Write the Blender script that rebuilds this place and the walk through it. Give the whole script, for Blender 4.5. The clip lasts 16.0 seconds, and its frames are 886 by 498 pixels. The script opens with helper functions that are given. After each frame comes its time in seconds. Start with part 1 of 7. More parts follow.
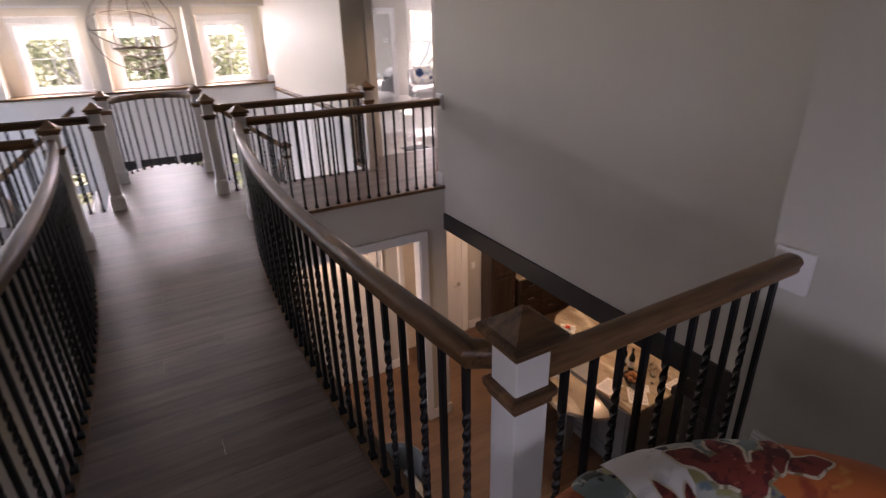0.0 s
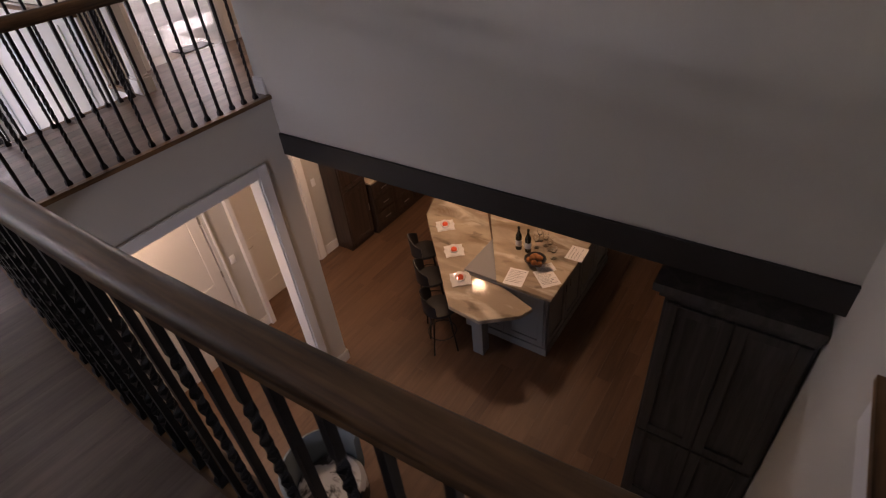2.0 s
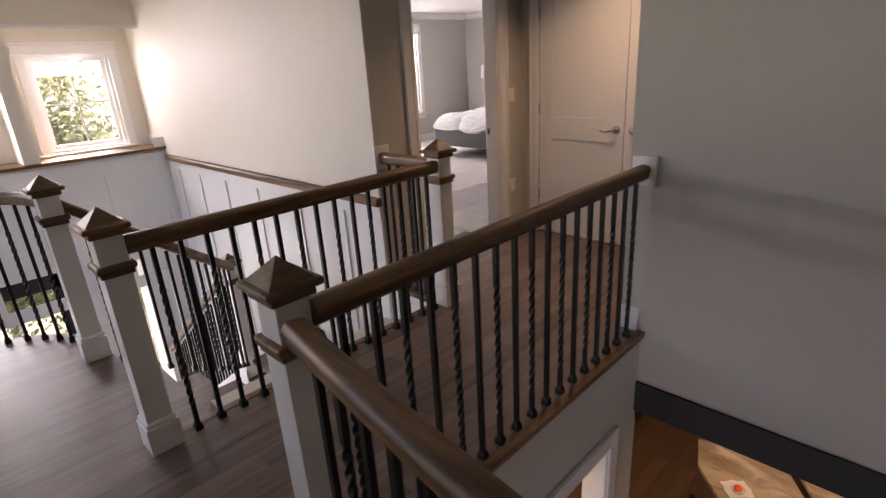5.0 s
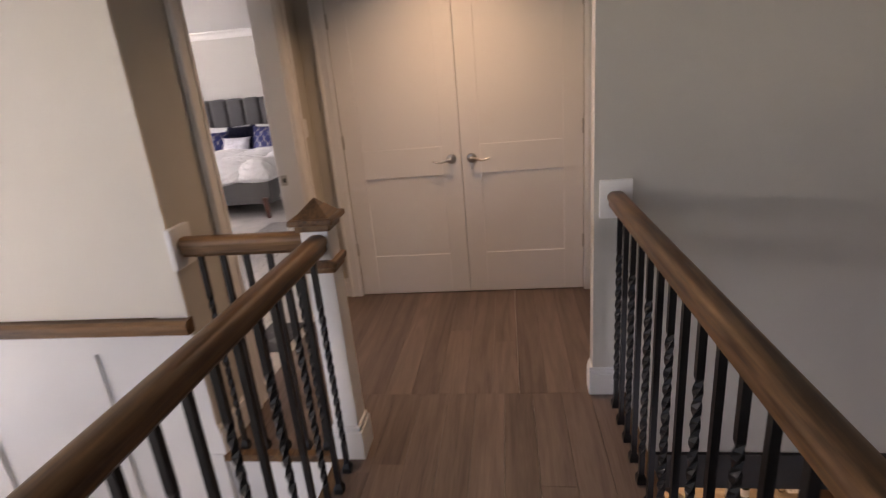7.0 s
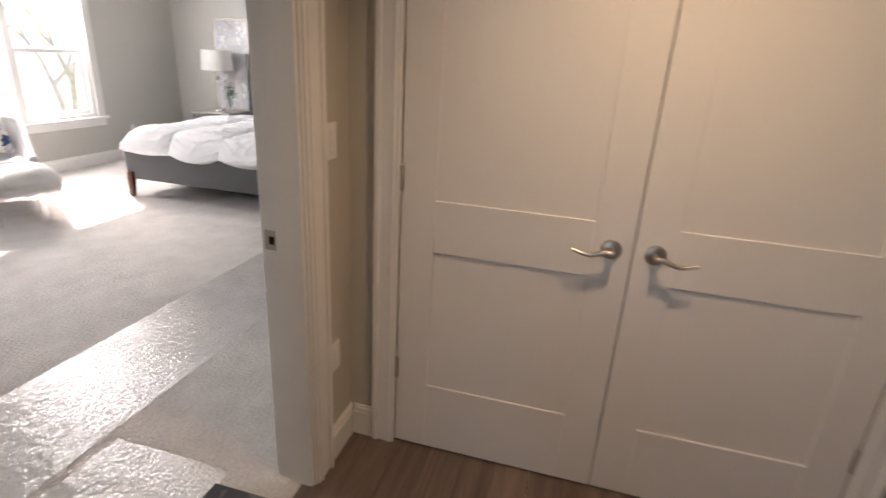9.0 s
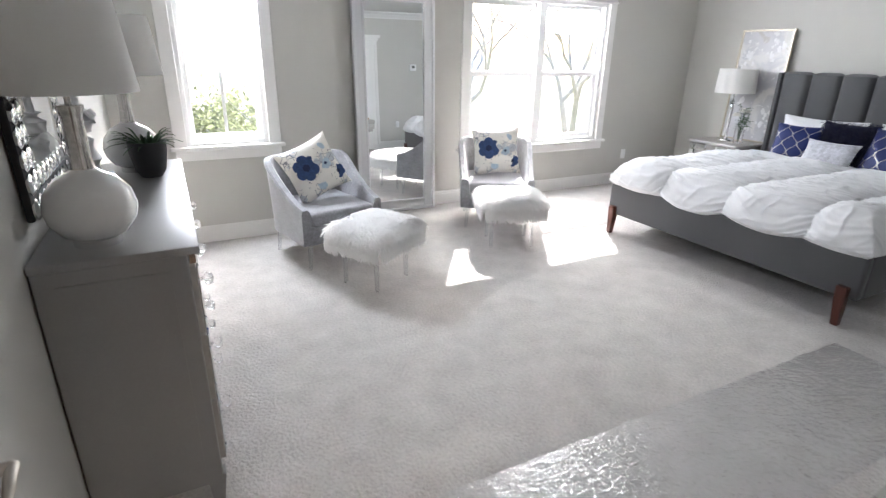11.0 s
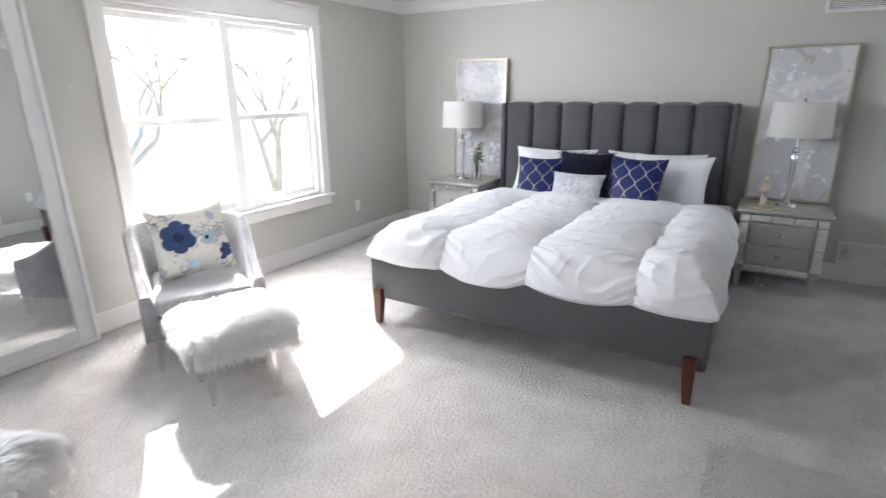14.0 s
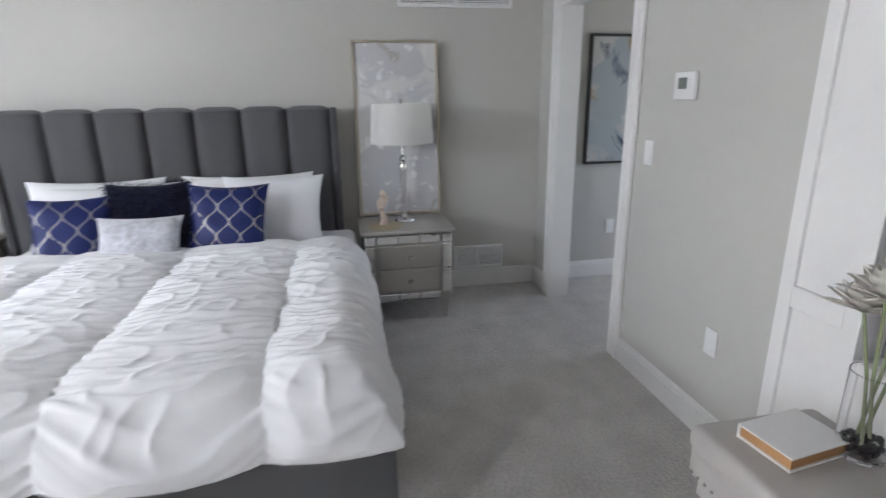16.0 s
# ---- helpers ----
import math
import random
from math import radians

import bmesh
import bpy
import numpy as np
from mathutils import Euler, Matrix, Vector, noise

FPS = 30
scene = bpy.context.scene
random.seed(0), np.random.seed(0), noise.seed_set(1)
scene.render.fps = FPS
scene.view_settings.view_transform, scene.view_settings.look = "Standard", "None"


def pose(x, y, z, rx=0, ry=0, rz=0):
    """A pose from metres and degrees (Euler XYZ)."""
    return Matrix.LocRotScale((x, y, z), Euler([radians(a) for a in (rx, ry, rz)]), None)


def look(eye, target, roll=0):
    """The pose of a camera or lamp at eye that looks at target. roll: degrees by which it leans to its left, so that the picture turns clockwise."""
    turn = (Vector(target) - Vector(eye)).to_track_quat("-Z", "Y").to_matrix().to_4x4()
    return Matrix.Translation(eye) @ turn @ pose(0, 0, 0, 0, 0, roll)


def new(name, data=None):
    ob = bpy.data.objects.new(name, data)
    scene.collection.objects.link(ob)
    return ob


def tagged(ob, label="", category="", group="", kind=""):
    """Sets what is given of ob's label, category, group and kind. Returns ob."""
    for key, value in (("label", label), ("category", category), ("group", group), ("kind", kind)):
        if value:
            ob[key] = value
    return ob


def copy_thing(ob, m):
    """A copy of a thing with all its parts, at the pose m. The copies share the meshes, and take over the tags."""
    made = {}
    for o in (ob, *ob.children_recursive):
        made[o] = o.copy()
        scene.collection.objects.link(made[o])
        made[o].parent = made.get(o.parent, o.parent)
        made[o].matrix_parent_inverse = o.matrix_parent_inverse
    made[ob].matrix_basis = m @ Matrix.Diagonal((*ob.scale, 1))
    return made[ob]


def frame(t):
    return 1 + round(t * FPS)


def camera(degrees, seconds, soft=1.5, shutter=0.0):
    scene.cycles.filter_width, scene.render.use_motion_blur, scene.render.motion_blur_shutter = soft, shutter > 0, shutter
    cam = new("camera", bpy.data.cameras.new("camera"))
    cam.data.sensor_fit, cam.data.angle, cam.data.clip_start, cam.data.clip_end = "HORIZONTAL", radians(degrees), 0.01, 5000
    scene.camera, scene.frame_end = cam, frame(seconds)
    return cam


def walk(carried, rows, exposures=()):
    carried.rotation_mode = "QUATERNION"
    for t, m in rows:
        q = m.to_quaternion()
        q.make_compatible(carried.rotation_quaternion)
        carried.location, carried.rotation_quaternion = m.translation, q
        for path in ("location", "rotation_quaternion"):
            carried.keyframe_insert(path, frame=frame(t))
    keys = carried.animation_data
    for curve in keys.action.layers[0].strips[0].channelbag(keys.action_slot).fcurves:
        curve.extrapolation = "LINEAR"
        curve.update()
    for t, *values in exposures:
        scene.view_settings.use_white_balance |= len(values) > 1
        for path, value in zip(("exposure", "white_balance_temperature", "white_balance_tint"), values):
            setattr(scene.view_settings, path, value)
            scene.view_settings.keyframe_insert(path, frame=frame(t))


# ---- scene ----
cam = camera(80.5, 16.0, soft=1.25, shutter=0.3)
PATH = [
    (0, (0.943, 0.248, 1.718), (1.84, 1.85, 0.925), -1.5),
    (0.5, (0.944, 0.67, 1.665), (2.045, 2.04, 0.71), -6.6),
    (1, (1.072, 1.039, 1.606), (2.295, 2.187, 0.517), -7.6),
    (1.5, (1.23, 1.367, 1.541), (2.459, 2.395, 0.345), -8.1),
    (2, (1.236, 1.682, 1.491), (2.489, 2.656, 0.274), -6.2),
    (2.5, (1.24, 1.978, 1.485), (2.518, 2.972, 0.311), -4.5),
    (3, (1.251, 2.298, 1.506), (2.617, 3.421, 0.572), -6.1),
    (3.5, (1.228, 2.708, 1.512), (2.6, 3.926, 0.715), -3.4),
    (4, (1.139, 3.173, 1.558), (2.456, 4.484, 0.818), -4.0),
    (4.2, (1.139, 3.383, 1.559), (2.415, 4.755, 0.859), -4.6),
    (6.3, (1.24, 5.378, 1.504), (2.88, 6.393, 0.975), -2.2),
    (6.5, (1.309, 5.532, 1.504), (3.043, 6.353, 0.939), -3.8),
    (7, (1.634, 5.784, 1.476), (3.515, 6.043, 0.848), -5.0),
    (7.5, (2.039, 6.015, 1.49), (3.937, 5.975, 0.859), -1.0),
    (8, (2.495, 6.114, 1.516), (4.36, 5.969, 0.807), -0.3),
    (8.5, (2.969, 6.12, 1.517), (4.839, 6.207, 0.814), 2.2),
    (9, (3.403, 6.271, 1.5), (5.219, 6.744, 0.809), 3.3),
    (9.5, (3.707, 6.462, 1.496), (5.325, 7.375, 0.757), 3.7),
    (10, (3.893, 6.663, 1.513), (5.173, 8.014, 0.78), 5.4),
    (10.2, (3.947, 6.789, 1.512), (5.079, 8.259, 0.766), 5.2),
    (12.3, (4.323, 7.829, 1.535), (5.088, 9.56, 0.889), -0.4),
    (12.5, (4.378, 7.904, 1.527), (5.226, 9.596, 0.881), -0.6),
    (13, (4.556, 8.134, 1.538), (5.687, 9.681, 0.966), -0.2),
    (13.5, (4.765, 8.379, 1.46), (6.174, 9.677, 0.885), 2.0),
    (14, (4.975, 8.541, 1.511), (6.61, 9.537, 0.932), -0.6),
    (14.5, (5.234, 8.71, 1.489), (7.0, 9.487, 0.961), -0.8),
    (15, (5.53, 8.802, 1.481), (7.391, 9.3, 0.942), 0.6),
    (15.5, (5.869, 8.848, 1.502), (7.785, 8.913, 0.935), -1.0),
    (16, (6.245, 8.733, 1.448), (8.132, 8.376, 0.888), -0.8),
]
EXPOSURES = [(0, 2.16, 7000, 33), (2.0, 2.02, 7050, 34), (4.2, 2.08, 7050, 30), (6.3, 1.75, 7300, 29), (7.0, 2.2, 7300, 29), (7.5, 2.2, 7200, 28), (8.0, 2.45, 7150, 27), (8.5, 2.3, 6950, 23), (9.0, 2.25, 6850, 20), (10.2, 2.15, 6250, 14), (12.3, 2.2, 6250, 14), (14.5, 2.18, 6250, 14), (16, 2.1, 6250, 15)]
walk(cam, [(t, look(eye, target, roll)) for t, eye, target, roll in PATH], EXPOSURES)

# ---- world and light ----
SUN_WAY = Vector((-0.665, -1.03, -1.0)).normalized()
world = bpy.data.worlds.new("sky")
scene.world = world
world.use_nodes = True
wn = world.node_tree.nodes
sky = wn.new("ShaderNodeTexSky")
sky.sky_type = 'NISHITA'
sky.sun_disc = False
sky.sun_elevation = radians(39.2)
sky.sun_rotation = 0.573
sky.dust_density = 2.5
wn["Background"].inputs["Strength"].default_value = 0.15
world.node_tree.links.new(sky.outputs[0], wn["Background"].inputs[0])
sun = new("sun", bpy.data.lights.new("sun", 'SUN'))
sun.data.energy, sun.data.angle, sun.data.color = 4.5, radians(0.5), (1.0, 0.95, 0.88)
sun.matrix_world = look((20, 30, 32), Vector((20, 30, 32)) + SUN_WAY)


def area_lamp(name, at, aim, width, height, watts, color=(1, 1, 1)):
    """A lamp that fills a seen or added opening, or a real fitting."""
    ob = new(name, bpy.data.lights.new(name, 'AREA'))
    ob.data.shape, ob.data.size, ob.data.size_y = 'RECTANGLE', width, height
    ob.data.energy, ob.data.color = watts, color
    ob.matrix_world = look(at, aim)
    return ob


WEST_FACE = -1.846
DAY = (0.90, 0.95, 1.0)
area_lamp("window_light", (7.75, 12.262, 1.86), (9.2, 8.6, 0.5), 1.6, 0.22, 11, DAY)
# added lamp in an unseen dressing room opening, lifts the bedroom's east side
area_lamp("window_light", (9.35, 4.94, 1.35), (9.3, 8.0, 0.2), 0.86, 1.0, 2.8, DAY)
area_lamp("window_light", (4.5, 11.962, 1.80), (8.6, 7.8, 0.3), 0.56, 0.2, 14, DAY)
for wx, ax, watts in ((-0.12, 0.3, 10), (1.25, 1.3, 10), (2.72, 0.6, 6)):
    area_lamp("window_light", (wx, 11.735, 1.70), (ax, 6, -0.4), 0.64, 0.14, watts, DAY)
area_lamp("window_light", (1.2, 11.4, -2.0), (1.2, 6, -2.2), 2.4, 2.0, 17, DAY)
# fill through an added, unseen side window, for the bluish loft wall
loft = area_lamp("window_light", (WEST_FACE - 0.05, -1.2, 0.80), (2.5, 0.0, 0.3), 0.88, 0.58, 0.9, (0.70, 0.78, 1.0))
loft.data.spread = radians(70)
# fill through an unseen back wall opening, brightens the armchair and newel
back = area_lamp("window_light", (-1.55, -3.06, 1.05), (1.9, 0.3, 0.25), 1.7, 0.6, 1.1, (0.74, 0.82, 1.0))
back.data.spread = radians(38)
# fill through an added, unseen window, brightens the wall under the hall
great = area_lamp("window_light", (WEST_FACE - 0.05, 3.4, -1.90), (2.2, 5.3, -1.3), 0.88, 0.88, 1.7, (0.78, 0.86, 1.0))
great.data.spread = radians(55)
hall = area_lamp("hall_lamp", (4.45, 6.07, 2.40), (4.45, 6.07, 0), 0.18, 0.18, 2.1, (1.0, 0.72, 0.45))
hall.data.spread = radians(125)
for kx, ky in ((5.0, 4.6), (5.8, 3.8), (5.0, 6.2), (6.6, 5.2)):
    area_lamp("kitchen_lamp", (kx, ky, -0.66), (kx, ky, -3), 0.15, 0.15, 2.2, (1.0, 0.70, 0.42))
area_lamp("hall_lamp", (2.6, 6.2, -0.62), (2.6, 6.2, -3), 0.2, 0.2, 4.5, (1.0, 0.76, 0.5))

# ---- materials ----
def node_mat(name):
    m = bpy.data.materials.new(name)
    m.use_nodes = True
    return m, m.node_tree.nodes, m.node_tree.links, m.node_tree.nodes["Principled BSDF"]


def surface(name, color, rough=0.6, metal=0.0, var=0.08, scale=3.0, fine=60.0, bump=0.1, stretch=(1, 1, 1), sheen=0.0, coat=0.0, per_piece=0.0, depth=0.002):
    """Base colour with broad and fine variation, roughness variation and fine relief, at real size."""
    m, n, l, b = node_mat(name)
    tc = n.new("ShaderNodeTexCoord")
    mp = n.new("ShaderNodeMapping")
    mp.inputs["Scale"].default_value = stretch
    l.new(tc.outputs["Object"], mp.inputs[0])
    broad, grain = n.new("ShaderNodeTexNoise"), n.new("ShaderNodeTexNoise")
    broad.inputs["Scale"].default_value, broad.inputs["Detail"].default_value = scale, 4
    grain.inputs["Scale"].default_value, grain.inputs["Detail"].default_value = fine, 5
    l.new(mp.outputs[0], broad.inputs["Vector"])
    l.new(mp.outputs[0], grain.inputs["Vector"])
    add = n.new("ShaderNodeMath")
    add.operation = 'ADD'
    l.new(broad.outputs["Fac"], add.inputs[0])
    l.new(grain.outputs["Fac"], add.inputs[1])
    top = add
    if per_piece:
        info = n.new("ShaderNodeObjectInfo")
        mul = n.new("ShaderNodeMath")
        mul.operation = 'MULTIPLY_ADD'
        mul.inputs[1].default_value = per_piece
        l.new(info.outputs["Random"], mul.inputs[0])
        l.new(add.outputs[0], mul.inputs[2])
        top = mul
    ramp = n.new("ShaderNodeMapRange")
    ramp.inputs[1].default_value, ramp.inputs[2].default_value = 0.6, 1.4 + per_piece
    ramp.inputs[3].default_value, ramp.inputs[4].default_value = 1 - var, 1 + var
    l.new(top.outputs[0], ramp.inputs[0])
    mix = n.new("ShaderNodeVectorMath")
    mix.operation = 'SCALE'
    mix.inputs[0].default_value = color
    l.new(ramp.outputs[0], mix.inputs["Scale"])
    l.new(mix.outputs[0], b.inputs["Base Color"])
    rr = n.new("ShaderNodeMapRange")
    rr.inputs[3].default_value, rr.inputs[4].default_value = max(0.02, rough - 0.08), min(1, rough + 0.08)
    l.new(broad.outputs["Fac"], rr.inputs[0])
    l.new(rr.outputs[0], b.inputs["Roughness"])
    b.inputs["Metallic"].default_value = metal
    b.inputs["Sheen Weight"].default_value = sheen
    b.inputs["Coat Weight"].default_value = coat
    if bump:
        bp = n.new("ShaderNodeBump")
        bp.inputs["Strength"].default_value, bp.inputs["Distance"].default_value = bump, depth
        l.new(grain.outputs["Fac"], bp.inputs["Height"])
        l.new(bp.outputs[0], b.inputs["Normal"])
    return m


def wood(name, dark, light, axis=0, rough=0.42, per_piece=0.5, grain=1.0, bump=0.25):
    """Stained oak with long grain along an axis, some cathedral figure and pores."""
    m, n, l, b = node_mat(name)
    tc, mp, info = n.new("ShaderNodeTexCoord"), n.new("ShaderNodeMapping"), n.new("ShaderNodeObjectInfo")
    sc = [22.0 * grain] * 3
    sc[axis] = 1.6 * grain
    mp.inputs["Scale"].default_value = sc
    off = n.new("ShaderNodeVectorMath")
    off.operation = 'MULTIPLY_ADD'
    off.inputs[1].default_value = (37.0, 53.0, 71.0)
    l.new(info.outputs["Random"], off.inputs[0])
    l.new(tc.outputs["Object"], off.inputs[2])
    l.new(off.outputs[0], mp.inputs[0])
    figure, pore = n.new("ShaderNodeTexNoise"), n.new("ShaderNodeTexNoise")
    figure.inputs["Scale"].default_value, figure.inputs["Detail"].default_value, figure.inputs["Distortion"].default_value = 0.55, 3, 1.2
    pore.inputs["Scale"].default_value, pore.inputs["Detail"].default_value = 5.0, 6
    l.new(mp.outputs[0], figure.inputs["Vector"])
    l.new(mp.outputs[0], pore.inputs["Vector"])
    a = n.new("ShaderNodeMath")
    a.operation = 'MULTIPLY_ADD'
    a.inputs[1].default_value = 0.45
    l.new(pore.outputs["Fac"], a.inputs[0])
    l.new(figure.outputs["Fac"], a.inputs[2])
    c = n.new("ShaderNodeMath")
    c.operation = 'MULTIPLY_ADD'
    c.inputs[1].default_value = per_piece
    l.new(info.outputs["Random"], c.inputs[0])
    l.new(a.outputs[0], c.inputs[2])
    ramp = n.new("ShaderNodeMapRange")
    ramp.inputs[1].default_value, ramp.inputs[2].default_value = 0.56, 0.92 + per_piece * 0.9
    l.new(c.outputs[0], ramp.inputs[0])
    mix = n.new("ShaderNodeMix")
    mix.data_type = 'RGBA'
    mix.inputs["A"].default_value, mix.inputs["B"].default_value = (*dark, 1), (*light, 1)
    l.new(ramp.outputs[0], mix.inputs["Factor"])
    l.new(mix.outputs["Result"], b.inputs["Base Color"])
    rr = n.new("ShaderNodeMapRange")
    rr.inputs[3].default_value, rr.inputs[4].default_value = rough - 0.08, rough + 0.12
    l.new(pore.outputs["Fac"], rr.inputs[0])
    l.new(rr.outputs[0], b.inputs["Roughness"])
    bp = n.new("ShaderNodeBump")
    bp.inputs["Strength"].default_value, bp.inputs["Distance"].default_value = bump, 0.002
    l.new(a.outputs[0], bp.inputs["Height"])
    l.new(bp.outputs[0], b.inputs["Normal"])
    return m


def glass(name, color=(1, 1, 1), rough=0.0, ior=1.45):
    m, n, l, b = node_mat(name)
    b.inputs["Base Color"].default_value = (*color, 1)
    b.inputs["Transmission Weight"].default_value = 1.0
    b.inputs["Roughness"].default_value = rough
    b.inputs["IOR"].default_value = ior
    return m


def through_lit(m, color, share):
    """Thin things let part of the light through to their other side."""
    n, l = m.node_tree.nodes, m.node_tree.links
    b = n["Principled BSDF"]
    tr, mx = n.new("ShaderNodeBsdfTranslucent"), n.new("ShaderNodeMixShader")
    tr.inputs[0].default_value = (*color, 1)
    mx.inputs[0].default_value = share
    l.new(b.outputs[0], mx.inputs[1])
    l.new(tr.outputs[0], mx.inputs[2])
    l.new(mx.outputs[0], n["Material Output"].inputs[0])
    return m


WALL = surface("wall_paint", (0.56, 0.535, 0.48), 0.62, var=0.025, scale=1.2, fine=220, bump=0.06)
BED_WALL = surface("bedroom_paint", (0.55, 0.54, 0.505), 0.65, var=0.025, scale=1.2, fine=220, bump=0.06)
# lighter and warmer than the greige wall colour
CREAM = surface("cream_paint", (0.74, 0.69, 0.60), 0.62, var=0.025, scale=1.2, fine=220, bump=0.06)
TRIM = surface("white_trim", (0.80, 0.79, 0.77), 0.35, var=0.02, scale=4, fine=120, bump=0.03)
DOOR = surface("door_paint", (0.76, 0.73, 0.69), 0.38, var=0.02, scale=4, fine=120, bump=0.04)
CEIL = surface("ceiling_paint", (0.78, 0.78, 0.77), 0.8, var=0.02, fine=180, bump=0.08)
FLOOR = wood("oak_floor", (0.086, 0.063, 0.053), (0.212, 0.160, 0.135), 0, 0.43, 0.28, grain=1.3)
FLOOR.node_tree.nodes["Principled BSDF"].inputs["Specular IOR Level"].default_value = 0.38
LOW_FLOOR = wood("low_floor", (0.085, 0.045, 0.026), (0.17, 0.095, 0.055), 0, 0.45, 0.35)
RAIL_X = wood("rail_oak_x", (0.042, 0.019, 0.007), (0.255, 0.136, 0.060), 0, 0.42, 0.1)
RAIL_Y = wood("rail_oak_y", (0.042, 0.019, 0.007), (0.255, 0.136, 0.060), 1, 0.42, 0.1)
IRON = surface("black_iron", (0.012, 0.012, 0.013), 0.42, 0.3, var=0.15, fine=90, bump=0.15)
BEAM = surface("dark_beam", (0.022, 0.021, 0.021), 0.5, var=0.15, fine=60, bump=0.1)
NICKEL = surface("satin_nickel", (0.46, 0.43, 0.39), 0.30, 1.0, var=0.05, fine=150, bump=0.02)


def polished(name, color, rough):
    """Plain polished metal or silvered glass."""
    m, n, l, b = node_mat(name)
    b.inputs["Base Color"].default_value, b.inputs["Metallic"].default_value, b.inputs["Roughness"].default_value = (*color, 1), 1.0, rough
    return m


CHROME = polished("chrome", (0.74, 0.74, 0.74), 0.06)
PLATE = surface("plastic_white", (0.82, 0.82, 0.81), 0.35, var=0.01, bump=0)
DARK = surface("dark_interior", (0.05, 0.05, 0.055), 0.7, var=0.1)
CARPET = surface("carpet", (0.525, 0.50, 0.475), 0.95, var=0.22, scale=6.0, fine=60, bump=1.0, sheen=0.15, depth=0.014)
# near-black that paints the shade in door gaps and strike plate slots
BLACK = surface("gap_shade_black", (0.01, 0.01, 0.01), 0.8, var=0.1, bump=0)


# ---- mesh helpers ----
def box(bm, x0, x1, y0, y1, z0, z1, bevel=0.0, seg=2):
    r = bmesh.ops.create_cube(bm, size=1.0, matrix=Matrix.Translation(((x0 + x1) / 2, (y0 + y1) / 2, (z0 + z1) / 2)) @ Matrix.Diagonal((abs(x1 - x0), abs(y1 - y0), abs(z1 - z0), 1)))
    if bevel:
        edges = list({e for v in r["verts"] for e in v.link_edges})
        bmesh.ops.bevel(bm, geom=edges, offset=bevel, segments=seg, affect='EDGES', profile=0.5)
    return bm


def boxes(*list_of):
    bm = bmesh.new()
    for b in list_of:
        box(bm, *b)
    return bm


def lathe(bm, profile, seg=24, at=(0, 0, 0)):
    """A body of revolution about z from (radius, height) pairs."""
    rings = []
    for r, z in profile:
        rings.append([bm.verts.new((at[0] + r * math.cos(2 * math.pi * i / seg), at[1] + r * math.sin(2 * math.pi * i / seg), at[2] + z)) for i in range(seg)])
    for a, b in zip(rings, rings[1:]):
        for i in range(seg):
            bm.faces.new((a[i], a[(i + 1) % seg], b[(i + 1) % seg], b[i]))
    if profile[0][0] > 0.0005:
        bm.faces.new(rings[0][::-1])
    if profile[-1][0] > 0.0005:
        bm.faces.new(rings[-1])
    return bm


def tube(bm, path, radius, seg=8):
    """A round bar along points; radius one number or one for each point."""
    rings = []
    for i, p in enumerate(path):
        p = Vector(p)
        d = (Vector(path[min(i + 1, len(path) - 1)]) - Vector(path[max(i - 1, 0)])).normalized()
        side = d.cross(Vector((0, 0, 1)))
        side = side.normalized() if side.length > 1e-3 else Vector((1, 0, 0))
        up = side.cross(d)
        r = radius[i] if isinstance(radius, (list, tuple)) else radius
        rings.append([bm.verts.new(p + r * (math.cos(2 * math.pi * k / seg) * side + math.sin(2 * math.pi * k / seg) * up)) for k in range(seg)])
    for a, b in zip(rings, rings[1:]):
        for k in range(seg):
            bm.faces.new((a[k], a[(k + 1) % seg], b[(k + 1) % seg], b[k]))
    bm.faces.new(rings[0][::-1])
    bm.faces.new(rings[-1])
    return bm


def sweep(bm, path, profile):
    """A profile of (across, up) pairs carried along a path that stays upright."""
    rings = []
    for i, p in enumerate(path):
        p = Vector(p)
        d = Vector(path[min(i + 1, len(path) - 1)]) - Vector(path[max(i - 1, 0)])
        d.z = 0
        d.normalize()
        side = Vector((d.y, -d.x, 0))
        rings.append([bm.verts.new(p + a * side + Vector((0, 0, u))) for a, u in profile])
    k = len(profile)
    for a, b in zip(rings, rings[1:]):
        for i in range(k):
            bm.faces.new((a[i], b[i], b[(i + 1) % k], a[(i + 1) % k]))
    bm.faces.new(rings[0])
    bm.faces.new(rings[-1][::-1])
    return bm


def finish(bm, smooth):
    bmesh.ops.recalc_face_normals(bm, faces=bm.faces)
    me = bpy.data.meshes.new("mesh")
    bm.to_mesh(me)
    bm.free()
    if smooth:
        for p in me.polygons:
            p.use_smooth = True
        me.set_sharp_from_angle(angle=radians(38))
    return me


def mesh_object(name, bm, material, smooth=True):
    me = finish(bm, smooth)
    me.materials.append(material)
    return new(name, me)


def part(name, bm, material, parent, label="", smooth=True):
    ob = mesh_object(name, bm, material, smooth)
    ob.parent = parent
    if label:
        ob["label"] = label
    return ob


def shared(name, me, parent, m=None):
    """One more object on a mesh that other pieces use too."""
    ob = new(name, me)
    ob.parent = parent
    if m is not None:
        ob.matrix_basis = m
    return ob


def thing(name, label, category, at=(0, 0, 0), rz=0, group=""):
    e = new(name)
    e.empty_display_size = 0.1
    e.matrix_basis = pose(*at, 0, 0, rz)
    return tagged(e, label, category, group)


def setting(name, bm, material, label, category, smooth=False):
    return tagged(mesh_object(name, bm, material, smooth), label, category, kind="structure")


# ---- large structure ----
LOW = -3.28
CX = 0.985
EAST, WEST = 3.816, 2 * CX - 3.816
TOP = 4.1

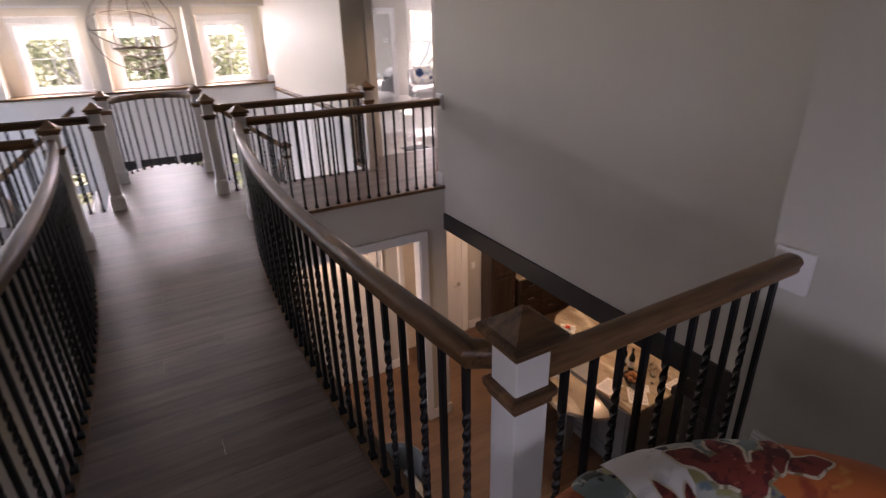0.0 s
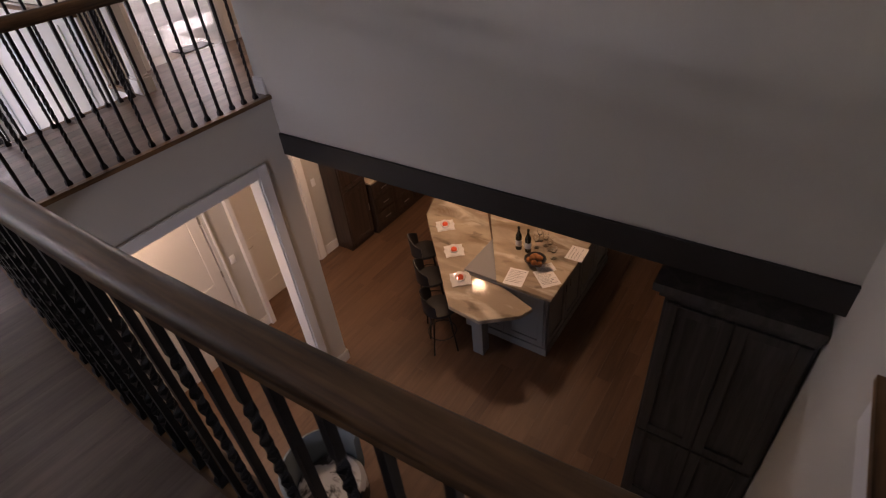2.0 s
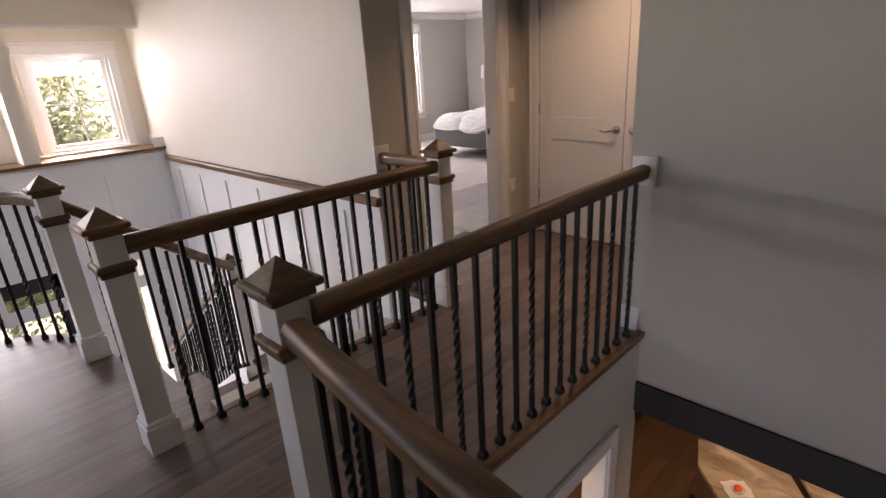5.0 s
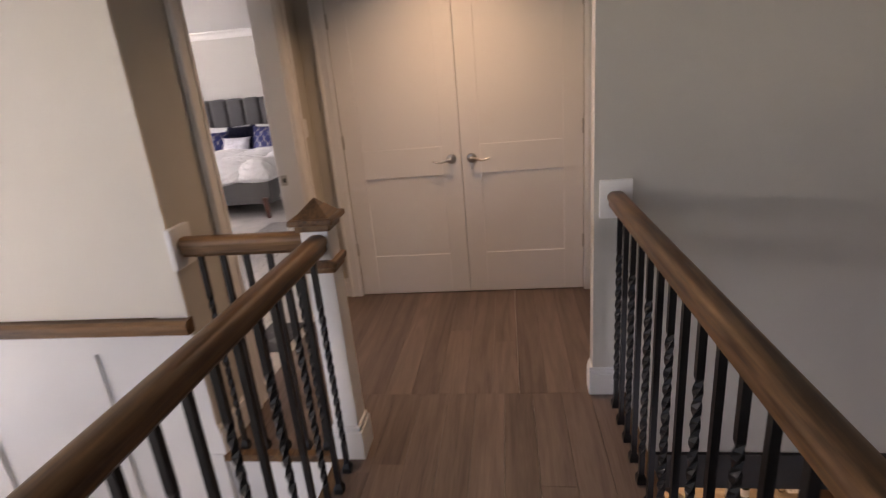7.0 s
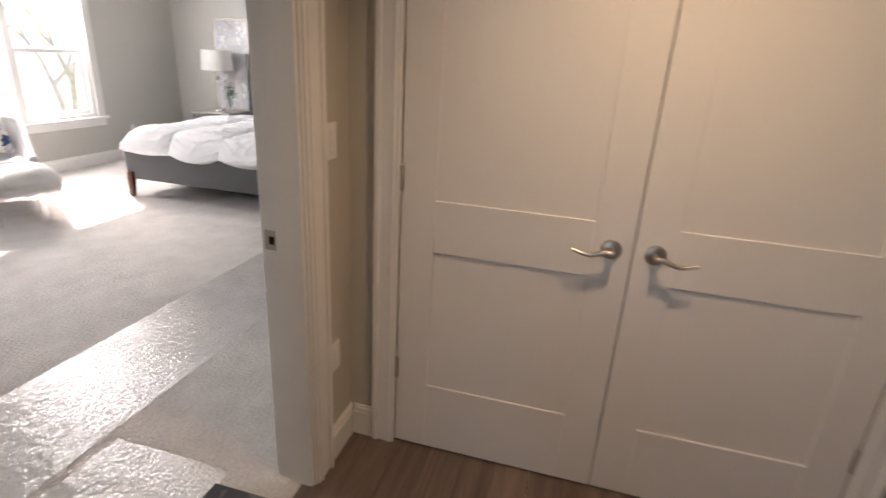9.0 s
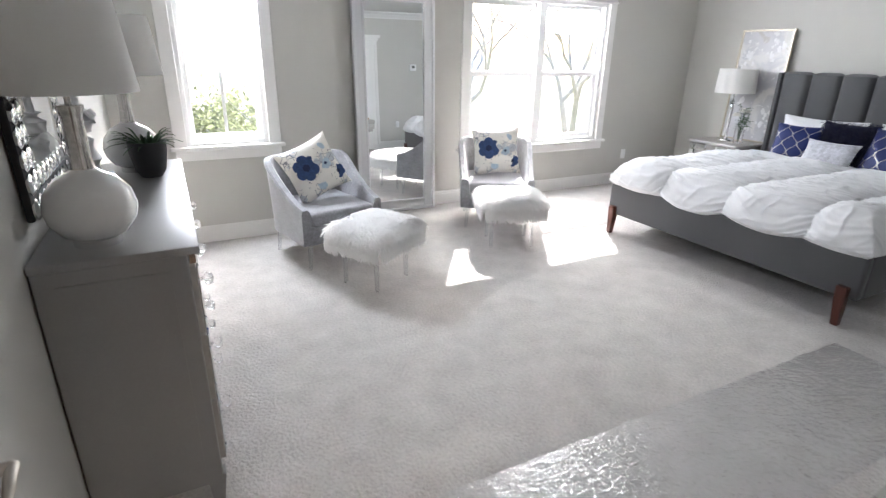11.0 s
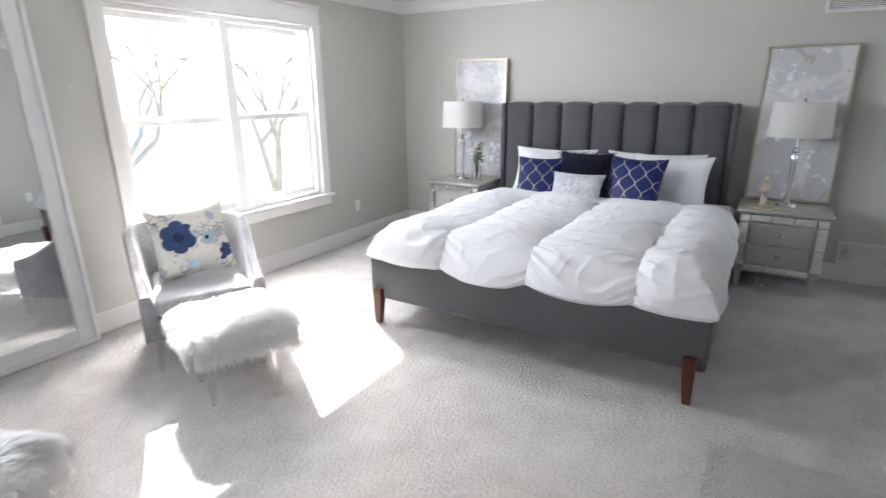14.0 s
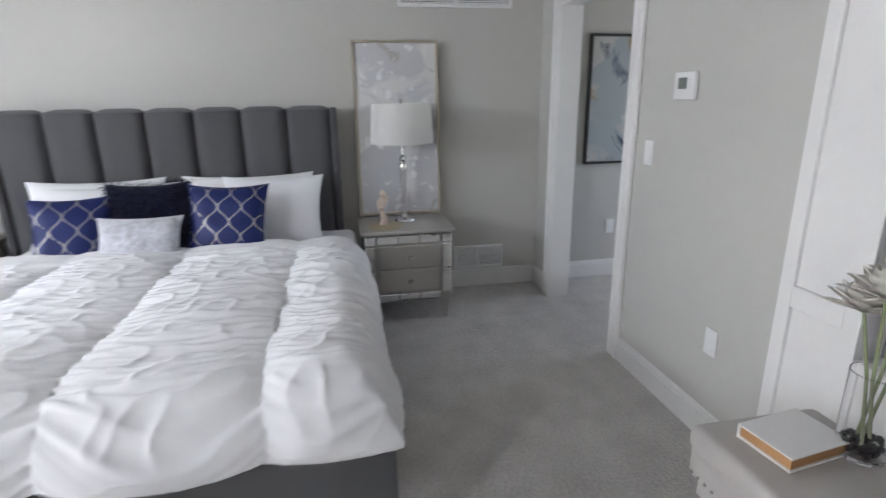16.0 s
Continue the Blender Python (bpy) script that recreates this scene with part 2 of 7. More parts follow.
# walls of the great room and the loft
setting("wall_east", boxes((EAST, 3.895, 1.20, 5.435, -0.34, TOP)), WALL, "tall greige painted wall above the kitchen beam", "wall")
setting("wall_loft", boxes((2.88, 3.02, -3.0, 1.10, 0.0, TOP), (2.88, 4.1, 1.10, 1.20, LOW, TOP)), WALL, "greige wall beside the loft sitting area", "wall")
setting("wall_under_loft", boxes((WEST, 2.88, 1.08, 1.20, LOW, -0.24)), WALL, "greige wall under the loft edge", "wall")
# both openings are out of view, cut for added fill lamps
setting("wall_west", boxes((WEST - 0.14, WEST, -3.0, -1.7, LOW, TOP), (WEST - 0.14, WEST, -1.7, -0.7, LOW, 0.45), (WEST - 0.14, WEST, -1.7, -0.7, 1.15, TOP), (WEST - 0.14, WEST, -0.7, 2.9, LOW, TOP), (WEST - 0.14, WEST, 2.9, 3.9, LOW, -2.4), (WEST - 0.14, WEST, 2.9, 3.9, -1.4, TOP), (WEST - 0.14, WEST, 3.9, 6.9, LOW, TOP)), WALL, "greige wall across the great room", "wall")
# its opening is out of view and holds a fill lamp
setting("wall_back", boxes((WEST, 2.88, -3.14, -3.0, -0.24, 0.7), (WEST, -2.6 + 0.1, -3.14, -3.0, 0.7, TOP), (-0.6, 2.88, -3.14, -3.0, 0.7, TOP), (-2.5, -0.6, -3.14, -3.0, 1.4, TOP)), WALL, "greige wall behind the loft", "wall")
setting("kitchen_beam", boxes((3.795, 3.98, 1.20, 5.33, -0.53, -0.335)), BEAM, "dark stained beam over the kitchen opening", "beam")

# floors
setting("floor_deck", boxes((WEST, 2.88, -3.0, 1.20, -0.24, -0.022), (WEST, EAST, 5.33, 6.52, -0.29, -0.022), (EAST, 5.70, 5.33, 7.058, -0.3, -0.022), (3.90, 5.70, 3.2, 5.33, -0.3, -0.022), (3.40, EAST, 6.52, 7.058, -0.3, -0.022)), TRIM, "painted floor edge under the upper hall", "floor")
setting("floor_lower", boxes((WEST - 0.14, 10.2, 1.0, 12.0, LOW - 0.1, LOW - 0.004)), LOW_FLOOR, "brown oak floor of the lower storey", "floor")
setting("carpet", boxes((3.70, 10.2, 7.10, 12.2, -0.2, 0.0), (8.75, 10.2, 5.0, 7.10, -0.2, 0.0)), CARPET, "pale grey cut-pile bedroom carpet", "carpet")


def half_width(y, s=1):
    """How far the bridge reaches to either side of its axis: widest at its ends, bowed in between."""
    return 0.492 + 0.034 * (y - 2.75) ** 2 if s > 0 else 0.57 + 0.0355 * (y - 3.5) ** 2


def bridge_deck():
    bm = bmesh.new()
    ys = [1.2 + 4.11 * i / 24 for i in range(25)]
    rows = []
    for y in ys:
        rows.append([bm.verts.new((CX + s * (half_width(y, s) + 0.055), y, z)) for s, z in ((-1, -0.022), (1, -0.022), (1, -0.30), (-1, -0.30))])
    for a, b in zip(rows, rows[1:]):
        for k in range(4):
            bm.faces.new((a[k], a[(k + 1) % 4], b[(k + 1) % 4], b[k]))
    return bm


setting("bridge_deck", bridge_deck(), TRIM, "painted sides of the curved bridge", "bridge")


def balcony_deck():
    bm = bmesh.new()
    pts = [(CX + 0.08 - 0.62, 6.52), (CX + 0.08 + 0.62, 6.52), (CX + 0.08 + 0.62, 7.72)]
    pts += [(CX + 0.08 + 0.62 * math.cos(math.pi * i / 14), 7.72 + 0.72 * math.sin(math.pi * i / 14)) for i in range(1, 14)]
    pts += [(CX + 0.08 - 0.62, 7.72)]
    low = [bm.verts.new((x, y, -0.3)) for x, y in pts]
    high = [bm.verts.new((x, y, -0.001)) for x, y in pts]
    bm.faces.new(high)
    bm.faces.new(low[::-1])
    for i in range(len(pts)):
        j = (i + 1) % len(pts)
        bm.faces.new((low[i], low[j], high[j], high[i]))
    return bm


setting("balcony_floor", balcony_deck(), FLOOR, "bowed oak landing above the entry", "floor")

# hall, vestibule and bedroom walls
setting("wall_bedroom_door", boxes((3.39, 3.788, 7.058, 7.183, 0, 2.5), (4.76, 5.20, 7.058, 7.183, 0, 2.5), (3.788, 4.76, 7.058, 7.183, 2.07, 2.5), (3.39, 5.2, 7.058, 7.183, 2.5, TOP)), WALL, "greige hall wall with the bedroom doorway", "wall")
setting("wall_closet", boxes((5.066, 5.16, 4.9, 5.294, 0, 2.5), (5.066, 5.16, 6.870, 7.058, 0, 2.5), (5.066, 5.16, 5.294, 6.870, 2.085, 2.5)), WALL, "greige wall around the double closet doors", "wall")
setting("wall_right_room", boxes((4.858, 5.066, 4.98, 5.105, 0, 2.5), (5.066, 5.66, 4.91, 4.98, 0, 2.5), (3.896, 3.945, 4.98, 5.105, 0, 2.5), (3.945, 4.858, 4.98, 5.105, 2.07, 2.5)), WALL, "greige wall with a dark open doorway", "wall")
# greige darkened so that the colour itself carries the room's shade
setting("wall_dark_room", boxes((3.896, 5.74, 3.2, 3.3, 0, 2.5), (5.66, 5.74, 3.3, 4.9, 0, 2.5)), surface("shadowed_paint", (0.30, 0.29, 0.28), 0.7, var=0.05), "walls of the unlit room behind the doorway, shade put into their colour", "wall")
setting("closet_back", boxes((5.6, 5.66, 4.9, 7.1, 0, 2.5)), DARK, "dark closet back", "wall")
setting("ceiling_hall", boxes((EAST, 5.7, 3.2, 7.058, 2.42, 2.5)), CEIL, "white vestibule ceiling", "ceiling")
setting("wall_header", boxes((EAST, 3.895, 5.435, 7.058, 2.42, TOP)), WALL, "wall above the vestibule opening", "wall")
setting("wall_foyer_east", boxes((3.39, 3.69, 7.183, 12.2, 0.66, TOP), (3.378, 3.39, 7.058, 12.2, 0.66, TOP)), CREAM, "cream wall of the entry hall, lighter than the greige walls", "wall")
setting("wall_foyer_low", boxes((3.39, 3.69, 7.185, 12.2, -0.001, 0.60), (3.378, 3.39, 7.058, 7.25, 0.0, 0.50), (3.39, 3.69, 7.183, 12.2, LOW, -0.001), (3.375, 3.69, 7.06, 7.183, LOW, -0.001)), TRIM, "white panelled lower wall of the entry hall", "wall")
setting("wall_bedroom_west", boxes((3.691, 3.70, 7.183, 11.82, 0, 2.42)), BED_WALL, "greige bedroom wall behind the dresser", "wall")
setting("wall_bedroom_south", boxes((5.2, 8.79, 7.12, 7.265, 0, 2.42), (4.77, 5.2, 7.184, 7.193, 0, 2.42), (8.79, 9.71, 7.145, 7.265, 2.02, 2.42), (9.71, 10.06, 7.145, 7.265, 0, 2.42)), BED_WALL, "greige bedroom wall with a thermostat", "wall")
setting("wall_bedroom_east", boxes((10.06, 10.2, 4.9, 12.27, 0, 2.42)), BED_WALL, "greige wall behind the bed", "wall")
# opening out of view, cut to hold the added lamp
setting("wall_dressing", boxes((8.6, 8.9, 4.9, 5.0, 0, 2.42), (9.8, 10.06, 4.9, 5.0, 0, 2.42), (8.9, 9.8, 4.9, 5.0, 0, 0.8), (8.9, 9.8, 4.9, 5.0, 1.9, 2.42), (8.5, 8.6, 4.9, 7.145, 0, 2.42)), BED_WALL, "greige dressing room wall", "wall")
W1 = (4.19, 4.805, 0.795, 1.94)
W2 = (6.865, 8.635, 0.575, 2.06)
JOG, NEAR_Y, FAR_Y = 5.40, 11.82, 12.12
setting("wall_bedroom_north", boxes((3.69, W1[0], NEAR_Y, 11.97, 0, 2.42), (W1[1], JOG, NEAR_Y, 11.97, 0, 2.42), (W1[0], W1[1], NEAR_Y, 11.97, 0, W1[2]), (W1[0], W1[1], NEAR_Y, 11.97, W1[3], 2.42), (JOG - 0.15, JOG, 11.97, 12.27, 0, 2.42),
        (JOG, W2[0], FAR_Y, 12.27, 0, 2.42), (W2[1], 10.06, FAR_Y, 12.27, 0, 2.42), (W2[0], W2[1], FAR_Y, 12.27, 0, W2[2]), (W2[0], W2[1], FAR_Y, 12.27, W2[3], 2.42)), BED_WALL, "greige window wall of the bedroom with a shallow step", "wall")
setting("ceiling_bedroom", boxes((3.69, 10.2, 4.9, 12.27, 2.42, 2.52)), CEIL, "white bedroom ceiling", "ceiling")

# foyer front wall with three recessed windows
NICHES = ((-0.82, 0.50, -0.50, 0.26), (0.66, 1.98, 0.84, 1.66), (2.13, 3.46, 2.32, 3.12))
front = [(WEST, 3.46, 11.16, 11.75, 2.12, TOP), (WEST, NICHES[0][0], 11.16, 11.75, 0.76, 2.12), (NICHES[0][1], NICHES[1][0], 11.16, 11.75, 0.76, 2.12), (NICHES[1][1], NICHES[2][0], 11.16, 11.75, 0.76, 2.12)]
for a, b, g0, g1 in NICHES:
    front += [(a, g0, 11.60, 11.75, 0.76, 2.12), (g1, b, 11.60, 11.75, 0.76, 2.12), (g0, g1, 11.60, 11.75, 0.76, 0.79), (g0, g1, 11.60, 11.75, 1.85, 2.12)]
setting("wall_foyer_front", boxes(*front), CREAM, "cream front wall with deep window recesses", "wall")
setting("wall_foyer_front_low", boxes((WEST, -0.55, 11.18, 11.75, LOW, 0.72), (-0.1, 0.2, 11.18, 11.75, LOW, 0.72), (2.04, 2.36, 11.18, 11.75, LOW, 0.72), (2.84, 3.46, 11.18, 11.75, LOW, 0.72), (0.2, 2.04, 11.18, 11.75, -0.45, 0.72), (2.36, 2.84, 11.18, 11.75, -0.55, 0.72), (-0.55, -0.1, 11.18, 11.75, -0.55, 0.72)), TRIM, "white panelled front wall of the entry hall", "wall")
setting("ledge", boxes((WEST, 3.46, 11.12, 11.60, 0.725, 0.758)), RAIL_X, "dark stained window ledge", "ledge")


def vault():
    bm = bmesh.new()
    prof = [(12.2, 2.15), (11.16, 2.50), (7.0, 3.9), (-3.2, 3.9)]
    a = [bm.verts.new((WEST - 0.2, y, z)) for y, z in prof]
    b = [bm.verts.new((3.96, y, z)) for y, z in prof]
    c = [bm.verts.new((WEST - 0.2, y, z + 0.3)) for y, z in prof]
    d = [bm.verts.new((3.96, y, z + 0.3)) for y, z in prof]
    for i in range(3):
        bm.faces.new((a[i], a[i + 1], b[i + 1], b[i]))
        bm.faces.new((c[i], d[i], d[i + 1], c[i + 1]))
    return bm


setting("ceiling_vault", vault(), CEIL, "white sloped ceiling", "ceiling")

# lower storey
setting("wall_lower_hall", boxes((3.47, 3.83, 5.31, 5.44, LOW, -0.60), (WEST, 0.9, 5.31, 5.44, LOW, -0.60), (WEST, 3.815, 5.31, 5.329, -0.60, -0.023), (WEST, 3.83, 5.329, 5.44, -0.60, -0.295)), WALL, "greige wall under the upper hall with a cased opening", "wall")
setting("wall_kitchen_north", boxes((2.0, 10.2, 7.0, 7.12, LOW, -0.3)), WALL, "greige kitchen wall", "wall")
setting("wall_kitchen_east", boxes((10.0, 10.12, 1.0, 7.0, LOW, -0.3)), WALL, "greige kitchen side wall", "wall")
setting("wall_kitchen_south", boxes((4.1, 10.0, 1.08, 1.2, LOW, -0.3)), WALL, "greige kitchen wall behind the pantry", "wall")
setting("ceiling_kitchen", boxes((3.96, 10.2, 1.0, 7.1, -0.53, -0.4)), CEIL, "white kitchen ceiling", "ceiling")
setting("ground", boxes((-600, 600, 12.3, 900, -3.9, -3.6), (-600, 600, -400, -6, -3.9, -3.6)), surface("lawn", (0.26, 0.26, 0.17), 0.95, var=0.3, scale=0.3, fine=20, bump=0.5), "lawn in front of the house", "ground")


# ---- railings ----
RAIL_PROFILE = [(-0.018, -0.045), (-0.030, -0.030), (-0.030, -0.012), (-0.036, 0.0), (-0.036, 0.012), (-0.028, 0.024), (-0.014, 0.030), (0.014, 0.030), (0.028, 0.024), (0.036, 0.012), (0.036, 0.0), (0.030, -0.012), (0.030, -0.030), (0.018, -0.045)]
RAIL_Z = 0.942


def bar_mesh(twist):
    bm = bmesh.new()
    h = 0.0075
    zs = [0.0, 0.90] if not twist else [0.0, 0.13] + [0.13 + 0.60 * i / 30 for i in range(1, 31)] + [0.90]
    rings = []
    for z in zs:
        a = 0 if not twist else min(max((z - 0.13) / 0.60, 0), 1) * math.pi * 6
        rings.append([bm.verts.new((1.25 * h * math.sqrt(2) * math.cos(a + math.pi / 4 + k * math.pi / 2), 1.25 * h * math.sqrt(2) * math.sin(a + math.pi / 4 + k * math.pi / 2), z)) for k in range(4)])
    for a, b in zip(rings, rings[1:]):
        for k in range(4):
            bm.faces.new((a[k], a[(k + 1) % 4], b[(k + 1) % 4], b[k]))
    for z0, z1, r0, r1 in ((0.0, 0.022, 0.017, 0.017), (0.022, 0.040, 0.017, 0.010)):
        lo = [bm.verts.new((sx * r0, sy * r0, z0)) for sx, sy in ((1, 1), (-1, 1), (-1, -1), (1, -1))]
        hi = [bm.verts.new((sx * r1, sy * r1, z1)) for sx, sy in ((1, 1), (-1, 1), (-1, -1), (1, -1))]
        for k in range(4):
            bm.faces.new((lo[k], lo[(k + 1) % 4], hi[(k + 1) % 4], hi[k]))
        bm.faces.new(hi)
    me = finish(bm, False)
    me.materials.append(IRON)
    return me


PLAIN_BAR, TWIST_BAR = bar_mesh(False), bar_mesh(True)


def spaced(path, step, margin=0.07):
    """Points at even steps along a path."""
    pts = [Vector(p) for p in path]
    lengths = [(b - a).length for a, b in zip(pts, pts[1:])]
    total = sum(lengths) - 2 * margin
    n = max(1, round(total / step))
    out = []
    for i in range(n + 1):
        d = margin + total * i / n
        for a, b, s in zip(pts, pts[1:], lengths):
            if d <= s + 1e-6:
                out.append(a.lerp(b, d / s))
                break
            d -= s
    return out


def railing(path, material, label, start=0, twist=2, step=0.112, drop=0.0, margin=0.09, high=RAIL_Z):
    """A moulded oak rail on black iron balusters along a path on the floor."""
    rail = thing("railing", label, "railing", group="upstairs railings")
    part("handrail", sweep(bmesh.new(), [(x, y, z + high) for x, y, z in path], RAIL_PROFILE), material, rail, "stained oak handrail")
    for i, p in enumerate(spaced(path, step, margin)):
        shared("baluster", TWIST_BAR if (i + start) % twist == 0 else PLAIN_BAR, rail, Matrix.Translation((p.x, p.y, p.z + drop)) @ Matrix.Diagonal((1, 1, (high - 0.035) / 0.90, 1)))
    return rail


def newel_meshes():
    post = bmesh.new()
    box(post, -0.052, 0.052, -0.052, 0.052, 0, 1.0, 0.003)
    base = bmesh.new()
    box(base, -0.068, 0.068, -0.068, 0.068, 0, 0.13, 0.003)
    box(base, -0.062, 0.062, -0.062, 0.062, 0.13, 0.155, 0.008)
    band = bmesh.new()
    box(band, -0.072, 0.072, -0.072, 0.072, 0.845, 0.875, 0.010)
    box(band, -0.061, 0.061, -0.061, 0.061, 0.825, 0.845, 0.004)
    cap = bmesh.new()
    box(cap, -0.066, 0.066, -0.066, 0.066, 0.985, 1.01, 0.006)
    box(cap, -0.084, 0.084, -0.084, 0.084, 1.01, 1.034, 0.008)
    lo = [cap.verts.new((sx * 0.066, sy * 0.066, 1.034)) for sx, sy in ((1, 1), (-1, 1), (-1, -1), (1, -1))]
    tip = cap.verts.new((0, 0, 1.098))
    for k in range(4):
        cap.faces.new((lo[k], lo[(k + 1) % 4], tip))
    out = []
    for bm, material, nm in ((post, TRIM, "post"), (base, TRIM, "base"), (band, RAIL_X, "band"), (cap, RAIL_X, "cap")):
        me = finish(bm, False)
        me.materials.append(material)
        out.append((nm, me))
    return out


NEWEL = newel_meshes()


def newel(x, y, z=0.0, turn=0):
    n = thing("newel_post", "white painted newel post with a stained oak pyramid cap", "newel post", (x, y, z), turn, group="newel posts")
    for nm, me in NEWEL:
        shared(nm, me, n)
    return n


def rosette(x, y, facing, high=RAIL_Z):
    """The white square block on the wall that takes a rail's end."""
    r = thing("rail_block", "white square block where the rail meets the wall", "rail block", (x, y, high), facing, group="rail blocks")
    part("block", box(bmesh.new(), -0.012, 0.012, -0.065, 0.065, -0.085, 0.075, 0.003), TRIM, r)
    return r


def bridge_side(s, y0, y1, n=28):
    return [(CX + s * (half_width(y0 + (y1 - y0) * i / n, s)), y0 + (y1 - y0) * i / n, 0) for i in range(n + 1)]


for s in (1, -1):
    railing([(CX + (0.655 if s > 0 else -0.72), 1.17, 0)] + bridge_side(s, 1.22, 5.30), RAIL_Y, "curved oak handrail on black iron balusters along the bridge", margin=0.11, high=0.93)
    newel(CX + (0.655 if s > 0 else -0.72), 1.11)
    newel(CX + (0.745 if s > 0 else -0.68), 5.40)
    newel(CX + 0.09 + s * 0.515, 6.50)
    newel(CX + 0.12 + s * 0.50, 7.66)
# loft edge
railing([(CX + 0.71, 1.11, 0), (2.868, 1.11, 0)], RAIL_X, "straight oak handrail on black iron balusters at the loft edge", margin=0.1, high=0.905)
railing([(WEST, 1.13, 0), (CX - 0.76, 1.13, 0)], RAIL_X, "straight oak handrail on black iron balusters at the loft edge", margin=0.1, high=0.905)
rosette(2.868, 1.11, 0, 0.875)
# upper hall, both sides
railing([(CX + 0.79, 5.35, 0), (3.80, 5.35, 0)], RAIL_X, "straight oak handrail on black iron balusters above the great room")
railing([(WEST, 5.37, 0), (CX - 0.79, 5.37, 0)], RAIL_X, "straight oak handrail on black iron balusters above the great room")
rosette(3.804, 5.35, 0)
newel(3.42, 6.485)
railing([(CX + 0.66, 6.475, 0), (3.38, 6.475, 0)], RAIL_X, "straight oak handrail on black iron balusters above the stairs")
railing([(WEST, 6.475, 0), (CX - 0.48, 6.475, 0)], RAIL_X, "straight oak handrail on black iron balusters above the stairs")
railing([(3.42, 6.53, 0), (3.425, 7.045, 0)], RAIL_Y, "short oak handrail joining the newel post and the wall", margin=0.07, step=0.085)
rosette(3.425, 7.046, 90)
arc = [(CX + 0.12 + 0.50 * math.cos(math.pi * i / 20), 7.70 + 0.66 * math.sin(math.pi * i / 20), 0) for i in range(21)]
railing(arc, RAIL_X, "bowed oak handrail on black iron balusters over the entry", margin=0.08)

# wood nosing along the open edges
setting("nosing", boxes((CX + 0.75, EAST, 5.285, 5.33, -0.03, 0.003), (WEST, CX - 0.75, 5.285, 5.33, -0.03, 0.003), (CX + 0.7, 2.88, 1.17, 1.225, -0.03, 0.003), (CX + 0.6, 3.46, 6.505, 6.55, -0.03, 0.003), (3.37, 3.41, 6.55, 7.055, -0.03, 0.003)), RAIL_X, "stained oak nosing at the floor edge", "trim")


def bridge_nosing(s):
    return sweep(bmesh.new(), [(x + s * 0.02, y, 0) for x, y, z in bridge_side(s, 1.2, 5.3)], [(-0.045, -0.03), (0.045, -0.03), (0.045, 0.004), (-0.045, 0.004)])


for s in (1, -1):
    setting("nosing", bridge_nosing(s), RAIL_Y, "stained oak nosing along the curved bridge", "trim")


# ---- plank floors ----
FLOOR_PARENT = tagged(new("floor_upper"), "grey-brown wide oak plank floor", "floor", kind="structure")
LOW_PARENT = tagged(new("floor_lower_planks"), "warm brown oak plank floor downstairs", "floor", kind="structure")


def plank(parent, material, x0a, x0b, x1a, x1b, y0, y1, z):
    """One floor board; its ends may run askew to follow a curved edge."""
    bm = bmesh.new()
    g, t = 0.0007, 0.02
    lo = [bm.verts.new(p) for p in ((x0a + g, y0 + g, z - t), (x1a - g, y0 + g, z - t), (x1b - g, y1 - g, z - t), (x0b + g, y1 - g, z - t))]
    hi = [bm.verts.new((v.co.x, v.co.y, z)) for v in lo]
    bm.faces.new(hi)
    for k in range(4):
        bm.faces.new((lo[k], lo[(k + 1) % 4], hi[(k + 1) % 4], hi[k]))
    me = finish(bm, False)
    me.materials.append(material)
    ob = new("plank", me)
    ob.parent = parent


def lay(x0, x1, y0, y1, width=0.132, parent=None, material=None, z=0.0, long=2.1, curved=False):
    rng = random.Random(round(x0 * 100 + y0 * 1000))
    n = max(1, round((y1 - y0) / width))
    for r in range(n):
        ya, yb = y0 + (y1 - y0) * r / n, y0 + (y1 - y0) * (r + 1) / n
        a0, a1, b0, b1 = x0, x1, x0, x1
        if curved:
            a0, a1, b0, b1 = CX - half_width(ya, -1), CX + half_width(ya), CX - half_width(yb, -1), CX + half_width(yb)
        cuts, x = [], min(a0, b0) + rng.uniform(0.35, long)
        while x < max(a1, b1) - 0.3:
            cuts.append(x)
            x += rng.uniform(0.6, long)
        left = [(a0, b0)] + [(c, c) for c in cuts]
        right = [(c, c) for c in cuts] + [(a1, b1)]
        for (p, q), (s, t) in zip(left, right):
            plank(parent or FLOOR_PARENT, material or FLOOR, p, q, s, t, ya, yb, z)


# ---- doors, casings, baseboards ----
def pieces(parent, name, list_of, material, bevel=0.003, label=""):
    for b in list_of:
        part(name, box(bmesh.new(), *b, bevel, 1), material, parent, label, smooth=False)


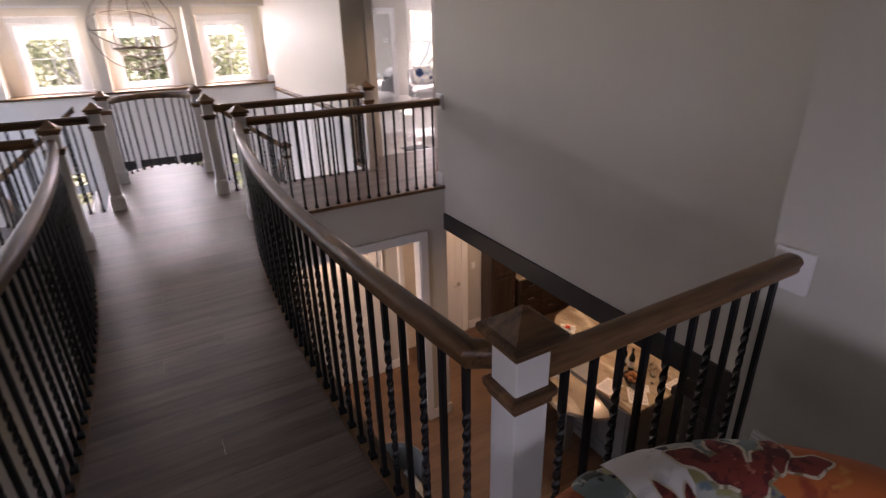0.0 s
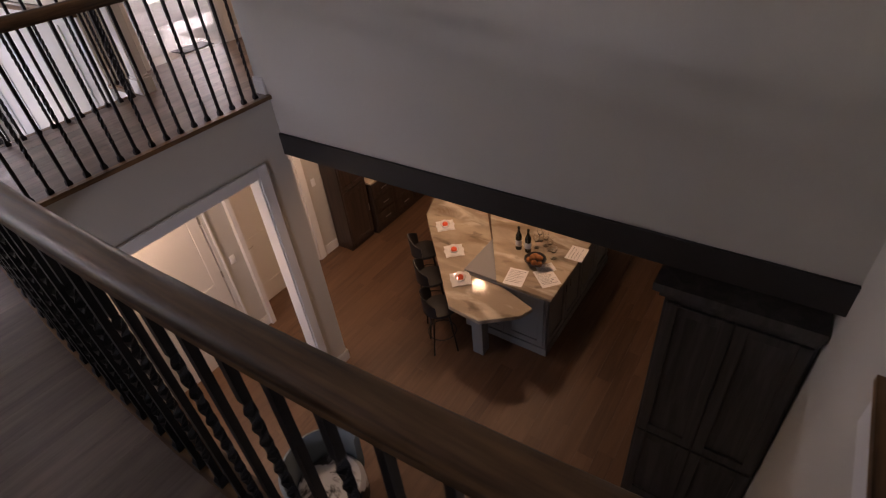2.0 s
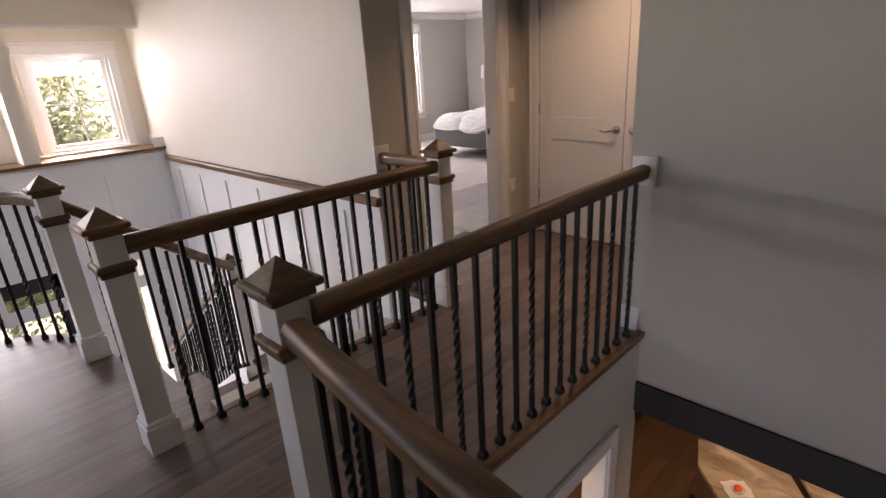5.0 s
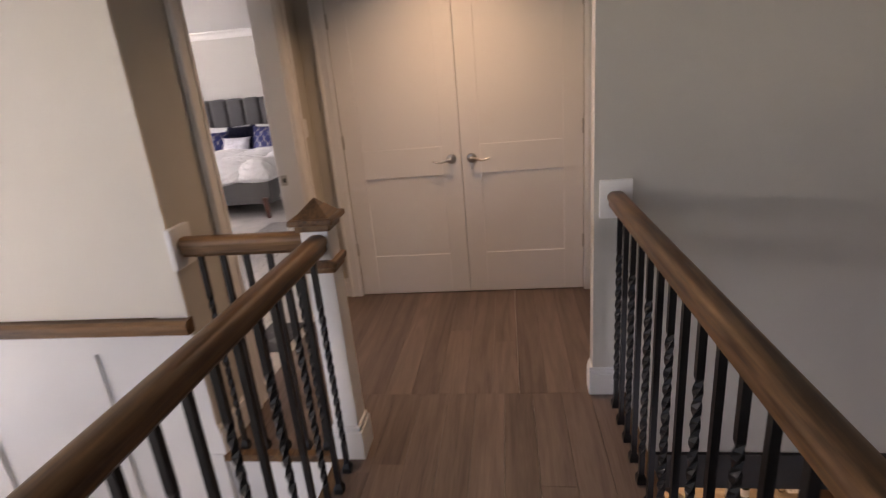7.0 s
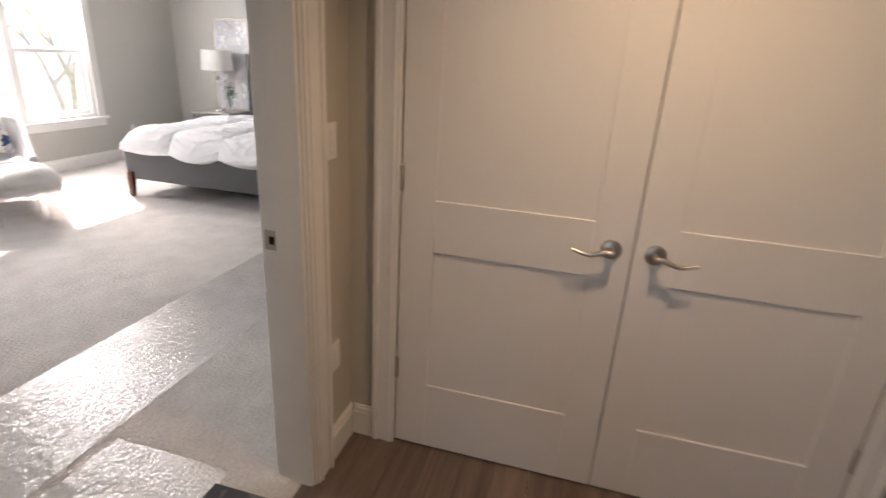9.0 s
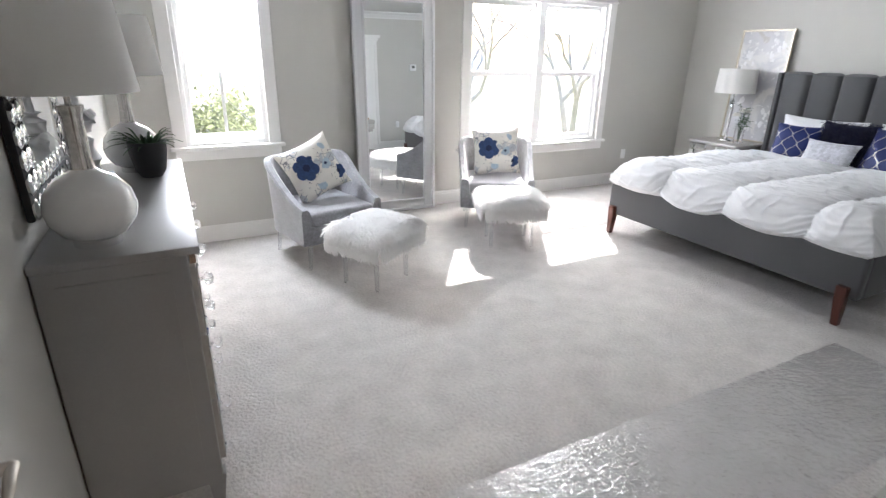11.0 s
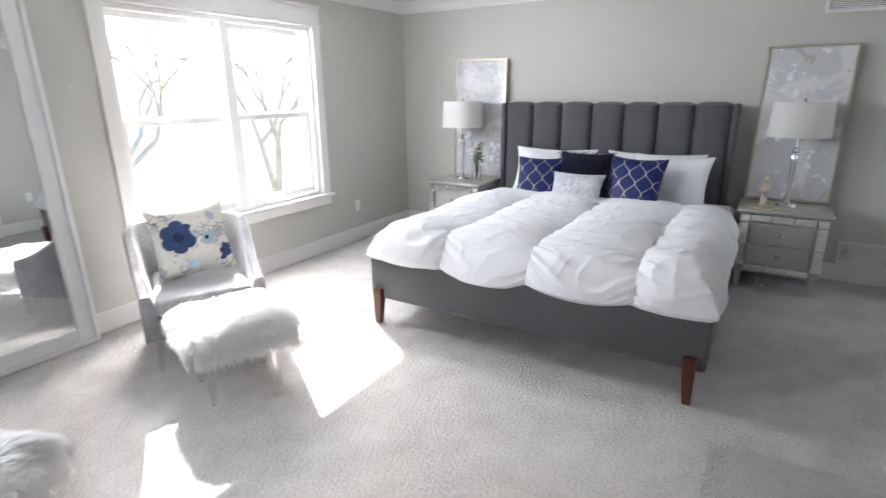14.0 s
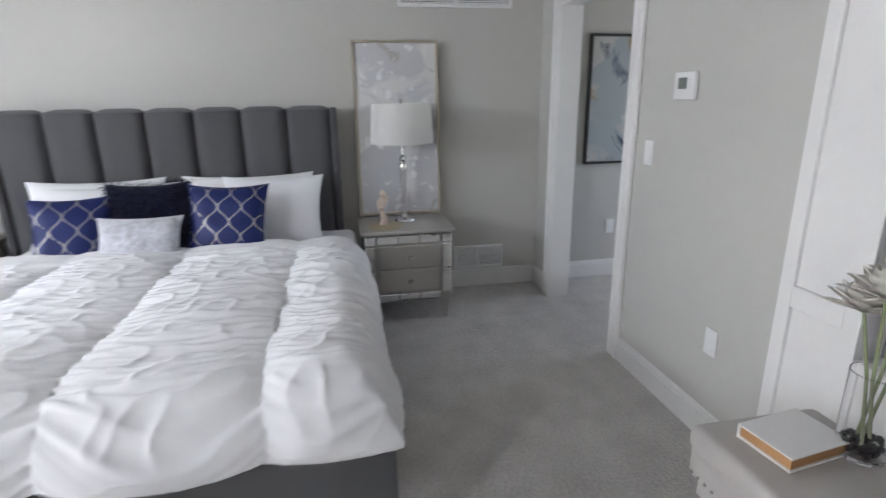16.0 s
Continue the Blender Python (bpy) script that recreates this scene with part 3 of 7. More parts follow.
def casing(name, x0, x1, z0, z1, wide=0.09, thick=0.018):
    """A flat casing with a raised back band round an opening, in the plane y = 0, facing -y."""
    bm = bmesh.new()
    for a, b, c, d in ((x0 - wide, x0, z0, z1 + wide), (x1, x1 + wide, z0, z1 + wide), (x0, x1, z1, z1 + wide)):
        box(bm, a, b, -thick, 0, c, d, 0.002, 1)
    for a, b, c, d in ((x0 - wide - 0.004, x0 - wide + 0.018, z0, z1 + wide + 0.004), (x1 + wide - 0.018, x1 + wide + 0.004, z0, z1 + wide + 0.004), (x0 - wide + 0.018, x1 + wide - 0.018, z1 + wide - 0.018, z1 + wide + 0.004)):
        box(bm, a, b, -thick - 0.010, -0.001, c, d, 0.004, 1)
    for a, b, c, d in ((x0 - 0.030, x0 - 0.016, z0, z1 + 0.016), (x1 + 0.016, x1 + 0.030, z0, z1 + 0.016), (x0 - 0.03, x1 + 0.03, z1 + 0.016, z1 + 0.030)):
        box(bm, a, b, -thick - 0.005, -0.001, c, d, 0.002, 1)
    ob = setting(name, bm, TRIM, "white moulded door casing", "door casing")
    return ob


def door_leaf(width, height, thick=0.036):
    """A two-panel door; hinge edge at x = 0, front at y = 0, facing -y."""
    e = new("leaf")
    st, lock0, lock1, low, high = 0.125, 0.840, 1.028, 0.286, height - 0.115
    bm = bmesh.new()
    for b in ((0, st, 0, thick, 0, height), (width - st, width, 0, thick, 0, height), (st, width - st, 0, thick, 0, low), (st, width - st, 0, thick, lock0, lock1), (st, width - st, 0, thick, high, height)):
        box(bm, *b, 0.0015, 1)
    body = mesh_object("door_frame", bm, DOOR, False)
    body.parent = e
    for z0, z1 in ((low, lock0), (lock1, high)):
        p = box(bmesh.new(), st - 0.004, width - st + 0.004, 0.007, thick - 0.006, z0 - 0.004, z1 + 0.004)
        part("panel", p, DOOR, e, smooth=False)
    return e


def lever(parent, x, z, way):
    """A satin lever handle with a round rose and a wavy grip that points along way."""
    bm = bmesh.new()
    lathe(bm, [(0.0, 0.012), (0.024, 0.012), (0.031, 0.008), (0.033, 0.0)], 24)
    lathe(bm, [(0.011, 0.008), (0.010, 0.045), (0.006, 0.052), (0.0, 0.053)], 14)
    bmesh.ops.rotate(bm, verts=bm.verts, cent=(0, 0, 0), matrix=Matrix.Rotation(radians(90), 3, 'X'))
    tube(bm, [(way * d, -0.046, h) for d, h in ((0, 0), (0.02, 0.001), (0.04, -0.006), (0.065, -0.014), (0.09, -0.011), (0.112, -0.004), (0.12, -0.003))], [0.009, 0.0095, 0.0085, 0.007, 0.006, 0.005, 0.004], 10)
    bmesh.ops.translate(bm, verts=bm.verts, vec=(x, 0, z))
    part("handle", bm, NICKEL, parent, "satin nickel lever handle")


def hinge(parent, x, z):
    part("hinge", box(bmesh.new(), x - 0.008, x + 0.008, -0.012, 0.004, z - 0.045, z + 0.045, 0.003, 1), NICKEL, parent, "nickel hinge")


def flat_door(name, label, width, m, hinge_left=True, handle=True, height=2.055):
    d = new(name)
    tagged(d, label, "door", kind="structure")
    leaf = door_leaf(width, height)
    for c in list(leaf.children):
        c.parent = d
    bpy.data.objects.remove(leaf)
    for z in (0.345, 1.097, 1.84):
        hinge(d, 0.0 if hinge_left else width, z)
    if handle:
        lever(d, width - 0.065 if hinge_left else 0.065, 0.942, -1 if hinge_left else 1)
    d.matrix_basis = m
    return d


# closet double doors (they face -x)
FACE_X = Matrix.Rotation(radians(-90), 4, 'Z')
flat_door("door_1", "closed cream two-panel closet door with a lever handle", 0.779, Matrix.Translation((5.066, 6.864, 0.008)) @ FACE_X)
flat_door("door_2", "closed cream two-panel closet door with a lever handle", 0.779, Matrix.Translation((5.066, 6.081, 0.008)) @ FACE_X, hinge_left=False)
c = casing("casing_closet", 0, 1.568, 0, 2.07, 0.085)
c.matrix_basis = Matrix.Translation((5.065, 6.867, 0)) @ FACE_X
# black strip and sheet in place of the shade between the doors
setting("closet_gap_shade", boxes((5.11, 5.15, 5.29, 6.875, 0, 0.006), (5.125, 5.13, 5.295, 6.869, 0, 2.08)), BLACK, "black sheet painted as the shade in the closet door gaps", "gap")

# bedroom doorway
c = casing("casing_bedroom", 3.796, 4.752, 0, 2.06, 0.10)
c.matrix_basis = Matrix.Translation((0, 7.057, 0))
setting("jamb_bedroom", boxes((3.788, 3.804, 7.048, 7.198, 0, 2.07), (4.744, 4.76, 7.048, 7.198, 0, 2.07), (3.804, 4.744, 7.048, 7.198, 2.054, 2.07), (4.732, 4.744, 7.058, 7.148, 0, 2.054), (3.804, 3.816, 7.058, 7.148, 0, 2.054)), TRIM, "white door jamb with a stop", "door jamb")
c = casing("casing_bedroom_inner", 0, 0.956, 0, 2.06, 0.09)
c.matrix_basis = Matrix.Translation((4.752, 7.195, 0)) @ Matrix.Rotation(radians(180), 4, 'Z')
bd = flat_door("door_3", "open white bedroom door swung against the wall", 0.90, Matrix.Translation((3.795, 7.223, 0.012)) @ Matrix.Rotation(radians(91), 4, 'Z'))
strike = thing("strike_plate", "nickel strike plate set into the door jamb", "strike plate", (4.744, 7.160, 0.935))
part("plate", box(bmesh.new(), -0.003, 0.001, -0.02, 0.035, -0.032, 0.032, 0.001, 1), NICKEL, strike)
part("slot", box(bmesh.new(), -0.0045, 0.001, 0.0, 0.018, -0.013, 0.013), BLACK, strike)

# dark room doorway beside the vestibule
c = casing("casing_dark_room", 0, 0.893, 0, 2.06, 0.07)
c.matrix_basis = Matrix.Translation((4.852, 5.106, 0)) @ Matrix.Rotation(radians(180), 4, 'Z')
setting("jamb_dark_room", boxes((4.844, 4.859, 4.965, 5.115, 0, 2.07), (4.832, 4.844, 4.975, 5.005, 0, 2.06), (3.945, 3.959, 4.97, 5.095, 0, 2.07)), TRIM, "white door jamb", "door jamb")
strike = thing("strike_plate", "nickel strike plate set into the door jamb", "strike plate", (4.844, 5.040, 0.965))
part("plate", box(bmesh.new(), -0.003, 0.001, -0.035, 0.02, -0.032, 0.032, 0.001, 1), NICKEL, strike)
part("slot", box(bmesh.new(), -0.0045, 0.001, -0.018, 0.0, -0.013, 0.013), BLACK, strike)

# dressing room opening
c = casing("casing_dressing", 0, 0.904, 0, 2.00, 0.095)
c.matrix_basis = Matrix.Translation((9.702, 7.266, 0)) @ Matrix.Rotation(radians(180), 4, 'Z')
setting("jamb_dressing", boxes((9.694, 9.71, 7.13, 7.275, 0, 2.02), (8.79, 8.806, 7.13, 7.275, 0, 2.02), (8.806, 9.694, 7.13, 7.275, 2.004, 2.02)), TRIM, "white door jamb", "door jamb")


def baseboard(p, q, n, high=0.14):
    """A baseboard with a stepped cap from p to q along a wall whose room side is n."""
    bm = bmesh.new()
    (x0, y0), (x1, y1), (nx, ny) = p, q, n
    for t, z0, z1 in ((0.016, 0.0, high - 0.03), (0.012, high - 0.03, high - 0.012), (0.007, high - 0.012, high)):
        box(bm, min(x0, x1, x0 + nx * t, x1 + nx * t), max(x0, x1, x0 + nx * t, x1 + nx * t), min(y0, y1, y0 + ny * t, y1 + ny * t), max(y0, y1, y0 + ny * t, y1 + ny * t), z0, z1, 0.002, 1)
    return setting("baseboard", bm, TRIM, "white stepped baseboard", "baseboard")


for p, q, n in (((4.857, 7.058), (5.066, 7.058), (0, -1)), ((3.375, 7.058), (3.69, 7.058), (0, -1)), ((5.066, 6.957), (5.066, 7.041), (-1, 0)), ((5.066, 5.122), (5.066, 5.209), (-1, 0)), ((4.927, 5.105), (5.066, 5.105), (0, 1)),
                ((EAST, 5.33), (EAST, 5.451), (-1, 0)), ((3.816, 5.435), (3.895, 5.435), (0, 1)), ((2.88, -3.0), (2.88, 1.10), (-1, 0)),
                ((3.70, NEAR_Y), (JOG + 0.016, NEAR_Y), (0, -1)), ((JOG, NEAR_Y), (JOG, FAR_Y - 0.017), (1, 0)), ((JOG, FAR_Y), (10.06, FAR_Y), (0, -1)), ((10.06, 7.281), (10.06, FAR_Y - 0.017), (-1, 0)), ((10.06, 5.0), (10.06, 7.14), (-1, 0)), ((5.66, 3.32), (5.66, 4.88), (-1, 0)), ((5.2, 7.265), (8.69, 7.265), (0, 1)), ((9.805, 7.265), (10.06, 7.265), (0, 1)), ((3.70, 7.9), (3.70, NEAR_Y - 0.017), (1, 0))):
    baseboard(p, q, n)

# crown moulding in the bedroom
CROWN = [(0.0, -0.11), (0.012, -0.11), (0.02, -0.09), (0.055, -0.045), (0.09, -0.02), (0.095, 0.0), (0.0, 0.0)]
setting("crown_moulding", sweep(bmesh.new(), [(10.06, FAR_Y, 2.419), (JOG, FAR_Y, 2.419), (JOG, NEAR_Y, 2.419), (3.70, NEAR_Y, 2.419)], [(-a, z) for a, z in CROWN]), TRIM, "white crown moulding", "crown moulding")
setting("crown_moulding", sweep(bmesh.new(), [(10.06, 7.27, 2.419), (10.06, FAR_Y, 2.419)], [(-a, z) for a, z in CROWN]), TRIM, "white crown moulding", "crown moulding")
setting("crown_moulding", sweep(bmesh.new(), [(5.0, 7.265, 2.419), (10.06, 7.265, 2.419)], [(-a, z) for a, z in CROWN]), TRIM, "white crown moulding", "crown moulding")


# ---- windows ----
PANE = glass("window_glass")
FRAME_W = surface("window_vinyl", (0.82, 0.82, 0.81), 0.4, var=0.01, bump=0)


def sash_window(name, x0, x1, y, z0, z1, units, style, depth=0.15, head=0.155):
    """A window with sashes, stool, apron, casing and header in a wall that faces -y with its room face at y."""
    w = tagged(new(name), "white framed window with bright daylight behind it", "window", kind="structure")
    fr = bmesh.new()
    for b in ((x0 - 0.002, x0 + 0.035, z0, z1), (x1 - 0.035, x1 + 0.002, z0, z1), (x0 + 0.035, x1 - 0.035, z1 - 0.035, z1 + 0.002), (x0 + 0.035, x1 - 0.035, z0 - 0.002, z0 + 0.035)):
        box(fr, b[0], b[1], y + 0.02, y + depth, b[2], b[3], 0.002, 1)
    part("window_frame", fr, FRAME_W, w, smooth=False)
    inner0, inner1 = x0 + 0.03, x1 - 0.03
    for u in range(units):
        a = inner0 + (inner1 - inner0) * u / units
        b = inner0 + (inner1 - inner0) * (u + 1) / units
        if u:
            part("mullion", box(bmesh.new(), a - 0.045, a + 0.045, y + 0.015, y + depth, z0 + 0.03, z1 - 0.03, 0.003, 1), FRAME_W, w, smooth=False)
            a += 0.045
        if u < units - 1:
            b -= 0.045
        mid = (z0 + z1) / 2 + 0.025
        rows = ((z0 + 0.03, mid, y + 0.075), (mid - 0.045, z1 - 0.03, y + 0.105)) if style == "hung" else ((z0 + 0.03, z1 - 0.03, y + 0.08),)
        for c, d, yy in rows:
            s = bmesh.new()
            for q in ((a, a + 0.042, c, d), (b - 0.042, b, c, d), (a + 0.042, b - 0.042, c, c + 0.055), (a + 0.042, b - 0.042, d - 0.045, d)):
                box(s, q[0], q[1], yy - 0.014, yy + 0.014, q[2], q[3], 0.003, 1)
            if style == "grid":
                box(s, (a + b) / 2 - 0.009, (a + b) / 2 + 0.009, yy - 0.010, yy + 0.010, c, d)
                box(s, a, b, yy - 0.0095, yy + 0.0095, (c + d) / 2 - 0.009, (c + d) / 2 + 0.009)
            elif style == "split":
                box(s, (a + b) / 2 - 0.012, (a + b) / 2 + 0.012, yy - 0.010, yy + 0.010, c, c + 0.55)
            sash = part("sash", s, FRAME_W, w, smooth=False)
            g = part("pane", box(bmesh.new(), a + 0.04, b - 0.04, yy - 0.002, yy + 0.002, c + 0.04, d - 0.03), PANE, sash, smooth=False)
            g.visible_shadow = False
        if style == "hung":
            for k in (0.3, 0.7):
                lock = part("latch", box(bmesh.new(), a + (b - a) * k - 0.022, a + (b - a) * k + 0.022, y + 0.045, y + 0.075, mid - 0.012, mid + 0.012, 0.005, 1), FRAME_W, w, smooth=False)
    cs = bmesh.new()
    cw = 0.095
    box(cs, x0 - cw, x0, y - 0.02, y, z0, z1, 0.003, 1)
    box(cs, x1, x1 + cw, y - 0.02, y, z0, z1, 0.003, 1)
    box(cs, x0 - cw - 0.012, x1 + cw + 0.012, y - 0.028, y, z1, z1 + 0.022, 0.005, 1)
    box(cs, x0 - cw, x1 + cw, y - 0.022, y, z1 + 0.022, z1 + head, 0.003, 1)
    box(cs, x0 - cw - 0.02, x1 + cw + 0.02, y - 0.04, y, z1 + head, z1 + head + 0.023, 0.006, 1)
    part("casing", cs, TRIM, w, smooth=False)
    st = bmesh.new()
    box(st, x0 - cw - 0.03, x1 + cw + 0.03, y - 0.05, y + 0.02, z0 - 0.028, z0, 0.006, 2)
    box(st, x0 - cw, x1 + cw, y - 0.02, y, z0 - 0.11, z0 - 0.028, 0.003, 1)
    part("window_sill", st, TRIM, w, smooth=False)
    return w


sash_window("window_1", W1[0], W1[1], NEAR_Y, W1[2], W1[3], 1, "split")
sash_window("window_2", W2[0], W2[1], FAR_Y, W2[2], W2[3], 2, "hung")
for i, (a, b, g0, g1) in enumerate(NICHES):
    sash_window("window_%d" % (i + 3), g0, g1, 11.60, 0.79, 1.85, 1, "grid", head=0.10)


# ---- plates, vents, thermostat ----
def wall_plate(name, label, at, rz, kind="switch"):
    p = thing(name, label, "wall plate", at, rz, group="wall plates")
    part("plate", box(bmesh.new(), -0.036, 0.036, -0.006, 0.0, -0.058, 0.058, 0.003, 2), PLATE, p)
    if kind == "switch":
        part("rocker", box(bmesh.new(), -0.017, 0.017, -0.010, -0.004, -0.034, 0.034, 0.002, 1), PLATE, p)
    else:
        for z in (-0.02, 0.02):
            part("socket", box(bmesh.new(), -0.017, 0.017, -0.008, -0.004, z - 0.015, z + 0.015, 0.004, 2), PLATE, p)
    return p


wall_plate("light_switch", "white rocker light switch beside the bedroom door", (4.925, 7.057, 1.228), 0)
wall_plate("outlet", "white wall outlet beside the bedroom door", (4.922, 7.057, 0.441), 0, "outlet")
wall_plate("outlet", "white wall outlet under the bedroom window wall", (9.13, FAR_Y - 0.001, 0.365), 0, "outlet")
wall_plate("outlet", "white wall outlet under the narrow window", (5.2, NEAR_Y - 0.001, 0.40), 0, "outlet")
wall_plate("light_switch", "white rocker light switch beside the dressing room", (8.576, 7.267, 1.172), 180)
wall_plate("outlet", "white wall outlet below the thermostat", (7.99, 7.267, 0.446), 180, "outlet")
wall_plate("outlet", "white wall outlet in the dressing room", (10.059, 6.63, 0.42), -90, "outlet")
th = thing("thermostat", "white thermostat with a grey screen", "thermostat", (8.332, 7.267, 1.477), 180)
part("case", box(bmesh.new(), -0.068, 0.068, -0.025, 0, -0.058, 0.058, 0.008, 2), PLATE, th)
part("screen", box(bmesh.new(), -0.034, 0.022, -0.0275, -0.02, -0.012, 0.034, 0.001, 1), surface("lcd", (0.16, 0.18, 0.16), 0.3, var=0.02, bump=0), th, "grey screen")
part("button", box(bmesh.new(), 0.03, 0.05, -0.029, -0.02, -0.01, 0.03, 0.002, 1), PLATE, th)


def vent(at, rz, wide, high, cells, behind=DARK):
    v = thing("wall_vent", "white slatted return air vent on the wall", "vent", at, rz, group="air vents")
    fr = bmesh.new()
    t = 0.022
    for b in ((0, wide, 0, t), (0, wide, high - t, high), (0, t, t, high - t), (wide - t, wide, t, high - t)):
        box(fr, b[0], b[1], -0.012, 0, b[2], b[3], 0.003, 1)
    for i in range(1, cells):
        box(fr, wide * i / cells - t / 2, wide * i / cells + t / 2, -0.011, 0, t, high - t, 0.002, 1)
    part("frame", fr, PLATE, v, smooth=False)
    # flat sheet behind the slats; its dark colour paints the duct's shade
    part("backing", box(bmesh.new(), t, wide - t, -0.002, 0.0, t, high - t), behind, v, smooth=False)
    n = int((high - 2 * t) / 0.0125)
    for i in range(n):
        s = box(bmesh.new(), t, wide - t, -0.0008, 0.0008, -0.005, 0.005)
        bmesh.ops.rotate(s, verts=s.verts, cent=(0, 0, 0), matrix=Matrix.Rotation(radians(40), 3, 'X'))
        bmesh.ops.translate(s, verts=s.verts, vec=(0, -0.006, t + 0.006 + i * 0.0125))
        part("slat", s, PLATE, v, smooth=False)
    return v


vent((10.059, 8.30, 2.03), -90, 0.80, 0.20, 2)
vent((10.059, 7.925, 0.145), -90, 0.39, 0.185, 2, PLATE)

# panelled lower wall of the entry hall: battens and chair rail
for y in (7.55, 8.2, 8.95, 9.64, 10.3, 10.9):
    setting("batten", boxes((3.376, 3.39, y - 0.035, y + 0.035, LOW + 0.2, 0.50)), TRIM, "white flat batten of the wall panelling", "batten")
setting("batten_rail", boxes((3.374, 3.39, 7.06, 11.12, 0.50, 0.60), (3.373, 3.39, 7.06, 11.12, -1.65, -1.53)), TRIM, "white flat rail of the wall panelling", "batten")
setting("chair_rail", sweep(bmesh.new(), [(3.38, 7.048, 0.625), (3.38, 11.12, 0.625)], [(-0.035, -0.03), (0.01, -0.03), (0.01, 0.03), (-0.03, 0.03), (-0.045, 0.018), (-0.045, 0.0)]), RAIL_Y, "stained oak chair rail along the entry hall", "chair rail")
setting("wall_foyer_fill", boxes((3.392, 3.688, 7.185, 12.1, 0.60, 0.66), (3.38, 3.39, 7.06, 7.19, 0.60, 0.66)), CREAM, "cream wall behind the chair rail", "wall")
for x in (-1.2, -0.55, 0.1, 0.75, 1.4, 2.05, 2.7, 3.3):
    setting("batten", boxes((x - 0.035, x + 0.035, 11.166, 11.18, -0.75, 0.55)), TRIM, "white flat batten of the wall panelling", "batten")
setting("batten_rail", boxes((WEST, 3.44, 11.164, 11.18, 0.55, 0.70), (WEST, 3.44, 11.163, 11.18, -0.9, -0.75)), TRIM, "white flat rail of the wall panelling", "batten")
setting("ledge_block", boxes((3.26, 3.388, 11.14, 11.16, 0.758, 0.87), (3.365, 3.388, 11.16, 11.60, 0.758, 0.87)), TRIM, "white base block on the window ledge", "trim")
setting("recess_trim", boxes(*[(a, b, 11.15, 11.16, 2.085, 2.12) for a, b, g0, g1 in NICHES]), TRIM, "white trim under the window header", "trim")



# unseen windows added in the side wall round the loft and great room fill lamps
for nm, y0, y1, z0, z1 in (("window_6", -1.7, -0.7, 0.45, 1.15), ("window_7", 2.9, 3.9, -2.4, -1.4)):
    w = tagged(new(nm), "added white framed window, out of view, round a fill lamp in the side wall", "window", kind="structure")
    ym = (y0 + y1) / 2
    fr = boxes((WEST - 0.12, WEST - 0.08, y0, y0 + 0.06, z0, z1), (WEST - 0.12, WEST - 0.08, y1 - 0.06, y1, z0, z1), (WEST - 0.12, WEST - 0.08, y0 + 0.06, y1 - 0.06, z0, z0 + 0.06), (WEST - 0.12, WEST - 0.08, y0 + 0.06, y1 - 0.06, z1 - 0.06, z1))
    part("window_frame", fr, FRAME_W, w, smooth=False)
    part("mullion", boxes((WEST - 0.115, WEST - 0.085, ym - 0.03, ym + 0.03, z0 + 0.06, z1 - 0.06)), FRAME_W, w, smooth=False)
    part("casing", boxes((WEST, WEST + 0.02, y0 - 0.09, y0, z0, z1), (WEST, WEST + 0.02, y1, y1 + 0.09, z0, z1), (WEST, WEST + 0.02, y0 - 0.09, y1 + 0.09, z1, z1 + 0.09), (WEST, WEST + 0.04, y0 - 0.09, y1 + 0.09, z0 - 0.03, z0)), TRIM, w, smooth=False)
# ---- bedroom: materials ----
GREY_CLOTH = surface("charcoal_upholstery", (0.085, 0.085, 0.09), 0.85, var=0.10, scale=3, fine=320, bump=0.35, sheen=0.25)
WALNUT = wood("walnut_leg", (0.045, 0.012, 0.008), (0.13, 0.035, 0.02), 2, 0.3, 0.1)
LINEN = surface("white_cotton", (0.76, 0.76, 0.77), 0.8, var=0.03, scale=5, fine=300, bump=0.12, sheen=0.2)
SHEET = surface("white_sheet", (0.80, 0.80, 0.82), 0.75, var=0.03, scale=5, fine=280, bump=0.1)
VELVET = surface("silver_velvet", (0.25, 0.25, 0.265), 0.5, var=0.38, scale=9, fine=60, bump=0.2, sheen=0.6)
FUR = through_lit(surface("white_fur", (0.93, 0.925, 0.92), 0.85, var=0.04, scale=8, fine=90, bump=0, sheen=0.3), (0.95, 0.945, 0.94), 0.45)
ACRYLIC = glass("clear_acrylic", (0.98, 0.99, 1.0), 0.06, 1.49)
ACRYLIC.node_tree.nodes["Principled BSDF"].inputs["Transmission Weight"].default_value = 0.88
CRYSTAL = glass("crystal", (1, 1, 1), 0.0, 1.52)
MIRROR = polished("mirror_glass", (0.88, 0.90, 0.90), 0.005)
SILVER_PAINT = surface("champagne_silver", (0.46, 0.44, 0.41), 0.38, 0.35, var=0.05, scale=4, fine=150, bump=0.04)
SILVER_DEEP = surface("dresser_silver", (0.36, 0.355, 0.35), 0.34, 0.4, var=0.05, scale=3, fine=150, bump=0.04)
SHADE = through_lit(surface("lamp_shade", (0.88, 0.87, 0.85), 0.9, var=0.03, fine=220, bump=0.15), (0.88, 0.87, 0.84), 0.42)
CERAMIC = surface("white_ceramic", (0.82, 0.81, 0.80), 0.12, var=0.02, fine=30, bump=0, coat=0.5)
PLASTER = surface("matte_white", (0.78, 0.77, 0.76), 0.7, var=0.03, fine=80, bump=0.1)
CREAM_STONE = surface("cream_figure", (0.70, 0.58, 0.48), 0.6, var=0.08, fine=60, bump=0.1)
GOLD = surface("pale_gold", (0.52, 0.45, 0.28), 0.35, 0.8, var=0.1, fine=60, bump=0.05)
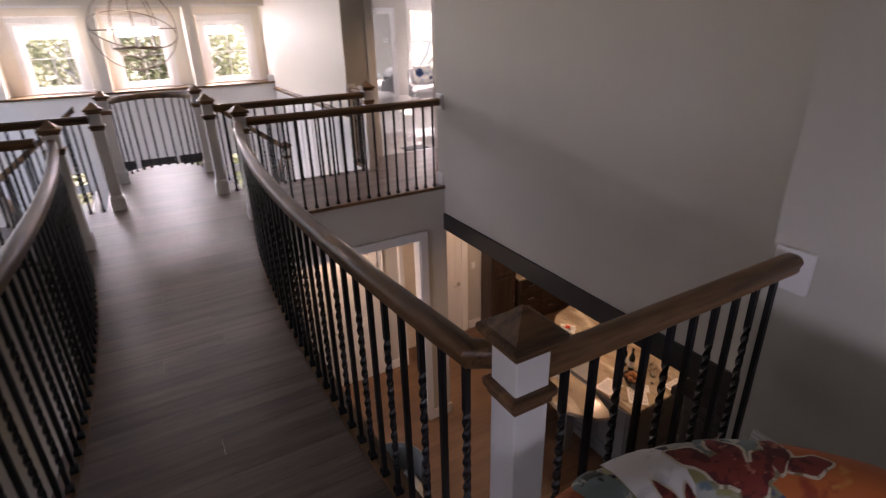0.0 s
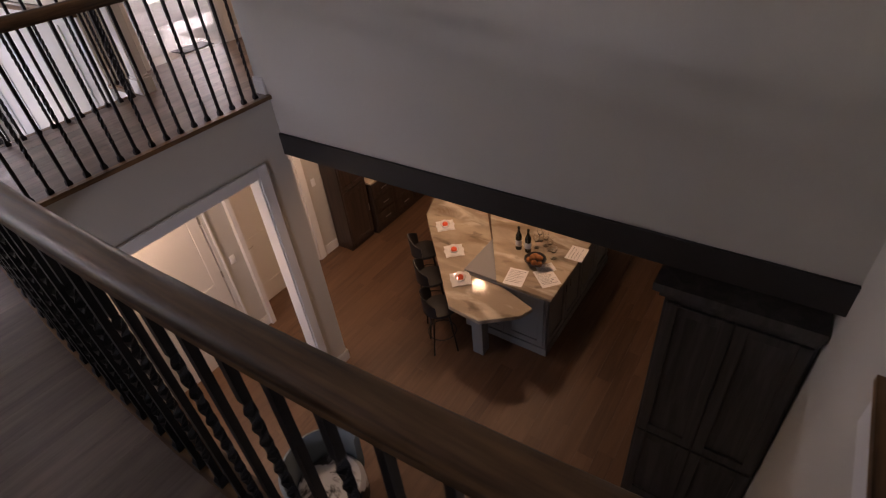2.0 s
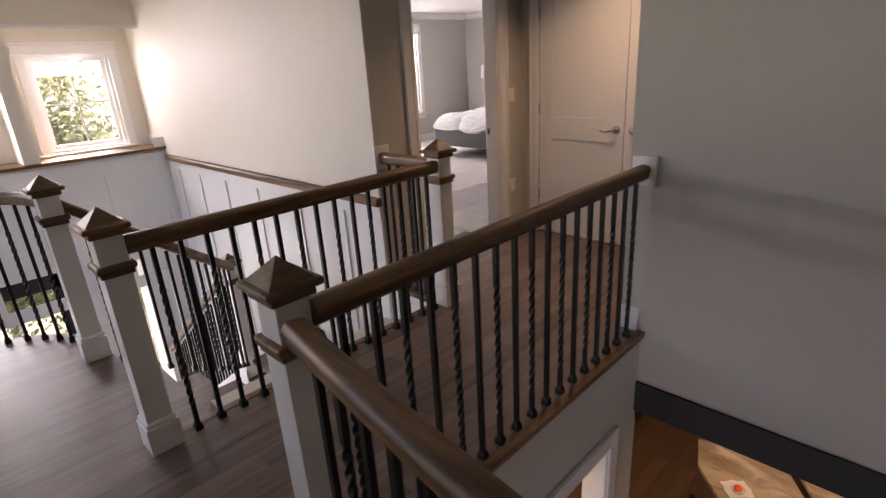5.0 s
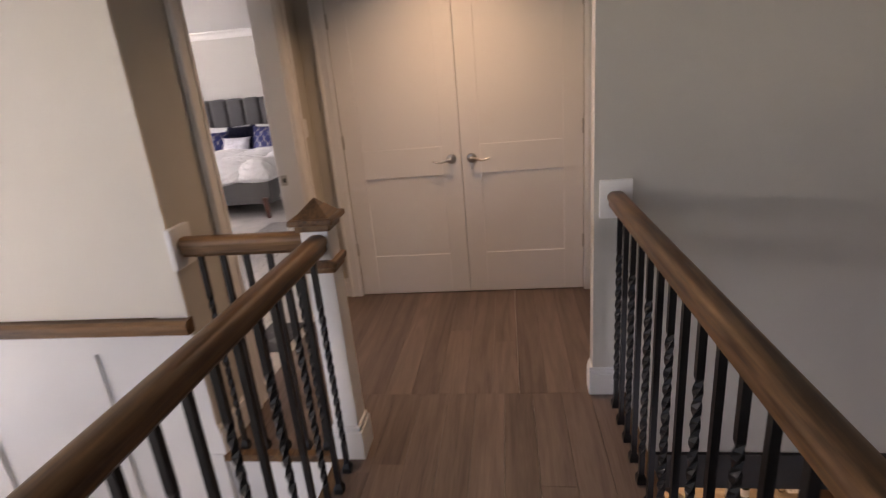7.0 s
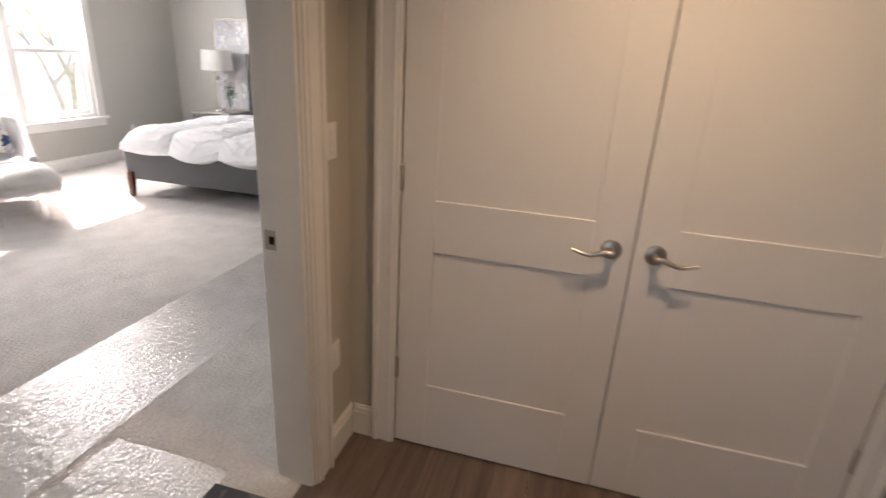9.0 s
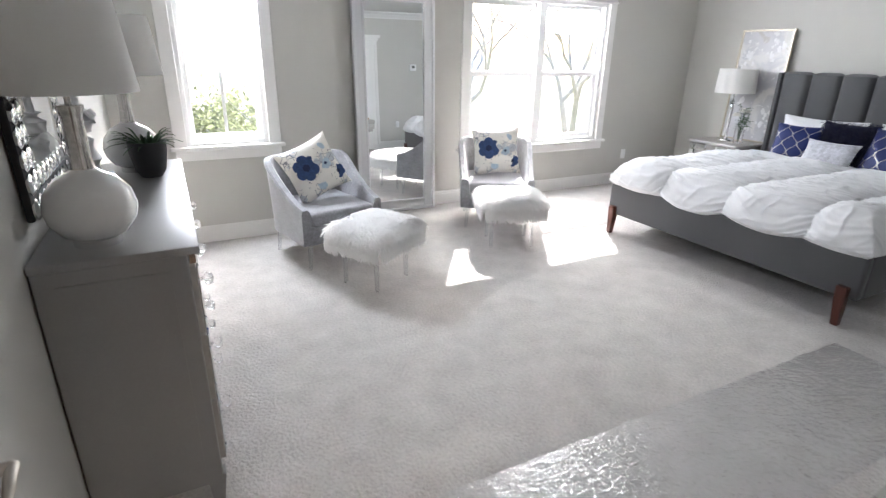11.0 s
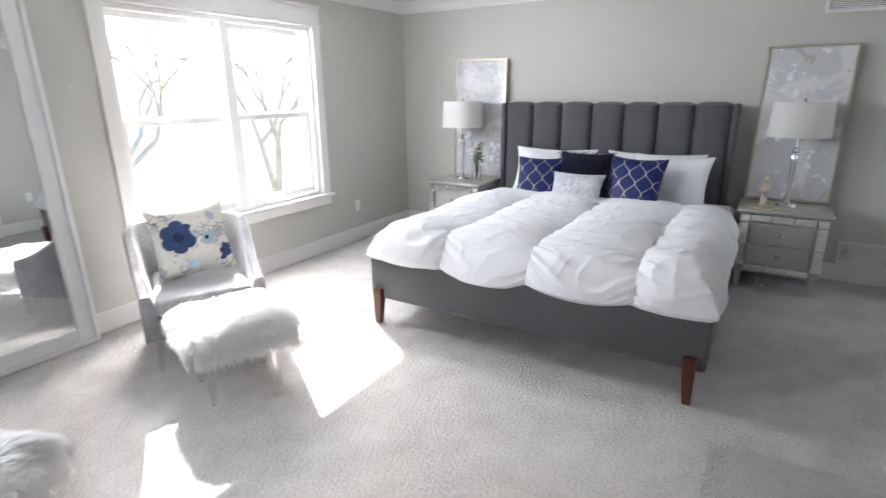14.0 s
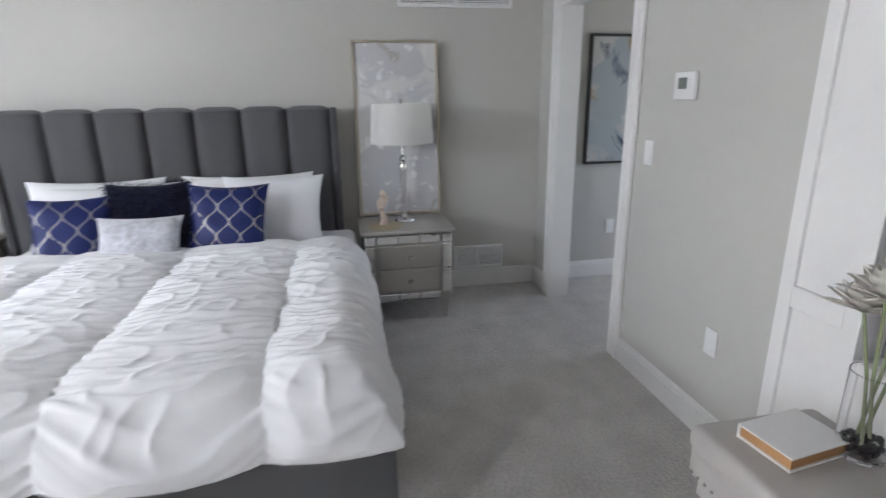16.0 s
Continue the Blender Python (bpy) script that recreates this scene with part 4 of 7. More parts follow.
LEAF = surface("leaf_green", (0.035, 0.085, 0.03), 0.5, var=0.35, scale=20, fine=60, bump=0.1)
PETAL = through_lit(surface("white_petal", (0.88, 0.86, 0.81), 0.7, var=0.05, scale=30, fine=90, bump=0.1), (0.88, 0.86, 0.80), 0.4)
POT = surface("black_pot", (0.02, 0.02, 0.022), 0.45, var=0.1, bump=0.05)
TUFT = surface("taupe_leather", (0.42, 0.40, 0.375), 0.5, var=0.04, scale=3, fine=200, bump=0.12)
FILM_MAT, n_, l_, b_ = node_mat("protective_film")
n_.remove(b_)
tc_, nz_, bp_, mp_ = n_.new("ShaderNodeTexCoord"), n_.new("ShaderNodeTexNoise"), n_.new("ShaderNodeBump"), n_.new("ShaderNodeMapping")
mp_.inputs["Scale"].default_value = (1.0, 2.2, 1.0)
nz_.inputs["Scale"].default_value, nz_.inputs["Detail"].default_value = 30, 2
bp_.inputs["Strength"].default_value, bp_.inputs["Distance"].default_value = 0.7, 0.010
clear_, gloss_, mix_, edge_ = n_.new("ShaderNodeBsdfTransparent"), n_.new("ShaderNodeBsdfGlossy"), n_.new("ShaderNodeMixShader"), n_.new("ShaderNodeValue")
clear_.inputs[0].default_value = (0.97, 0.97, 0.975, 1)
gloss_.inputs["Roughness"].default_value = 0.10
edge_.outputs[0].default_value = 0.36
for a_, c_ in ((tc_.outputs["Object"], mp_.inputs[0]), (mp_.outputs[0], nz_.inputs["Vector"]), (nz_.outputs["Fac"], bp_.inputs["Height"]), (bp_.outputs[0], gloss_.inputs["Normal"]), (edge_.outputs[0], mix_.inputs[0]), (clear_.outputs[0], mix_.inputs[1]), (gloss_.outputs[0], mix_.inputs[2]), (mix_.outputs[0], n_["Material Output"].inputs[0])):
    l_.new(a_, c_)


def math_node(n, l, op, a, b=None, c=None):
    m = n.new("ShaderNodeMath")
    m.operation = op
    for i, v in enumerate((a, b, c)):
        if v is None:
            continue
        if isinstance(v, (int, float)):
            m.inputs[i].default_value = v
        else:
            l.new(v, m.inputs[i])
    return m.outputs[0]


def ogee_cloth(name):
    """Navy satin with a silver foil lattice of ogee cells."""
    m, n, l, b = node_mat(name)
    tc, sep = n.new("ShaderNodeTexCoord"), n.new("ShaderNodeSeparateXYZ")
    l.new(tc.outputs["Object"], sep.inputs[0])
    u = math_node(n, l, 'MULTIPLY', sep.outputs["X"], 7.6)
    v = math_node(n, l, 'MULTIPLY', sep.outputs["Z"], 6.0)
    wave = math_node(n, l, 'MULTIPLY', math_node(n, l, 'COSINE', math_node(n, l, 'MULTIPLY', v, 2 * math.pi)), 0.24)
    lines = None
    for shift, sign in ((0.0, 1.0), (0.5, -1.0)):
        f = math_node(n, l, 'FRACT', math_node(n, l, 'ADD', math_node(n, l, 'ADD', u, shift), math_node(n, l, 'MULTIPLY', wave, sign)))
        d = math_node(n, l, 'ABSOLUTE', math_node(n, l, 'SUBTRACT', f, 0.5))
        on = math_node(n, l, 'LESS_THAN', d, 0.030)
        lines = on if lines is None else math_node(n, l, 'MAXIMUM', lines, on)
    worn = n.new("ShaderNodeTexNoise")
    worn.inputs["Scale"].default_value = 26
    l.new(tc.outputs["Object"], worn.inputs["Vector"])
    lines = math_node(n, l, 'MULTIPLY', lines, math_node(n, l, 'GREATER_THAN', worn.outputs["Fac"], 0.36))
    mix = n.new("ShaderNodeMix")
    mix.data_type = 'RGBA'
    mix.inputs["A"].default_value, mix.inputs["B"].default_value = (0.008, 0.016, 0.095, 1), (0.36, 0.345, 0.335, 1)
    l.new(lines, mix.inputs["Factor"])
    l.new(mix.outputs["Result"], b.inputs["Base Color"])
    l.new(lines, b.inputs["Metallic"])
    b.inputs["Roughness"].default_value = 0.48
    b.inputs["Specular IOR Level"].default_value = 0.25
    b.inputs["Sheen Weight"].default_value = 0.0
    return m


def floral_cloth(name):
    """Cream cotton with fine grey line work and pale blossoms; the large blue flowers are sewn on as pieces."""
    m, n, l, b = node_mat(name)
    tc = n.new("ShaderNodeTexCoord")
    vor, noise_ = n.new("ShaderNodeTexVoronoi"), n.new("ShaderNodeTexNoise")
    vor.feature = 'DISTANCE_TO_EDGE'
    vor.inputs["Scale"].default_value = 22
    noise_.inputs["Scale"].default_value, noise_.inputs["Detail"].default_value = 9, 3
    l.new(tc.outputs["Object"], vor.inputs["Vector"])
    l.new(tc.outputs["Object"], noise_.inputs["Vector"])
    edge = math_node(n, l, 'MULTIPLY', math_node(n, l, 'LESS_THAN', vor.outputs["Distance"], 0.035), math_node(n, l, 'GREATER_THAN', noise_.outputs["Fac"], 0.50))
    pale = math_node(n, l, 'GREATER_THAN', noise_.outputs["Fac"], 0.62)
    m1, m2 = n.new("ShaderNodeMix"), n.new("ShaderNodeMix")
    for x in (m1, m2):
        x.data_type = 'RGBA'
    m1.inputs["A"].default_value, m1.inputs["B"].default_value = (0.78, 0.755, 0.70, 1), (0.50, 0.53, 0.56, 1)
    m2.inputs["B"].default_value = (0.25, 0.25, 0.27, 1)
    l.new(pale, m1.inputs["Factor"])
    l.new(m1.outputs["Result"], m2.inputs["A"])
    l.new(edge, m2.inputs["Factor"])
    l.new(m2.outputs["Result"], b.inputs["Base Color"])
    b.inputs["Roughness"].default_value = 0.85
    return m


def canvas(name, ground, blots, soft=0.05, stretch=(1, 1, 1), turn=0):
    """Painted canvas: a pale ground with rough blots of other colours."""
    m, n, l, b = node_mat(name)
    tc = n.new("ShaderNodeTexCoord")
    last = None
    for i, (color, th, sc) in enumerate(blots):
        nz = n.new("ShaderNodeTexNoise")
        nz.inputs["Scale"].default_value, nz.inputs["Detail"].default_value, nz.inputs["Distortion"].default_value = sc, 6, 0.6
        off = n.new("ShaderNodeMapping")
        off.inputs["Location"].default_value = (i * 7.3, i * 3.1, i * 5.7)
        off.inputs["Scale"].default_value, off.inputs["Rotation"].default_value = stretch, (0, 0, radians(turn))
        l.new(tc.outputs["Object"], off.inputs[0])
        l.new(off.outputs[0], nz.inputs["Vector"])
        rg = n.new("ShaderNodeMapRange")
        rg.inputs[1].default_value, rg.inputs[2].default_value = th, th + soft
        l.new(nz.outputs["Fac"], rg.inputs[0])
        mx = n.new("ShaderNodeMix")
        mx.data_type = 'RGBA'
        mx.inputs["A"].default_value, mx.inputs["B"].default_value = (*ground, 1), (*color, 1)
        if last is not None:
            l.new(last, mx.inputs["A"])
        l.new(rg.outputs[0], mx.inputs["Factor"])
        last = mx.outputs["Result"]
    l.new(last, b.inputs["Base Color"])
    b.inputs["Roughness"].default_value = 0.55
    return m


OGEE = ogee_cloth("navy_ogee")
FLORAL = floral_cloth("floral_cotton")
NAVY_FUR = surface("navy_shag", (0.004, 0.006, 0.035), 0.9, var=0.4, scale=20, fine=80, bump=0.8, sheen=0.08, depth=0.01)
CRUSHED = surface("crushed_silver", (0.50, 0.50, 0.54), 0.5, var=0.4, scale=14, fine=50, bump=0.5, sheen=0.8, depth=0.006)
BLUE_FLOWER = surface("blue_print", (0.03, 0.062, 0.165), 0.85, var=0.45, scale=30, fine=90, bump=0.1)
HEART = surface("flower_heart", (0.012, 0.022, 0.07), 0.85, var=0.3, scale=40, fine=120, bump=0.1)
PALE_FLOWER = surface("pale_blue_print", (0.42, 0.52, 0.60), 0.85, var=0.15, scale=30, fine=90, bump=0.1)


def soft_cushion(name, parent, w, h, t, material, m, seed=0, point=0.10, label=""):
    """A stuffed cushion standing in the x-z plane, thick along y, with drawn-out corners."""
    bm = bmesh.new()
    n = 22
    rng = random.Random(seed)
    ox, oz = rng.uniform(0, 50), rng.uniform(0, 50)
    grids = []
    for s in (1, -1):
        g = []
        for i in range(n + 1):
            row = []
            for j in range(n + 1):
                u, v = 2 * i / n - 1, 2 * j / n - 1
                pin = 1 - point * (1 - abs(v) ** 2) * abs(u) ** 3
                pin2 = 1 - point * (1 - abs(u) ** 2) * abs(v) ** 3
                x, z = u * pin * w / 2, v * pin2 * h / 2
                f = max(0.0, (1 - abs(u) ** 2.6)) ** 0.55 * max(0.0, (1 - abs(v) ** 2.6)) ** 0.55
                y = s * (t / 2 * f + 0.006 * f * noise.noise((x * 9 + ox, z * 9 + oz, s * 3)) * 2)
                row.append(bm.verts.new((x, y, z)))
            g.append(row)
        grids.append(g)
        for i in range(n):
            for j in range(n):
                q = (g[i][j], g[i + 1][j], g[i + 1][j + 1], g[i][j + 1])
                bm.faces.new(q if s > 0 else q[::-1])
    bmesh.ops.remove_doubles(bm, verts=bm.verts, dist=0.0006)
    ob = part(name, bm, material, parent, label)
    ob.matrix_basis = m
    return ob


# ---- bed ----
bed = thing("bed", "charcoal upholstered king bed with a channelled headboard", "bed", (7.56, 9.66, 0))
HALF = 1.03
fr = bmesh.new()
box(fr, 0.0, 0.075, -HALF, HALF, 0.175, 0.455, 0.022, 3)
part("foot_rail", fr, GREY_CLOTH, bed)
for s in (1, -1):
    part("side_rail", box(bmesh.new(), 0.07, 2.27, s * HALF - (0.07 if s > 0 else 0), s * HALF + (0 if s > 0 else 0.07), 0.175, 0.45, 0.02, 3), GREY_CLOTH, bed)
part("slat_base", box(bmesh.new(), 0.07, 2.27, -0.98, 0.98, 0.20, 0.30), DARK, bed)
for sx in (0.06, 2.2):
    for s in (1, -1):
        lg = bmesh.new()
        y = s * (HALF - 0.075)
        rings = []
        for z, w, d, off in ((0.0, 0.040, 0.042, 0.018 * s), (0.175, 0.060, 0.056, 0.0), (0.255, 0.064, 0.058, 0.0)):
            rings.append([lg.verts.new((sx - 0.068 * (1 if sx < 1 else 0) + a * d, y + off * 0.5 + b * w, z)) for a, b in ((0.5, 0.5), (-0.5, 0.5), (-0.5, -0.5), (0.5, -0.5))])
        for a, b in zip(rings, rings[1:]):
            for k in range(4):
                lg.faces.new((a[k], a[(k + 1) % 4], b[(k + 1) % 4], b[k]))
        lg.faces.new(rings[0][::-1])
        lg.faces.new(rings[-1])
        bmesh.ops.bevel(lg, geom=list(lg.edges), offset=0.004, segments=2, affect='EDGES')
        part("leg", lg, WALNUT, bed, "reddish walnut tapered leg", smooth=False)
hb = bmesh.new()
box(hb, 2.30, 2.40, -0.87, 1.10, 0.10, 1.385, 0.012, 2)
part("headboard", hb, GREY_CLOTH, bed)
for s in (1, -1):
    part("headboard_edge", box(bmesh.new(), 2.255, 2.41, 0.115 + s * 1.005 - 0.022, 0.115 + s * 1.005 + 0.022, 0.10, 1.39, 0.014, 3), GREY_CLOTH, bed)
for i in range(7):
    a, b = -0.87 + 1.97 * i / 7, -0.87 + 1.97 * (i + 1) / 7
    ch = bmesh.new()
    rows = []
    for k in range(13):
        u = 2 * k / 12 - 1
        y = (a + b) / 2 + u * (b - a) / 2 * 0.985
        bulge = 0.052 * (1 - abs(u) ** 4) ** 0.5
        col = []
        for j in range(15):
            w = j / 14
            if w < 0.85:
                x, z = 2.30 - bulge, 0.30 + (1.375 - 0.30) * w / 0.85
            else:
                q = (w - 0.85) / 0.15 * math.pi / 2
                x, z = 2.30 - bulge * math.cos(q) + 0.05 * (1 - math.cos(q)), 1.375 + 0.028 * math.sin(q) * (1 - abs(u) ** 6)
            col.append(ch.verts.new((x, y, z)))
        rows.append(col)
    for p, q in zip(rows, rows[1:]):
        for j in range(14):
            ch.faces.new((p[j], q[j], q[j + 1], p[j + 1]))
    part("headboard_channel", ch, GREY_CLOTH, bed)

mattress = thing("mattress", "white mattress under the duvet on the bed frame", "mattress", (7.56, 9.66, 0))
part("body", box(bmesh.new(), 0.09, 2.24, -0.97, 0.97, 0.302, 0.575, 0.05, 3), SHEET, mattress)
part("fitted_sheet", box(bmesh.new(), 1.55, 2.235, -0.985, 0.985, 0.40, 0.592, 0.05, 3), SHEET, mattress)


def duvet_mesh():
    """A puffy ruched duvet: four columns of gathered cloth between cinched seams, rolling over the edges of the bed."""
    bm = bmesh.new()
    nu, nv = 300, 270
    rf, rs, y0, y1, head = 0.17, 0.17, -1.03, 1.02, 1.74
    seams = [y0 - 0.02, -0.665, -0.08, 0.49, y1 + 0.02]
    sag = [0.15, 0.50, 1.0, 0.25]
    arc_f, arc_s = rf * math.pi / 2, rs * math.pi / 2
    long_, wide = arc_f + head - rf, 2 * arc_s + (y1 - y0) - 2 * rs
    grid = []
    for i in range(nu + 1):
        s = long_ * i / nu
        af = min(s / rf, math.pi / 2)
        x = rf * (1 - math.cos(af)) + max(0.0, s - arc_f)
        row = []
        for j in range(nv + 1):
            t = wide * j / nv
            low, high = t, wide - t
            side = -1 if low < high else 1
            al = min(min(low, high) / rs, math.pi / 2)
            inset = rs * (1 - math.cos(al)) + max(0.0, min(low, high) - arc_s)
            y = y0 + inset if side < 0 else y1 - inset
            drift = 0.035 * noise.noise((s * 1.9, 3.1, 0.4)) + 0.012 * noise.noise((s * 7, y * 2, 2.4))
            yy = min(max(y - drift, seams[0]), seams[4] - 1e-4)
            c = max(k for k in range(4) if seams[k] <= yy)
            v = 2 * (yy - seams[c]) / (seams[c + 1] - seams[c]) - 1
            cinch = abs(v) if not (c == 0 and v < 0 or c == 3 and v > 0) else 0.0
            gather = cinch ** 3
            swag = 0.17 * (1 - v * v) * (0.6 + 0.5 * noise.noise((s * 1.3, c * 5.1, 7.7)))
            q = s + swag + 0.05 * noise.noise((s * 3.1, y * 2.6, 6.0 + c))
            soft = noise.noise((q * 7.5, y * 1.5, 1.7 + 3 * c)) * 0.015
            ply = (1 - abs(noise.noise((q * 19.0, y * 2.6, 5.2 + 2 * c)))) ** 2 * (0.010 + 0.006 * gather)
            pinch = noise.noise((q * 40.0, y * 4.0, 8.1)) * (0.0044 + 0.0065 * gather) + noise.noise((q * 70.0, y * 6.0, 2.1)) * 0.0035 * gather
            crease = (1 - abs(noise.noise((s * 8.0 + y * 5.0, y * 7.0 - s * 3.0, 9.1)))) ** 5 * 0.012 * (1 - gather)
            band = min(1.0, max(0.0, (s - (long_ - 0.24)) / 0.03))
            calm = 1 - 0.7 * band
            puff = 0.050 * (1 - cinch ** 2.6) * (0.75 + 0.25 * math.sin(s * 6.5 + c * 2.1)) * (1 - 0.5 * band)
            d = (soft + ply + pinch + crease) * calm + puff + 0.020 * band * (1 - 0.6 * max(0.0, (s - long_ + 0.05) / 0.05))
            ef, es = math.sin(af), math.sin(al)
            foot = max(0.0, 1 - s / arc_f)
            z = 0.472 + 0.165 * min(ef, es) ** 0.9 * (0.35 + 0.65 * ef * es) - 0.050 * foot * sag[c] * (1 - v * v)
            n = Vector((-math.cos(af), side * math.cos(al), max(0.18, min(ef, es)))).normalized()
            pt = Vector((x - 0.03 * foot * sag[c] * (1 - v * v), y, z)) + n * d * (0.55 + 0.45 * min(ef, es))
            if s > long_ - 0.03:
                pt.z -= 0.05 * ((s - long_ + 0.03) / 0.03) ** 2
            row.append(bm.verts.new(pt))
        grid.append(row)
    for i in range(nu):
        for j in range(nv):
            bm.faces.new((grid[i][j], grid[i + 1][j], grid[i + 1][j + 1], grid[i][j + 1]))
    loop = [grid[i][0] for i in range(nu + 1)] + [grid[nu][j] for j in range(1, nv + 1)] + [grid[i][nv] for i in range(nu - 1, -1, -1)] + [grid[0][j] for j in range(nv - 1, 0, -1)]
    low = []
    for v in loop:
        inn = Vector((0.9 - v.co.x, -v.co.y, 0)).normalized() * 0.06
        low.append(bm.verts.new((v.co.x + inn.x, v.co.y + inn.y, max(0.40, v.co.z - 0.04))))
    for k in range(len(loop)):
        q = (k + 1) % len(loop)
        bm.faces.new((loop[k], low[k], low[q], loop[q]))
    return bm


duvet = mesh_object("duvet", duvet_mesh(), LINEN)
duvet.matrix_basis = pose(7.56, 9.66, 0)
tagged(duvet, "rumpled white ruched duvet spread over the bed", "duvet")

def shag_mesh(me, material, count=5200):
    """Short drooping strands rooted all over a cushion."""
    rng = random.Random(17)
    verts, faces = [], []
    points = [(v.co.copy(), v.normal.copy()) for v in me.vertices]
    for _ in range(count):
        co, no = rng.choice(points)
        co = co + Vector((rng.uniform(-1, 1), 0, rng.uniform(-1, 1))) * 0.012
        way = (no + Vector((rng.uniform(-0.7, 0.7), rng.uniform(-0.3, 0.3), rng.uniform(-1.2, 0.2)))).normalized()
        side = way.cross(Vector((rng.uniform(-1, 1), rng.uniform(-1, 1), rng.uniform(-1, 1)))).normalized() * rng.uniform(0.0012, 0.0028)
        length = rng.uniform(0.018, 0.042)
        i0 = len(verts)
        for t, w in ((0.0, 1.0), (0.6, 0.8), (1.0, 0.1)):
            c = co + way * length * t + Vector((0, 0, -0.012 * t * t))
            verts += [tuple(c - side * w), tuple(c + side * w)]
        faces += [(i0 + 2 * r, i0 + 2 * r + 1, i0 + 2 * r + 3, i0 + 2 * r + 2) for r in range(2)]
    out = bpy.data.meshes.new("mesh")
    out.from_pydata(verts, [], faces)
    out.materials.append(material)
    return out


PILLOWS = (("pillow", "plump white pillow leaning on the headboard", LINEN, 0.78, 0.46, 0.20, 9.68, 10.20, 0.775, -18, 0), ("pillow", "plump white pillow leaning on the headboard", LINEN, 0.80, 0.46, 0.20, 9.68, 9.32, 0.775, -18, 0),
           ("pillow", "white pillow lying behind the cushions", LINEN, 0.74, 0.44, 0.17, 9.56, 10.08, 0.77, -24, 4), ("pillow", "white pillow with an open case end", SHEET, 0.62, 0.47, 0.17, 9.57, 9.17, 0.77, -20, -6),
           ("cushion", "navy satin cushion with a silver ogee lattice", OGEE, 0.43, 0.42, 0.14, 9.36, 10.20, 0.75, -24, 10), ("cushion", "navy satin cushion with a silver ogee lattice", OGEE, 0.46, 0.46, 0.14, 9.30, 9.39, 0.775, -22, -10),
           ("cushion", "navy shaggy cushion with sequins", NAVY_FUR, 0.46, 0.42, 0.15, 9.44, 9.84, 0.80, -22, 0), ("cushion", "small crushed silver velvet cushion", CRUSHED, 0.45, 0.28, 0.13, 9.22, 9.83, 0.72, -26, -3))
for k, (nm, lab, mt, w, h, t, x, y, z, lean, turn) in enumerate(PILLOWS):
    ob = soft_cushion(nm, None, w, h, t, mt, pose(x, y, z) @ pose(0, 0, 0, 0, 0, -90 + turn) @ pose(0, 0, 0, lean, 0, 0), k)
    tagged(ob, lab, "pillow" if nm == "pillow" else "cushion", group="pillows on the bed")
    if mt is NAVY_FUR:
        tagged(shared("shag", shag_mesh(ob.data, NAVY_FUR), ob), "shiny navy shag", kind="stuff")


# ---- nightstands, lamps, pictures ----
def nightstand():
    s = thing("nightstand", "champagne silver nightstand with mirrored borders and two drawers", "nightstand", (9.47, 8.045, 0), group="nightstands")
    w, d, h = 0.60, 0.46, 0.63
    part("body", box(bmesh.new(), 0.02, d, 0.02, w - 0.02, 0.14, h - 0.02, 0.004, 1), SILVER_PAINT, s)
    part("top", box(bmesh.new(), -0.008, d + 0.005, -0.005, w + 0.005, h - 0.022, h, 0.005, 2), SILVER_PAINT, s)
    for y0, y1, z0, z1 in ((0.02, 0.085, 0.19, 0.53), (w - 0.085, w - 0.02, 0.19, 0.53), (0.09, w - 0.09, 0.54, 0.60), (0.09, w - 0.09, 0.155, 0.20)):
        fac = bmesh.new()
        n = max(1, round(max(y1 - y0, z1 - z0) / 0.16))
        for i in range(n):
            if y1 - y0 > z1 - z0:
                box(fac, 0.004, 0.02, y0 + (y1 - y0) * i / n + 0.002, y0 + (y1 - y0) * (i + 1) / n - 0.002, z0, z1, 0.006, 1)
            else:
                box(fac, 0.004, 0.02, y0, y1, z0 + (z1 - z0) * i / n + 0.002, z0 + (z1 - z0) * (i + 1) / n - 0.002, 0.006, 1)
        part("mirror_border", fac, MIRROR, s, "bevelled mirror strip", smooth=False)
    for y0, y1 in ((0.02, 0.085), (w - 0.085, w - 0.02)):
        part("corner_block", box(bmesh.new(), 0.0, 0.02, y0, y1, 0.54, 0.60, 0.006, 1), MIRROR, s, "square mirror block", smooth=False)
    for z0, z1 in ((0.215, 0.365), (0.375, 0.525)):
        dr = part("drawer", box(bmesh.new(), 0.002, 0.03, 0.10, w - 0.10, z0, z1, 0.004, 1), SILVER_PAINT, s, smooth=False)
        kb = bmesh.new()
        lathe(kb, [(0.006, 0.0), (0.006, 0.012), (0.016, 0.018), (0.017, 0.024), (0.009, 0.032), (0.0, 0.033)], 8)
        bmesh.ops.rotate(kb, verts=kb.verts, cent=(0, 0, 0), matrix=Matrix.Rotation(radians(-90), 3, 'Y'))
        bmesh.ops.translate(kb, verts=kb.verts, vec=(0.0, w / 2, (z0 + z1) / 2))
        part("knob", kb, CRYSTAL, dr, "faceted crystal knob", smooth=False)
    for lx in (0.03, d - 0.05):
        for ly in (0.035, w - 0.085):
            lg = bmesh.new()
            lo = [lg.verts.new((lx + a * 0.028, ly + 0.011 + b * 0.028, 0)) for a, b in ((0, 0), (1, 0), (1, 1), (0, 1))]
            hi = [lg.verts.new((lx + a * 0.05, ly + b * 0.05, 0.15)) for a, b in ((0, 0), (1, 0), (1, 1), (0, 1))]
            for k in range(4):
                lg.faces.new((lo[k], lo[(k + 1) % 4], hi[(k + 1) % 4], hi[k]))
            lg.faces.new(lo[::-1])
            lg.faces.new(hi)
            part("leg", lg, SILVER_PAINT, s, smooth=False)
    return s


ns = nightstand()
